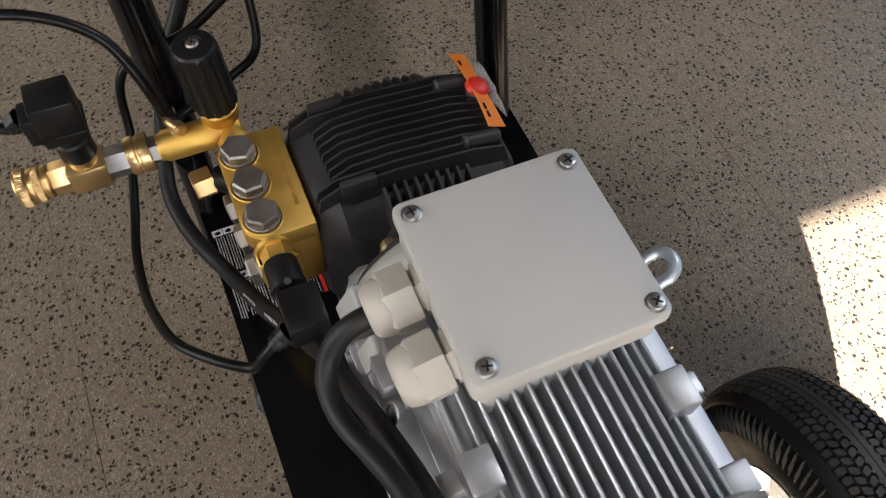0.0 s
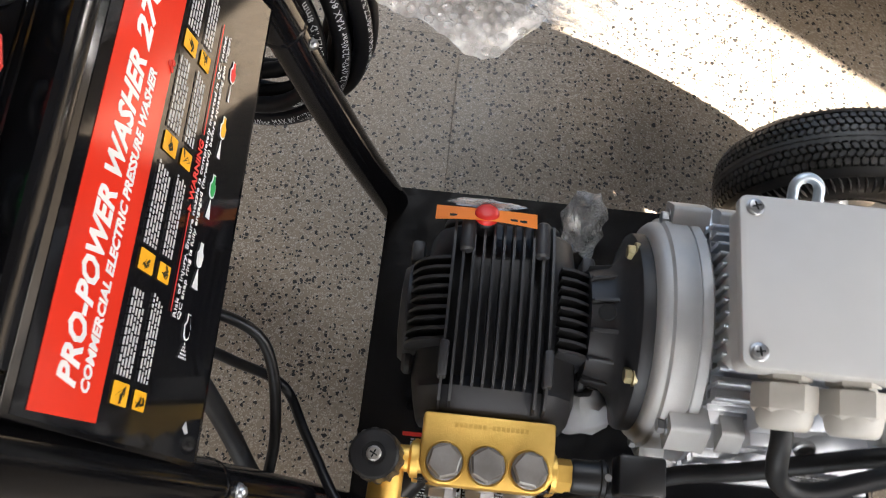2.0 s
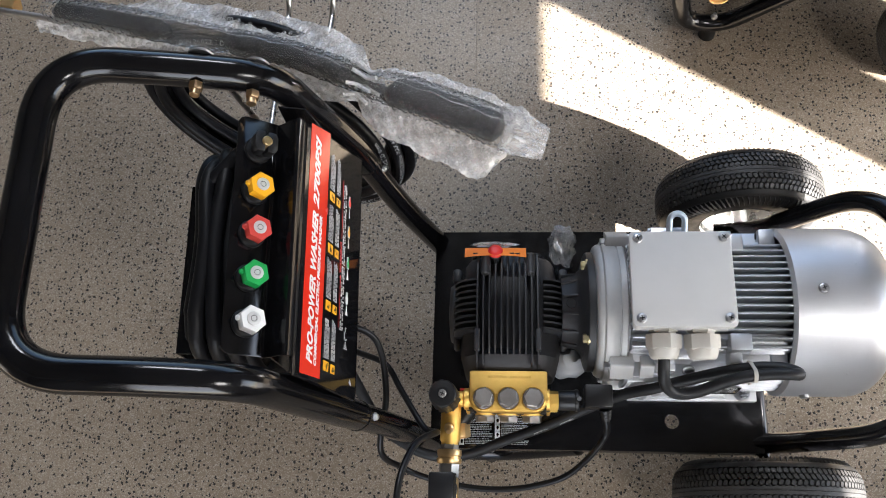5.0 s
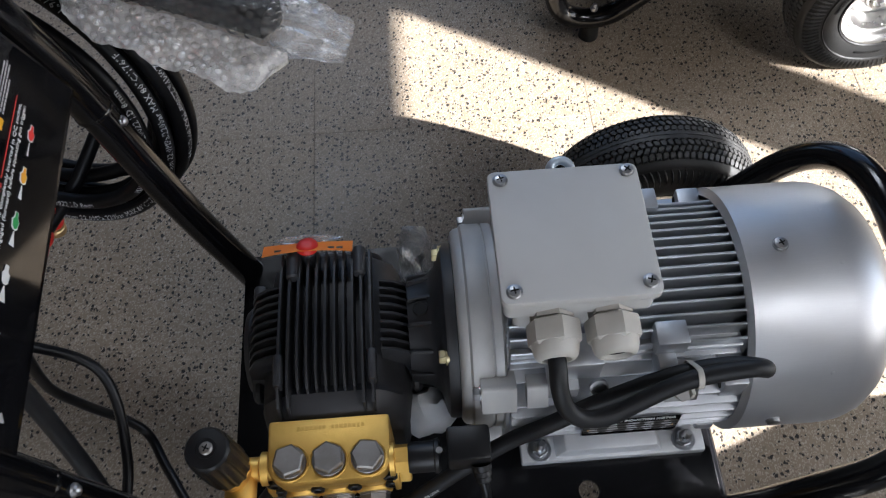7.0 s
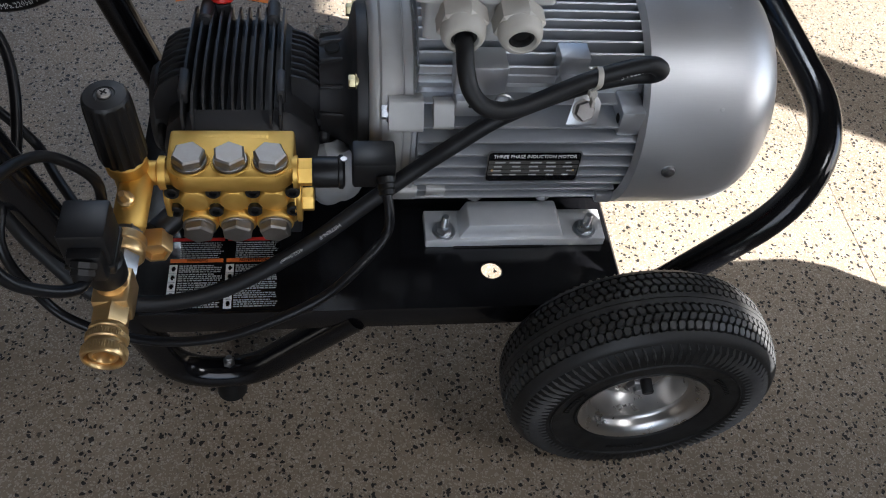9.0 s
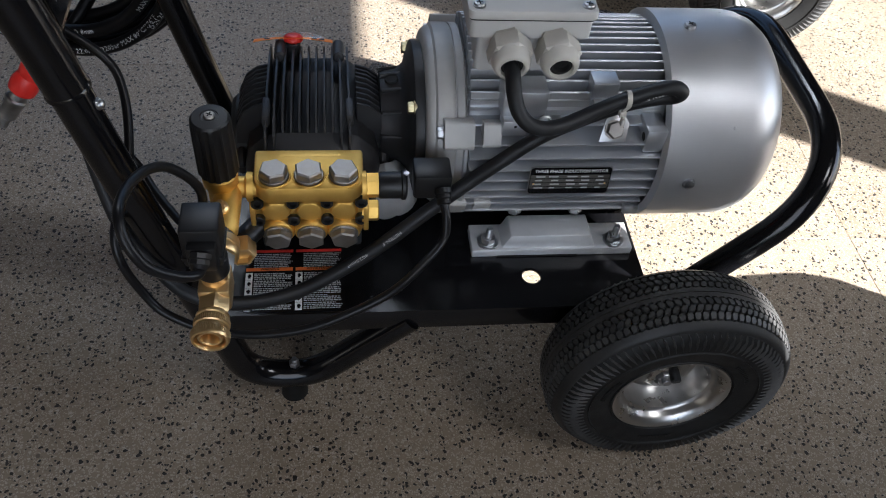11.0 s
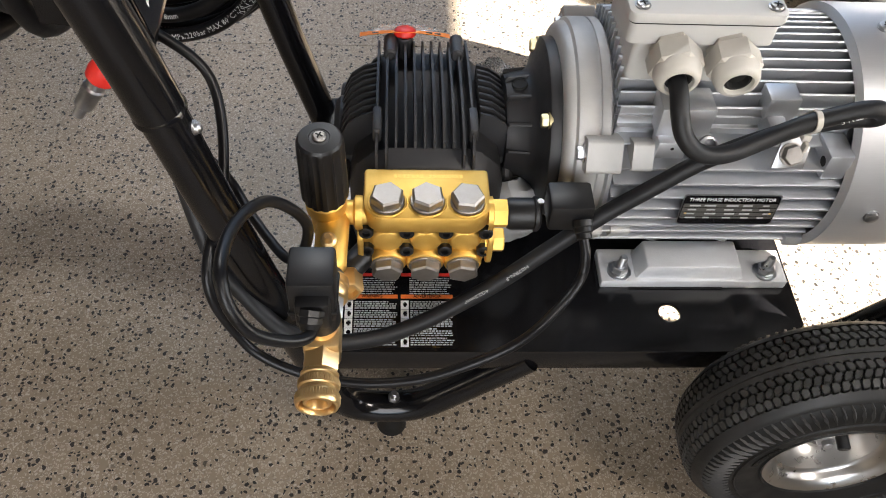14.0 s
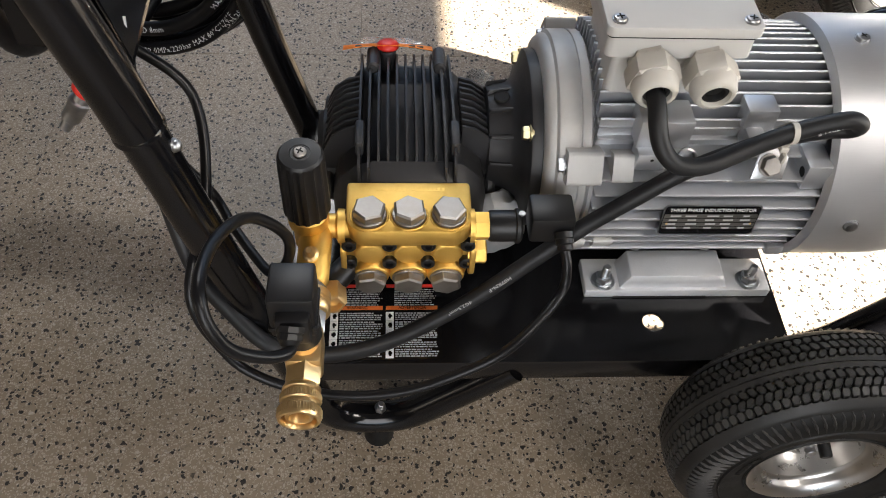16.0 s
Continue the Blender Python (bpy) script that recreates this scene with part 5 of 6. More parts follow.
def control_panel(w):
    t = 0.0016
    # the face with rolled edges
    slant = 0.034  # the far edge follows the handle's tube
    bm = prism([(PY0 - 0.002, -PLEN), (PY1 - 0.017 + slant, -PLEN - 0.002), (PY1 - 0.017, 0), (PY0, 0)], PTOP - PN * t, PU, PV, t, None, 0.0006)
    panel = part("control_panel", bm, M_BLACK, w, "folded black sheet panel with printed label and nozzle ledge")
    # rounded top fold, dark slope, and the ledge that holds the nozzles
    prof = [(-0.5965, 0.6690), (-0.5972, 0.6745), (-0.5995, 0.6785), (-0.6025, 0.6795), (-0.6060, 0.6780), (-0.6245, 0.6650), (-0.6270, 0.6640), (-0.6295, 0.6650)]
    bm = bmesh.new()
    for y0, y1 in ((0.011, 0.263),):
        lo = [bm.verts.new((x, y0, z)) for x, z in prof]
        hi = [bm.verts.new((x, y1, z)) for x, z in prof]
        lo2 = [bm.verts.new((x - 0.0004, y0, z - t)) for x, z in prof]
        hi2 = [bm.verts.new((x - 0.0004, y1, z - t)) for x, z in prof]
        for k in range(len(prof) - 1):
            bm.faces.new((lo[k], lo[k + 1], hi[k + 1], hi[k])).smooth = True
            bm.faces.new((lo2[k], hi2[k], hi2[k + 1], lo2[k + 1])).smooth = True
            bm.faces.new((lo[k], lo2[k], lo2[k + 1], lo[k + 1]))
            bm.faces.new((hi[k], hi[k + 1], hi2[k + 1], hi2[k]))
    part("top_fold", askew(bm), M_BLACK, panel)
    lu, lv = LU, LV
    base = Vector((-0.6285 - SKEW * 0.137, 0.137, 0.6648))
    out = [(0.126, 0.0), (0.126, 0.0)] + arc(0.126 - 0.009, 0.042 - 0.009, 0.009, 0, 90, 6) + arc(-0.126 + 0.009, 0.042 - 0.009, 0.009, 90, 180, 6) + [(-0.126, 0.0)]
    part("nozzle_ledge", prism(out[1:], base, lu, lv, t, None, 0.0004), M_BLACK, panel, "glossy black ledge with five holes")
    # lower lips and inner side plates
    for y in (PY0 + 0.001, PY1 - 0.001):
        bm = prism([(0, 0), (-0.028, 0.006), (-0.030, -0.145), (0.030, -0.152)], Vector((-0.5975, y - t / 2, 0.668)), (1, 0, 0), (0, 0, 1), -t, None)
        part("side_plate", askew(bm), M_BLACK, panel)
    bm = rod((-0.600, 0.066, 0.522), (-0.600, 0.066, 0.505), 0.0110, 24, None, 0.002)
    part("panel_gland", bm, M_GLAND, panel, "pale grey cable gland under the panel")
    # the printed label
    part("panel_label", prism([(PY0 + 0.001, -PLEN + 0.004), (PY1 - 0.021 + slant, -PLEN + 0.002), (PY1 - 0.020, -0.006), (PY0 + 0.002, -0.006)], PTOP + PN * 0.0002, PU, PV, 0.00025), M_LABEL, panel)
    part("red_band", prism([(0.001, -0.0620), (0.2820, -0.0645), (0.2705, -0.0152), (-0.001, -0.0143)], PTOP + PN * 0.0006, PU, PV, 0.00025), M_REDLABEL, panel)
    for words, y0, y1 in (("PRO-POWER", 0.012, 0.1033), ("WASHER", 0.1085, 0.1737), ("2700PSI", 0.1785, 0.2610)):
        text_at("title_lettering", words, 0.0185, on_panel((y0 + y1) / 2, 0.0350, 0.0010), PU, PV, M_WHITE, panel, y1 - y0, 0.25, 0.0006)
    text_at("subtitle_lettering", "COMMERCIAL ELECTRIC PRESSURE WASHER", 0.0086, on_panel(0.0930, 0.0485, 0.0010), PU, PV, M_WHITE, panel, 0.163, 0.20, 0.0003)
    for k, y in enumerate((0.0115, 0.0770, 0.1415, 0.2030)):
        for c, (d, size) in enumerate(((0.0757, 0.0135), (0.0933, 0.0110))):
            yy = y + 0.0004 * c
            text_block(panel, yy + 0.0135, yy + 0.0585, d - 0.0058 + c * 0.0012, 5 - c, 0.0027, 31 * k + c)
            flat_on(panel, "warning_pictogram", yy, yy + 0.0108 - 0.0012 * c, d - size / 2, d + size / 2, M_YELLOW, 0.0010, 0.0006)
            rnd = random.Random(k * 7 + c)
            bm = bmesh.new()
            for j in range(5):
                a, b = rnd.uniform(-0.0024, 0.0024), rnd.uniform(-0.0032, 0.0032)
                prism([(q * rnd.uniform(0.6, 1.2), r * rnd.uniform(0.6, 1.2)) for q, r in rounded(0.0042, 0.0015, 0.0005, 2)], on_panel(yy + 0.0050 + a, d + b, 0.00135 + 0.00004 * j), (PU + PV * rnd.uniform(-2, 2)).normalized(), (PV - PU * rnd.uniform(-2, 2)).normalized(), 0.0002, bm)
            part("pictogram_mark", bm, M_PLASTIC, panel)
    flat_on(panel, "red_rule", 0.066, 0.1215, 0.1062, 0.1070, M_REDPRINT, 0.0010)
    flat_on(panel, "red_rule", 0.1690, 0.2420, 0.1062, 0.1070, M_REDPRINT, 0.0010)
    part("warning_triangle", prism([(0, -0.0022), (0, 0.0022), (0.0040, 0)], on_panel(0.1225, 0.1062, 0.0010), PU, PV, 0.0002), M_REDPRINT, panel)
    text_at("warning_lettering", "WARNING", 0.0068, on_panel(0.1470, 0.1062, 0.0010), PU, PV, M_REDPRINT, panel, 0.037, 0.0, 0.0002)
    text_at("risk_lettering", "Risk of injury. Ensure nozzle is completely inserted in QC socket,", 0.0046, on_panel(0.1510, 0.1112, 0.0010), PU, PV, M_WHITE, panel, 0.174)
    text_at("risk_lettering", "QC snap ring is fully engaged (forward) before squeezing gun trigger.", 0.0046, on_panel(0.1520, 0.1158, 0.0010), PU, PV, M_WHITE, panel, 0.176)
    for y, m, cone in ((0.055, M_LABEL, "drops"), (0.0965, M_WHITE, 0.0034), (0.1385, M_GREEN, 0.0026), (0.1765, M_YELLOW, 0.0018), (0.2140, M_RED, 0.0008)):
        spray_icon(panel, y, 0.1268, m, cone)
    for y, d in ((0.186, 0.060), (0.188, 0.0635), (0.184, 0.063)):
        part("red_smudge", prism([(0.0022, 0), (0.0008, 0.0016), (-0.0016, 0.0009), (-0.0014, -0.0014), (0.0007, -0.0012)], on_panel(y, d, 0.0013), PU, PV, 0.0002), M_REDPRINT, panel)
    # pale mark at the lower near corner
    part("corner_scuff", prism([(0.005, 0.002), (0.001, 0.005), (-0.002, 0.001), (-0.001, -0.002)], on_panel(0.010, 0.146, 0.0006), PU, PV, 0.0002), M_PALEPRINT, panel)
    # bracket behind, over which the power cord hangs
    bm = box((-0.722, 0.018, 0.6440), (-0.628, 0.200, 0.6470), 0.001)
    box((-0.722, 0.018, 0.600), (-0.7195, 0.200, 0.6460), 0.001, 2, bm)
    box((-0.631, 0.018, 0.560), (-0.6285, 0.240, 0.6690), 0.001, 2, bm)
    part("cord_bracket", askew(bm), M_BLACK, w, "black sheet bracket that carries the cord")
    return panel


panel = control_panel(washer)


def plate_label(w):
    """The bilingual warning sheet stuck on the base plate beside the pump."""
    x0, x1, y0, y1, z = -0.4660, -0.3580, -0.0165, 0.098, 0.1703
    part("warning_sheet", prism([(x0, y0), (x1, y0), (x1, y1), (x0, y1)], (0, 0, z), (1, 0, 0), (0, 1, 0), 0.0003), M_LABEL, plate_of(w), "black warning sheet with white print and orange bars")
    rnd = random.Random(12)

    def flat(name, a, b, c, d, mat, up=0.0006):
        return part(name, prism([(a, c), (b, c), (b, d), (a, d)], (0, 0, z + up), (1, 0, 0), (0, 1, 0), 0.0002), mat, plate_of(w))

    for c, (a, b) in enumerate(((x0 + 0.002, x0 + 0.0515), (x0 + 0.0555, x1 - 0.003))):
        flat("orange_bar", a - 0.001, b, 0.0395, 0.0440, M_ORPRINT)
        text_at("bar_lettering", ("WARNING", "ADVERTENCIA")[c], 0.0050, ((a + b) / 2, 0.04175, z + 0.0011), (1, 0, 0), (0, 1, 0), M_LABEL, plate_of(w), (0.020, 0.027)[c])
        flat("red_bar", a - 0.001, b, 0.0660, 0.0700, M_REDPRINT)
        for k in range(5):
            top = 0.0370 - k * 0.0105
            if not (c == 0 and k > 5):
                flat("pictogram_tile", a - 0.001, a + 0.0066, top - 0.0101, top, M_WHITE)
                flat("pictogram_mark", a + 0.0008 + rnd.uniform(0, 0.001), a + 0.0052, top - 0.0060, top - 0.0035, M_LABEL, 0.0010)
                flat("pictogram_mark", a + 0.0020, a + 0.0038 + rnd.uniform(0, 0.001), top - 0.0078, top - 0.0022, M_LABEL, 0.0010)
        bm = bmesh.new()
        y = 0.0362
        k = 0
        while y > y0 + 0.002:
            x = a + 0.0082
            end = b - rnd.uniform(0, 0.002 if k % 4 else 0.016)
            while x < end:
                ww = min(rnd.uniform(0.0012, 0.0045), end - x)
                if ww > 0.0006:
                    prism([(x, y - 0.0013), (x + ww, y - 0.0013), (x + ww, y), (x, y)], (0, 0, z + 0.0006), (1, 0, 0), (0, 1, 0), 0.0002, bm)
                x += ww + 0.0008
            k += 1
            y -= 0.0024 if k % 4 else 0.0031
        y = 0.0640
        for j in range(8):
            x = a + 0.0075
            end = b - rnd.uniform(0, 0.006)
            while x < end:
                ww = min(rnd.uniform(0.0012, 0.0045), end - x)
                if ww > 0.0006:
                    prism([(x, y - 0.0011), (x + ww, y - 0.0011), (x + ww, y), (x, y)], (0, 0, z + 0.0006), (1, 0, 0), (0, 1, 0), 0.0002, bm)
                x += ww + 0.0008
            y -= 0.0026
        part("printed_line", bm, M_PALEPRINT, plate_of(w))["kind"] = "stuff"


def plate_of(w):
    return plate


plate_label(washer)


# ---- cables that belong to the washer ----
def cable(owner, name, pts, r, mat, label="", steps=8):
    return part(name, sweep(glide(pts, steps), r, 14), mat, owner, label)


heavy = cable(washer, "motor_cable", [(-0.2012, 0.080, 0.4235), (-0.2010, 0.060, 0.4205), (-0.2005, 0.046, 0.4110), (-0.196, 0.036, 0.3980), (-0.186, 0.030, 0.3880), (-0.172, 0.029, 0.3835), (-0.155, 0.032, 0.3835), (-0.135, 0.039, 0.3870),
                                  (-0.112, 0.046, 0.3935), (-0.090, 0.050, 0.4010), (-0.065, 0.050, 0.4110), (-0.048, 0.049, 0.4160), (-0.038, 0.050, 0.4100), (-0.040, 0.056, 0.4000), (-0.055, 0.061, 0.3940), (-0.085, 0.063, 0.3840), (-0.122, 0.059, 0.3710),
                                  (-0.165, 0.051, 0.3540), (-0.200, 0.0450, 0.3290), (-0.2350, 0.0420, 0.2980), (-0.2750, 0.0298, 0.2700), (-0.3334, 0.0085, 0.2330), (-0.3968, -0.0120, 0.2050), (-0.4400, -0.0300, 0.2080), (-0.4800, -0.0380, 0.2180), (-0.5136, -0.0336, 0.2312), (-0.5400, -0.0220, 0.2620), (-0.5646, -0.0055, 0.2989), (-0.5850, 0.0320, 0.3600), (-0.5930, 0.0520, 0.4200), (-0.5980, 0.0650, 0.4756), (-0.6000, 0.0660, 0.5200)], 0.0074, M_LEAD, "thick black rubber motor cable")
for words, at, u, v, size in (("H07RN-F", (-0.0620, 0.0432, 0.4120), (0.91, 0.0, 0.40), (-0.33, 0.30, 0.75), 0.0062), ("H07RN-F", (-0.3100, 0.0105, 0.2530), (0.82, 0.28, 0.50), (-0.42, 0.10, 0.75), 0.0060), ("4G2,5mm\u00b2", (-0.3450, -0.0010, 0.2330), (0.84, 0.28, 0.42), (-0.38, 0.10, 0.77), 0.0056)):
    u = Vector(u).normalized()
    v = (Vector(v) - u * Vector(v).dot(u)).normalized()
    text_at("cable_print", words, size, at, -u, -v, M_PALEPRINT, heavy)
_pts = []
for _k in range(24):
    _a = math.tau * _k / 24
    _dir = Vector((0, math.cos(_a), math.sin(_a)))
    _near = Vector((-0.0890, 0.0500, 0.4012)) if _dir.dot(Vector((0, -0.6, 0.8))) > 0 else Vector((-0.0890, 0.0628, 0.3838))
    _pts.append(_near + _dir * 0.0080)
bm = bmesh.new()
_rows = [[bm.verts.new(q + (q - Vector((-0.089, 0.0564, 0.3925))).normalized() * t + Vector((x, 0, 0))) for x, t in ((-0.0023, 0.0), (0.0023, 0.0), (0.0023, 0.0013), (-0.0023, 0.0013))] for q in _pts]
for _r0, _r1 in zip(_rows, _rows[1:] + _rows[:1]):
    for _k in range(4):
        bm.faces.new((_r0[_k], _r0[(_k + 1) % 4], _r1[(_k + 1) % 4], _r1[_k]))
box((-0.0925, 0.0480, 0.3800), (-0.0855, 0.0545, 0.3860), 0.001, 2, bm)
box((-0.0905, 0.0430, 0.3730), (-0.0875, 0.0500, 0.3815), 0.0005, 1, bm)
part("cable_tie", bm, M_GLAND, heavy, "white nylon cable tie")
cable(washer, "sensor_cable", [(-0.2610, 0.0070, 0.3060), (-0.2590, -0.0030, 0.2960), (-0.2614, -0.0140, 0.2800), (-0.2820, -0.0400, 0.2740), (-0.3142, -0.0650, 0.2620), (-0.3560, -0.0770, 0.2450), (-0.3963, -0.0815, 0.2292), (-0.4400, -0.0800, 0.2200), (-0.4787, -0.0732, 0.2177), (-0.5150, -0.0650, 0.2260), (-0.5422, -0.0546, 0.2480), (-0.5620, -0.0390, 0.3100), (-0.5524, 0.0323, 0.3486), (-0.5627, 0.0924, 0.3985), (-0.6075, 0.1023, 0.4421), (-0.6300, 0.0900, 0.4851), (-0.6300, 0.0900, 0.5300)], 0.0043, M_THIN, "thin black sensor cable")
cable(washer, "switch_cable", [(-0.4712, -0.1200, 0.3700), (-0.4740, -0.1310, 0.3740), (-0.4860, -0.1400, 0.3840), (-0.5040, -0.1460, 0.4030), (-0.5150, -0.1410, 0.4230), (-0.5200, -0.1280, 0.4360), (-0.5215, -0.1080, 0.4350), (-0.5193, -0.0815, 0.4273), (-0.5120, -0.0560, 0.4160), (-0.5025, -0.0370, 0.4003), (-0.4890, -0.0250, 0.3750), (-0.4830, -0.0190, 0.3494), (-0.4900, -0.0140, 0.3150), (-0.5063, -0.0055, 0.2953), (-0.5400, 0.0450, 0.2880), (-0.5627, 0.0800, 0.2960), (-0.5950, 0.0860, 0.3500), (-0.6060, 0.0858, 0.3956), (-0.5950, 0.0863, 0.4667), (-0.5880, 0.0850, 0.5171)], 0.0043, M_THIN, "thin black pressure switch cable in a loop")


# ---- chromed wire hooks with their bolts on the handle ----
for x, z in ((-0.6950, 0.7215), (-0.6420, 0.7020)):
    bm = hexnut((x - 0.0110, 0.2800, z + 0.003), (0, -1, 0.05), 0.0074, 0.0080, None, 0.3)
    rod((x - 0.0110, 0.2720, z + 0.0035), (x - 0.0110, 0.2655, z + 0.0040), 0.0052, 14, bm)
    flat_smooth(bm)
    part("cap_nut", bm, M_COPPER, handle, "copper-coloured cap nut")
    bm = lathe((x - 0.0110, 0.3120, z + 0.002), (0, 1, 0), [(0.0, 0), (0.0135, 0), (0.0140, 0.002), (0.0100, 0.005), (0, 0.006)], 24)
    part("hook_washer", smooth_all(bm), M_ZINC, handle)
hook_line = [(-0.6930, 0.302, 0.712), (-0.6780, 0.305, 0.560), (-0.6760, 0.500, 0.535), (-0.6760, 0.535, 0.575), (-0.6180, 0.535, 0.575), (-0.6180, 0.500, 0.535), (-0.6280, 0.305, 0.560), (-0.6440, 0.302, 0.695)]
part("wire_hook", sweep(bend(hook_line, 0.018, 6), 0.0036, 12), M_CHROME, handle, "chromed bent wire hook")


# ---- things on and round the washer ----


def spray_nozzle(y, mat, label):
    o = Vector((-0.6285 - SKEW * y, y, 0.6648)) + LV * 0.0205 + LN * 0.0018
    n = thing("spray_nozzle", o, label, "spray nozzle", "nozzles on the ledge")
    bm = lathe(o, LN, [(0, 0), (0.0130, 0), (0.0142, 0.002), (0.0142, 0.004), (0.0125, 0.006), (0.0090, 0.0065), (0.0090, 0.016), (0, 0.016)], 28)
    part("grommet", smooth_all(bm), M_PLASTIC, n)
    bm = lathe(o, LN, [(0, 0.013), (0.0120, 0.013), (0.0138, 0.0145), (0.0138, 0.0235), (0.0130, 0.0250), (0.0068, 0.0250), (0.0066, 0.0244), (0, 0.0244)], 6, None, 0.25)
    part("hexagon_body", flat_smooth(bm), mat, n)
    part("arrow_nib", box(o + LN * 0.0150 + LV * 0.0105 - Vector((0.0018, 0.0022, 0)), o + LN * 0.0225 + LV * 0.0135 + Vector((0.0008, 0.0022, 0)), 0.0008), mat, n)
    bm = lathe(o, LN, [(0.0066, 0.0246), (0.0066, 0.0260), (0.0036, 0.0264), (0.0030, 0.0256), (0.0026, 0.0256), (0.0024, 0.0262), (0, 0.0262)], 24)
    part("steel_insert", smooth_all(bm), M_SILVER, n)
    part("orifice", lathe(o, LN, [(0.0030, 0.0259), (0.0025, 0.0259)], 20), M_DARK, n)
    return n


for _y, _m, _l in ((0.0415, M_WHITEPL, "white hexagonal spray nozzle in the panel ledge"), (0.0870, M_GREEN, "green hexagonal spray nozzle in the panel ledge"),
                   (0.1335, M_NOZRED, "red hexagonal spray nozzle in the panel ledge"), (0.1795, M_YELLOW, "yellow hexagonal spray nozzle in the panel ledge")):
    spray_nozzle(_y, _m, _l)


def soap_nozzle(y):
    o = Vector((-0.6285 - SKEW * y, y, 0.6648)) + LV * 0.0205 + LN * 0.0018
    n = thing("soap_nozzle", o, "black square soap nozzle with a brass insert", "spray nozzle", "nozzles on the ledge")
    bm = lathe(o, LN, [(0, 0), (0.0130, 0), (0.0142, 0.002), (0.0142, 0.004), (0.0125, 0.006), (0.0090, 0.0065), (0.0090, 0.016), (0, 0.016)], 28)
    part("grommet", smooth_all(bm), M_PLASTIC, n)
    for k in (-1, 1):
        bm = prism([(0.0015 * k, -0.011), (0.0095 * k, -0.011), (0.0120 * k, -0.006), (0.0120 * k, 0.006), (0.0095 * k, 0.011), (0.0015 * k, 0.011)], o + LN * 0.014, LV, LU, -0.014, None, 0.0008)
        part("cheek", bm, M_PLASTIC, n)
    bm = lathe(o, LN, [(0, 0.014), (0.0055, 0.014), (0.0052, 0.0300), (0.0042, 0.0310), (0, 0.0310)], 20)
    part("brass_insert", smooth_all(bm), M_BRASS2, n)
    return n


soap_nozzle(0.2255)


def power_cord():
    """The cord, wound in long loops over the bracket behind the panel."""
    c = thing("power_cord", (-0.67, 0.12, 0.45), "thick black power cord wound over the panel bracket", "cable")
    rnd = random.Random(5)
    k = 0
    for row, (z_up, n) in enumerate(((0.655, 4), (0.668, 3))):
        for j in range(n):
            x = -0.7060 + 0.0185 * j + 0.009 * row
            low = 0.452 + rnd.uniform(-0.012, 0.03) + 0.012 * row
            a, b = 0.028 + rnd.uniform(-0.008, 0.006), 0.225 + rnd.uniform(-0.008, 0.014)
            s = rnd.uniform(-0.006, 0.006)
            pts = [(x, a + 0.03, z_up), (x + s, (a + b) / 2, z_up + 0.003), (x, b - 0.03, z_up), (x + s, b + 0.002, z_up - 0.022), (x - s, b + 0.010, 0.56), (x + 0.004, b - 0.02, low + 0.025), (x + 0.006 + s, (a + b) / 2, low), (x, a + 0.022, low + 0.022), (x + s, a - 0.012, 0.56), (x, a - 0.002, z_up - 0.022)]
            line = glide(pts + [pts[0]], 6)[:-1]
            part("cord_turn", askew(sweep(line, 0.0082, 12, None, True)), M_CABLE, c)
            k += 1
    bm = sweep(glide([(-0.70, 0.190, 0.665), (-0.66, 0.232, 0.668), (-0.640, 0.262, 0.640), (-0.650, 0.270, 0.56)], 8), 0.0082, 12)
    part("cord_tail", askew(bm), M_CABLE, c)
    return c


power_cord()


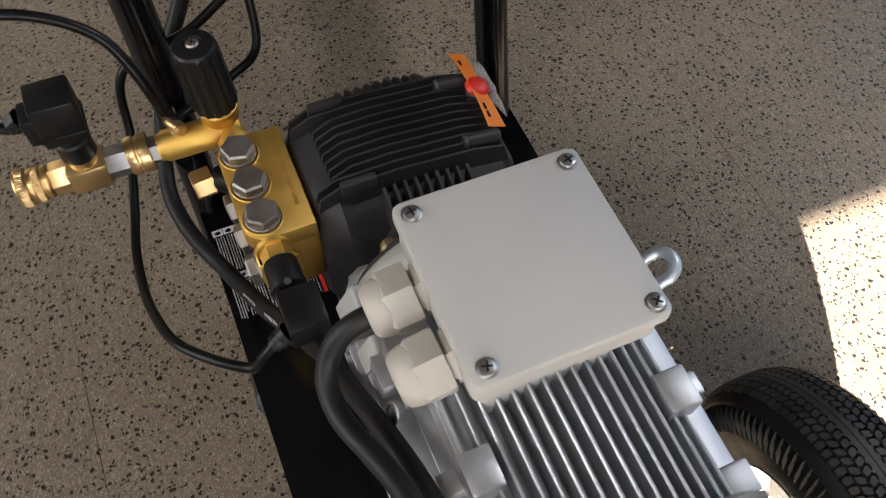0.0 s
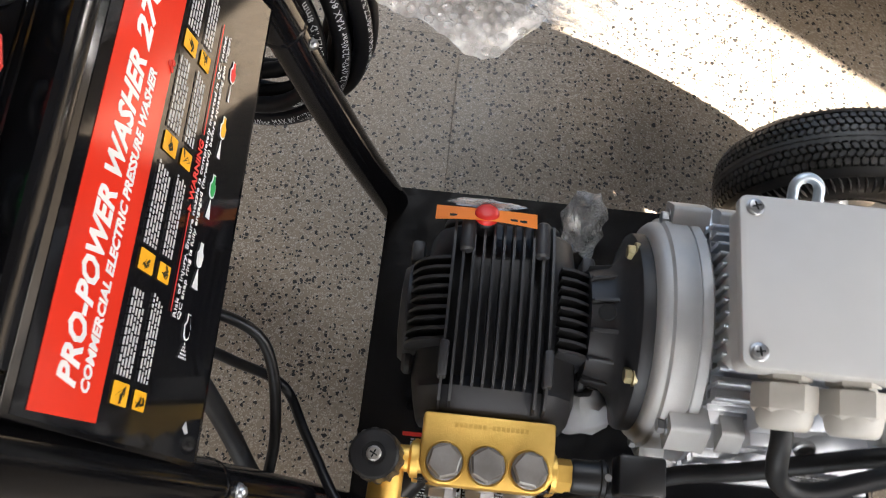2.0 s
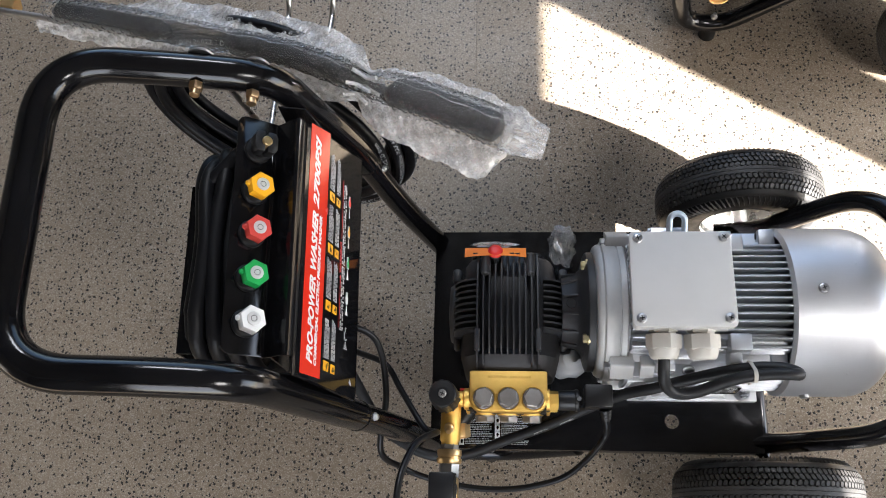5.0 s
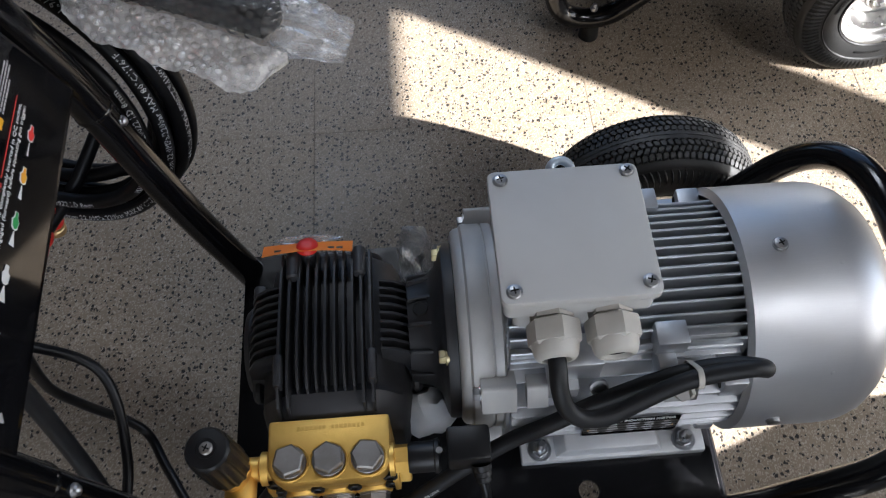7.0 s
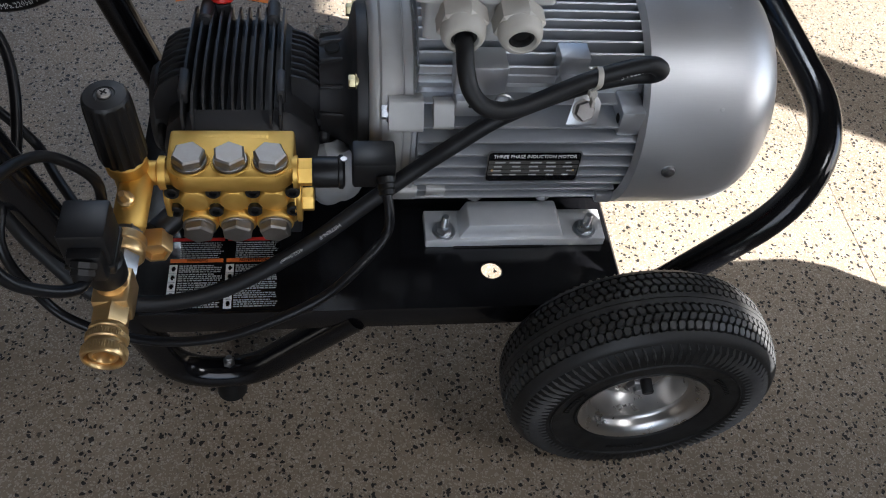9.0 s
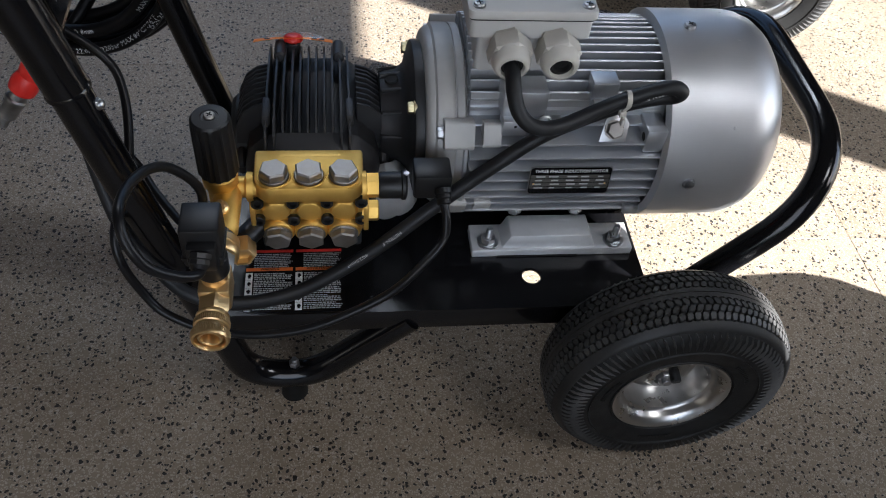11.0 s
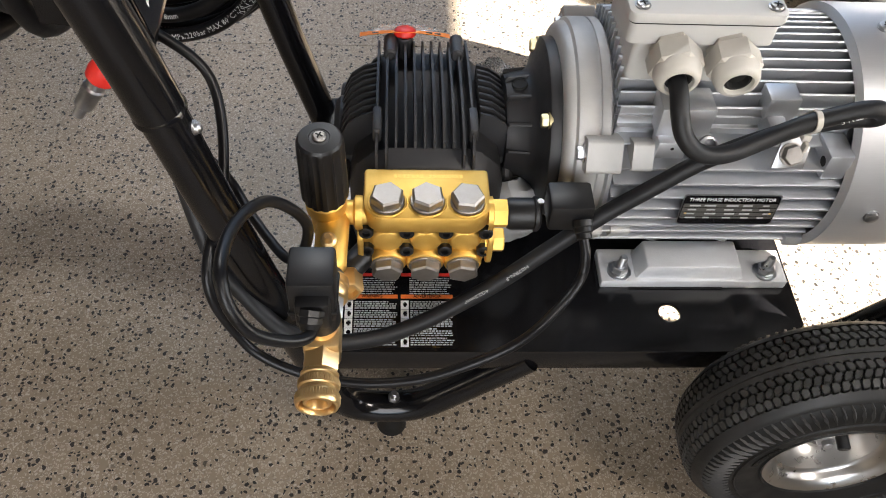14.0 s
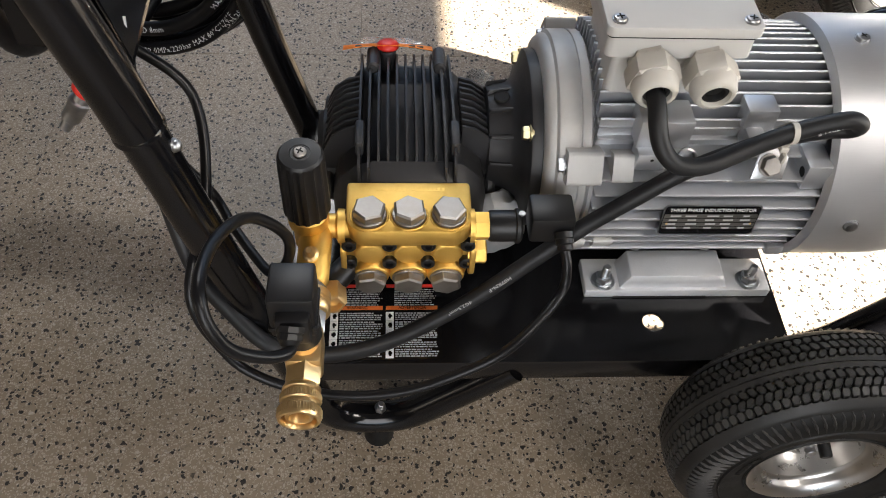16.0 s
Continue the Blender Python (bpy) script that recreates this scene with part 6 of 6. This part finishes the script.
def hose_coil():
    """The high-pressure hose, coiled and hung on the far side of the handle."""
    ctr = Vector((-0.7020, 0.418, 0.3830))
    n = Vector((0.30, 1, -0.14)).normalized()
    u = Vector((0, 0, 1)).cross(n).normalized()
    v = n.cross(u)
    h = thing("hose_coil", (ctr.x, ctr.y, 0.2), "coiled black rubber high-pressure hose with white print", "hose")
    rnd = random.Random(9)
    rings = [(0.182, 0.0), (0.171, 0.014), (0.173, -0.015), (0.160, 0.002), (0.158, 0.028), (0.150, -0.024), (0.146, 0.012), (0.184, 0.022)]
    for k, (R, off) in enumerate(rings):
        line = []
        p1, p2, e = rnd.uniform(0, 6), rnd.uniform(0, 6), rnd.uniform(0.003, 0.006)
        for j in range(64):
            a = math.tau * j / 64
            r = R + e * math.sin(2 * a + p1)
            wider = 1.32 if math.cos(a) > 0 else 1.0  # the loops sag out towards the handle
            line.append(ctr + (u * math.cos(a) * wider + v * math.sin(a) * 0.94) * r + n * (off + 0.006 * math.sin(a + p2)))
        turn = part("hose_turn", sweep(line, 0.0082, 14, None, True), M_HOSE, h)
        for ring, start, way, lift in ((0, 0.86, -1, 0.3), (2, 0.80, -1, 0.2), (5, 0.84, -1, 0.1), (0, 0.36, 1, 0.9), (1, 0.42, 1, 0.8), (7, 0.08, 1, 0.7), (2, 0.16, 1, 0.3), (5, 0.60, -1, 0.55), (2, 0.615, -1, 0.6)):
            if ring == k:
                lettering_round(turn, line, 0.0083, k, n, start, way, lift)
    # the ends: red grips with plated and brass couplings, hanging below
    a, d = Vector((-0.756, 0.346, 0.1860)), Vector((-0.50, -0.10, -0.68)).normalized()
    b0 = a - d * 0.075 + Vector((0.02, 0.03, 0))
    part("hose_end", sweep(glide([b0 + Vector((0.05, 0.05, 0.06)), b0, a], 8), 0.0080, 12), M_HOSE, h)
    bm = lathe(a, d, [(0, -0.040), (0.011, -0.040), (0.0150, -0.035), (0.0165, -0.028), (0.0155, -0.020), (0.0140, -0.015), (0.0165, -0.009), (0.0182, 0.0), (0.0172, 0.010), (0.0130, 0.014), (0, 0.014)], 28)
    part("red_grip", smooth_all(bm), M_RED, h, "red plastic strain grip")
    bm = lathe(a, d, [(0, 0.012), (0.0110, 0.012), (0.0110, 0.024), (0.0138, 0.026), (0.0138, 0.032), (0.0122, 0.034), (0.0122, 0.056), (0.0075, 0.060), (0.0075, 0.074), (0, 0.074)], 12)
    part("plated_coupling", flat_smooth(bm), M_ZINC, h, "zinc plated hexagon coupling")
    a2, d2 = Vector((-0.728, 0.372, 0.2080)), Vector((-0.15, 0.0, -0.95)).normalized()
    bm = lathe(a2, d2, [(0, -0.03), (0.012, -0.03), (0.0125, 0.004), (0, 0.004)], 24)
    part("red_grip", smooth_all(bm), M_RED, h)
    bm = lathe(a2, d2, [(0, 0.003), (0.0110, 0.003), (0.0115, 0.010), (0.0095, 0.012), (0.0115, 0.014), (0.0115, 0.022), (0, 0.022)], 20)
    part("brass_coupling", smooth_all(bm), M_BRASS2, h, "brass coupling at the second hose end")
    return h


def lettering_round(turn, line, r, k, n, begin, way, lift):
    """White print along a hose turn, bent to it."""
    words = "DIN 20022 I.D 8mm 22.0MPa/220bar MAX 80°C/176°F" if k % 2 == 0 else "MAX 80°C/176°F  DIN 20022 I.D 8mm"
    curve = bpy.data.curves.new("print", "FONT")
    curve.body, curve.size, curve.align_y, curve.resolution_u = words, 0.0090, "CENTER", 1
    ob = new("print", curve)
    bpy.context.view_layer.update()
    data = bpy.data.meshes.new_from_object(ob.evaluated_get(bpy.context.evaluated_depsgraph_get()))
    bpy.data.objects.remove(ob)
    bpy.data.curves.remove(curve)
    data.name = "hose_lettering"
    ctr = sum(line, Vector()) / len(line)
    root = turn.parent
    m = len(line)
    lens = (line[1] - line[0]).length
    start = begin * m
    for q in data.vertices:
        s = start + way * q.co.x / lens
        i = int(math.floor(s))
        f = s - i
        p = line[i % m].lerp(line[(i + 1) % m], f)
        t = (line[(i + 1) % m] - line[i % m]).normalized()
        out = (p - ctr).normalized()
        face = (-n * (1 - lift) + out * lift + Vector((0, 0, 0.35))).normalized()
        face = (face - t * face.dot(t)).normalized()
        side = face.cross(t * way)
        w = q.co.y / r
        q.co = p + (face * math.cos(w) + side * math.sin(w)) * (r + 0.0002) - root.location
    data.materials.append(M_PALEPRINT)
    o = new("hose_lettering", data)
    o.parent = turn


hose_coil()


def wrapped_gun():
    """A spray gun and lance inside bubble wrap, lying across the hose hook: a rounded dark core with a broad flat edge of wrap on each side."""
    axis = glide([(-1.060, 0.505, 0.556), (-0.985, 0.490, 0.555), (-0.884, 0.467, 0.556), (-0.757, 0.436, 0.558), (-0.657, 0.411, 0.559), (-0.566, 0.3715, 0.560), (-0.477, 0.337, 0.550), (-0.393, 0.304, 0.539), (-0.348, 0.291, 0.535)], 10)
    n = len(axis)
    g = thing("wrapped_spray_gun", (-0.66, 0.41, 0.54), "black spray gun wrapped in clear bubble wrap", "spray gun")
    rnd = random.Random(3)

    def frame_at(i):
        tan = (axis[min(n - 1, i + 1)] - axis[max(0, i - 1)]).normalized()
        wide = Vector((0, 1, 0))
        wide = (wide - tan * wide.dot(tan)).normalized()
        return wide, wide.cross(tan) if wide.cross(tan).z > 0 else tan.cross(wide)

    def core(i):
        """The middle of the wrapped gun, which bulges up out of the flat edges."""
        wide, up = frame_at(i)
        rise = float(np.interp(i, (0, 30, 47, 51, 56, 68, 80), (0.002, 0.006, 0.004, 0.0, 0.012, 0.016, 0.006)))
        return axis[i] + up * rise + wide * (rise * 0.25)

    def shell(first, last, half, tall, m, crease=0.0, ends=0.35):
        """A flattened rounded sleeve round a stretch of the axis; half is given along its length from 0 to 1."""
        bm, rings = bmesh.new(), []
        for i in range(first, last + 1):
            t = (i - first) / (last - first)
            wide, up = frame_at(i)
            close = min(1.0, ends + (1 - ends) * min(t, 1 - t) / 0.06)
            ring = []
            for k in range(m):
                w = math.tau * k / m
                x, y = math.cos(w), math.sin(w)
                f = 1 + crease * (math.sin(5 * w + 2.3 * i) + 0.7 * math.sin(9 * w - 1.7 * i))
                x, y = math.copysign(abs(x) ** 0.6, x), math.copysign(abs(y) ** 0.7, y)
                ring.append(bm.verts.new(core(i) + wide * (x * half(t) * f * close) + up * (y * tall * f * close)))
            rings.append(ring)
        for r0, r1 in zip(rings, rings[1:]):
            for k in range(m):
                bm.faces.new((r0[k], r0[(k + 1) % m], r1[(k + 1) % m], r1[k])).smooth = True
        bm.faces.new(rings[0][::-1])
        bm.faces.new(rings[-1])
        return bm, rings

    spans = ((10, 25, lambda t: 0.0115), (31, 48, lambda t: 0.0125 + 0.0015 * math.sin(7 * t)), (53, 69, lambda t: 0.0175 + 0.001 * t))
    for first, last, half in spans:
        bm, _ = shell(first, last, half, 0.0125, 24)
        part("gun_body", bm, M_CABLE, g, "black moulded spray gun body")
    part("lance", sweep([p + Vector((0, -0.012, 0.004)) for p in axis[0:22]], 0.0050, 12), M_STEEL, g, "plated steel lance tube")
    d = (axis[4] - axis[0]).normalized()
    part("lance_fitting", flat_smooth(lathe(axis[0], d, [(0, 0), (0.011, 0), (0.011, 0.022), (0, 0.022)], 6)), M_BRASS2, g)
    pitch, r0 = 0.0078, 0.0035

    def blister(bm, p, nm, high=1.0):
        r = r0 * rnd.uniform(0.92, 1.05)
        lathe(p, nm, [(r, -0.0004), (r * 0.97, 0.0014 * high), (r * 0.80, 0.0024 * high), (r * 0.45, 0.0027 * high), (0, 0.0027 * high)], 9, bm)

    # the sleeve over each half of the core
    for first, last, half in ((8, 50, lambda t: 0.0160 + 0.002 * math.sin(7 * t)), (50, 71, lambda t: 0.0200 + 0.004 * t)):
        bm, rings = shell(first, last, half, 0.0160, 40, 0.016, 0.45)
        grid = [[q.co.copy() for q in ring] for ring in rings]
        sleeve = part("bubble_wrap", bm, M_BUBBLE, g, "clear bubble wrap drawn tight over the gun")
        bm = bmesh.new()
        run, row = pitch, 0
        total = sum((b - a).length for a, b in zip(axis[first:last], axis[first + 1:last + 1]))
        while run < total - pitch * 0.6:
            i, left = first, run
            while left > (axis[i + 1] - axis[i]).length:
                left -= (axis[i + 1] - axis[i]).length
                i += 1
            f = left / (axis[i + 1] - axis[i]).length
            ring = [grid[i - first][k].lerp(grid[i - first + 1][k], f) for k in range(21)]
            gone, want = 0.0, (row % 2) * pitch / 2
            mid = core(i).lerp(core(i + 1), f)
            for a, b in zip(ring, ring[1:]):
                seg = (b - a).length
                while seg > 1e-6 and gone + seg > want:
                    p = a.lerp(b, (want - gone) / seg)
                    want += pitch
                    nm = (b - a).cross(axis[i + 1] - axis[i]).normalized()
                    if nm.dot(p - mid) < 0:
                        nm = -nm
                    if rnd.random() > 0.04:
                        blister(bm, p, nm)
                gone += seg
            run += pitch * 0.87
            row += 1
        part("bubble", smooth_all(bm), M_BLISTER, sleeve)["kind"] = "stuff"

    # the flat edges: double layers with a wavy rim, covered in bubbles
    edges = ((8, 50, 1, ((0, 0.020), (0.22, 0.026), (0.34, 0.054), (0.62, 0.062), (0.84, 0.058), (0.93, 0.050), (1, 0.020))), (8, 50, -1, ((0, 0.026), (0.4, 0.034), (0.75, 0.040), (0.92, 0.036), (1, 0.019))),
             (50, 74, 1, ((0, 0.018), (0.10, 0.040), (0.30, 0.053), (0.60, 0.056), (0.90, 0.052), (1, 0.046))), (50, 71, -1, ((0, 0.020), (0.08, 0.038), (0.20, 0.050), (0.45, 0.055), (0.86, 0.058), (0.90, 0.052), (0.97, 0.022), (1, 0.015))))
    for first, last, side, widths in edges:
        fine, m = 3, 9
        top, low, normals = [], [], []
        for q in range((last - first) * fine + 1):
            i = min(last - 1, first + q // fine)
            f = first + q / fine - i
            t = q / ((last - first) * fine)
            base = axis[i].lerp(axis[i + 1], f)
            wide, up = frame_at(i)
            reach = float(np.interp(t, [w[0] for w in widths], [w[1] for w in widths])) + 0.0005 * math.sin(q * 1.9) + 0.0009 * math.sin(q * 0.43)
            lane = []
            for k in range(m + 1):
                u = 0.017 + (reach - 0.017) * k / m
                lift = 0.006 - 0.012 * (k / m) + 0.0030 * math.sin(q * 0.33 + k * 0.7) * (k / m) + 0.0014 * math.sin(q * 0.9 - k)
                lane.append(base + wide * (side * u) + up * lift)
            top.append(lane)
            thick = [0.0022 if 0 < k < m else 0.0004 for k in range(m + 1)]
            low.append([p - up * (2 * w) for p, w in zip(lane, thick)])
            normals.append(up)
        bm = bmesh.new()
        vt = [[bm.verts.new(p) for p in lane] for lane in top]
        vl = [[bm.verts.new(p) for p in lane] for lane in low]
        for rows in (vt, vl):
            for a, b in zip(rows, rows[1:]):
                for k in range(m):
                    bm.faces.new((a[k], a[k + 1], b[k + 1], b[k])).smooth = True
        for a, b, c, e in zip(vt, vt[1:], vl, vl[1:]):
            bm.faces.new((a[m], b[m], e[m], c[m]))
        edge = part("wrap_edge", bm, M_FLAP, g, "folded flat edge of milky bubble wrap")
        bm = bmesh.new()
        run, row, q = 0.0, 0, 0
        while q < len(top) - 1:
            lane = top[q]
            span = (lane[m] - lane[0]).length
            at = (row % 2) * pitch / 2 + 0.005
            while at < span - 0.003:
                u = at / span * m
                k = min(m - 1, int(u))
                blister(bm, lane[k].lerp(lane[k + 1], u - k), normals[q], 0.7)
                at += pitch
            while q < len(top) - 1 and run < (row + 1) * pitch * 0.87:
                run += (top[q + 1][0] - top[q][0]).length
                q += 1
            row += 1
        part("bubble", smooth_all(bm), M_FLAPBUBBLE, edge)["kind"] = "stuff"
    # a drawn seam along the core, and the gathered twist at the neck
    for a, b, off in ((30, 49, 0.004), (52, 70, 0.006)):
        line = [axis[i] + frame_at(i)[0] * (off + 0.0012 * math.sin(i * 1.3)) + frame_at(i)[1] * (0.0185 + (core(i) - axis[i]).dot(frame_at(i)[1])) for i in range(a, b)]
        part("wrap_seam", sweep(line, 0.0005, 6), M_BAG, g)
    wide, up = frame_at(50)
    tan = wide.cross(up)
    for k in range(9):
        w = math.tau * k / 9
        c = axis[50] + wide * (0.020 * math.cos(w)) + up * (0.014 * math.sin(w))
        out = wide * math.cos(w) + up * math.sin(w)
        fold = sweep(glide([c + tan * 0.016 + out * 0.007, c + tan * 0.004, c - tan * 0.004 + wide * 0.002, c - tan * 0.016 + out * 0.007], 4), 0.0026, 6)
        part("wrap_fold", smooth_all(fold), M_FLAP, g)
    # the open end: a loose double lip of clear film past the core, creased along its length
    bm = bmesh.new()
    for layer in (0, 1):
        rows = []
        for q in range(13):
            i = 69 + q * (n - 1 - 69) / 12
            j = min(n - 2, int(i))
            base = axis[j].lerp(axis[j + 1], i - j)
            wide, up = frame_at(j)
            t = q / 12
            lo, hi = -0.016 + 0.006 * t, 0.046 - 0.012 * t * t
            row = []
            for k in range(17):
                u = k / 16
                fold = 0.0035 * math.sin(k * 1.7 + q * 0.25) + 0.002 * math.sin(k * 0.8 - q * 0.9)
                bulge = 0.012 * math.sin(math.pi * u) * (1 - 0.5 * t)
                row.append(bm.verts.new(base + wide * (lo + (hi - lo) * u) + up * ((bulge + fold) if layer == 0 else (-0.3 * bulge + 0.5 * fold - 0.003))))
            rows.append(row)
        for r0_, r1_ in zip(rows, rows[1:]):
            for k in range(16):
                bm.faces.new((r0_[k], r0_[k + 1], r1_[k + 1], r1_[k])).smooth = True
    part("wrap_lip", bm, M_LIP, g, "loose clear lip of the wrap")
    return g


wrapped_gun()


def clear_bag(pts, seed, base, label):
    """A crumpled scrap of clear bag."""
    g = thing("plastic_bag_scrap", base, label, "plastic bag")
    bm = bmesh.new()
    bmesh.ops.create_icosphere(bm, subdivisions=3, radius=1.0)
    lo = [min(p[i] for p in pts) for i in range(3)]
    hi = [max(p[i] for p in pts) for i in range(3)]
    for v in bm.verts:
        q = v.co.copy()
        f = 0.85 + (0.14 if "smooth" in label else 0.38) * noise.noise(q * 2.2 + Vector((seed, 0, 0))) + (0.03 if "smooth" in label else 0.18) * noise.noise(q * 5.5)
        v.co = Vector([(lo[i] + hi[i]) / 2 + q[i] * f * (hi[i] - lo[i]) / 2 for i in range(3)])
    part("film", smooth_all(bm) if "smooth" in label else bm, M_SHEET if "smooth" in label else M_BAG, g)
    return g


clear_bag([(-0.330, 0.250, 0.172), (-0.285, 0.318, 0.262)], 2.3, (-0.307, 0.284, 0.170), "crumpled clear plastic bag scrap on the plate")
clear_bag([(-0.342, 0.072, 0.190), (-0.272, 0.122, 0.280)], 6.1, (-0.303, 0.10, 0.170), "smooth white plastic sheet scrap wedged beside the pump")
clear_bag([(-0.446, 0.2420, 0.326), (-0.374, 0.2500, 0.338)], 4.7, (-0.41, 0.25, 0.34), "loose clear plastic film on the tag")

# ---- the second washer, farther into the room ----
_turn = radians(-1.5)
_m = Matrix.Translation((0.171, 0.957, 0.0)) @ Matrix.Rotation(_turn, 4, "Z")
second = copy_thing(washer, _m)
second["label"] = "second black-framed electric pressure washer standing in the sunlight"


# ---- the setting ----
XL = [-0.455 + 0.43 * k for k in range(-6, 9)]
YL = [0.219 + 0.418 * k for k in range(-6, 8)]
X0, X1, Y0, Y1, H = XL[0], 3.0, YL[0], 2.98, 3.2


def slab(name, lo, hi, material, owner=None, label="", category="", bevel=0.0):
    ob = new(name)
    bpy.data.objects.remove(ob)
    bm = box(lo, hi, bevel)
    data = bpy.data.meshes.new(name)
    bm.to_mesh(data)
    bm.free()
    data.materials.append(material)
    ob = new(name, data)
    if owner:
        ob.parent = owner
    return tagged(ob, label, category, "", "structure" if not owner else "")


floor = slab("floor", (X0, Y0, -0.12), (XL[-1], YL[-1], -0.0008), M_JOINT, None, "speckled grey terrazzo tile floor with thin joints", "floor")


def wall(name, lo, hi, label):
    return slab(name, lo, hi, M_WALL, None, label, "wall")


def wall_with_openings(name, axis, at, thick, span, holes, label):
    """A wall along x or y, standing at a place, cut into piers, sills and heads round its openings (start, end, sill, head)."""
    bm = bmesh.new()

    def piece(a, b, z0, z1):
        if b - a < 1e-4 or z1 - z0 < 1e-4:
            return
        lo, hi = (at, a, z0), (at + thick, b, z1)
        if axis == "x":
            lo, hi = (a, at, z0), (b, at + thick, z1)
        box(lo, hi, 0, 1, bm)

    edge = span[0]
    for a, b, sill, head in sorted(holes):
        piece(edge, a, 0, H)
        piece(a, b, 0, sill)
        piece(a, b, head, H)
        edge = b
    piece(edge, span[1], 0, H)
    data = bpy.data.meshes.new(name)
    bm.to_mesh(data)
    bm.free()
    data.materials.append(M_WALL)
    return tagged(new(name, data), label, "wall", "", "structure")


# The doorway side: a wide opening and a second one behind a broad post
SLOPE = 0.62
HEAD = 3.455 * 0.543 / 0.85
EAST = [(-2.10, 0.692 - SLOPE * X1, 0.0, HEAD), (0.895 - SLOPE * (X1 + 0.14), 0.50, 0.0, HEAD)]
wall_with_openings("wall_east", "y", X1, 0.14, (Y0, Y1), EAST, "pale plastered wall with two open doorways")
# north and south windows are added: one for floor glare, one for fill
wall_with_openings("wall_north", "x", Y1, 0.14, (X0, X1), [(-2.2, 1.8, 1.0, 2.5)], "unseen plastered wall with a wide window added for light")
wall_with_openings("wall_south", "x", Y0 - 0.14, 0.14, (X0, X1), [(-1.3, 0.2, 0.35, 2.25)], "unseen plastered wall with a wide window added for light")
wall("wall_west", (X0 - 0.14, Y0 - 0.14, 0), (X0, Y1 + 0.14, H), "plain pale plastered wall")
# unseen screen, added; its outline shapes the shade on floor and near wheel
_bm = prism([(-2.28, 0), (-0.155, 0), (-0.146, 0.26), (-0.150, 0.30), (-0.169, 0.334), (-0.212, 0.376), (-0.268, 0.416), (-0.396, 0.50), (-0.430, 0.575), (-0.500, 0.620), (-0.562, 0.642), (-0.568, 1.25), (-2.28, 1.25)], (0.80, 0, 0), (0, 1, 0), (0, 0, 1), 0.02)
_low = bpy.data.meshes.new("low_wall")
_bm.to_mesh(_low)
_bm.free()
_low.materials.append(M_WALL)
tagged(new("low_wall", _low), "unseen plastered screen with a low rounded end, added to shade floor and wheel", "wall", "", "structure")


def ceiling_with_wells(wells, thick):
    """An unseen ceiling slab, thick enough to stop the sun, cut into strips round wells added for the fill lamps (x0,
    x1, y0, y1).
    """
    bm = bmesh.new()
    lo_x, hi_x, lo_y, hi_y = X0 - 0.14, X1 + 0.14, Y0 - 0.14, Y1 + 0.14
    edge = lo_y
    for x0, x1, y0, y1 in sorted(wells, key=lambda w: w[2]):
        box((lo_x, edge, H), (hi_x, y0, H + thick), 0, 1, bm)
        box((lo_x, y0, H), (x0, y1, H + thick), 0, 1, bm)
        box((x1, y0, H), (hi_x, y1, H + thick), 0, 1, bm)
        edge = y1
    box((lo_x, edge, H), (hi_x, hi_y, H + thick), 0, 1, bm)
    data = bpy.data.meshes.new("ceiling")
    bm.to_mesh(data)
    bm.free()
    data.materials.append(M_CEIL)
    return tagged(new("ceiling", data), "plain unseen ceiling with two wells added for fill lamps", "ceiling", "", "structure")


# both wells are added to hold fill lamps; their depth blocks the sun
ceiling_with_wells([(-1.15, 0.15, 2.37, 2.87), (1.15, 2.05, -2.05, -1.15)], 0.7)
ground = slab("ground", (X1 + 0.14, -30, -0.14), (40, 30, -0.06), M_JOINT, None, "plain grey paving outside the doorway", "ground")

_tile = bpy.data.meshes.new("tile")
_bm = box((0.00035, 0.00035, -0.02), (0.43 - 0.00035, 0.418 - 0.00035, 0.0), 0.0003, 1)
_bm.to_mesh(_tile)
_bm.free()
_tile.materials.append(M_FLOOR)
for _i in range(len(XL) - 1):
    for _j in range(len(YL) - 1):
        _t = new("tile", _tile)
        _t.parent = floor
        _t.location = (XL[_i], YL[_j], 0.0)
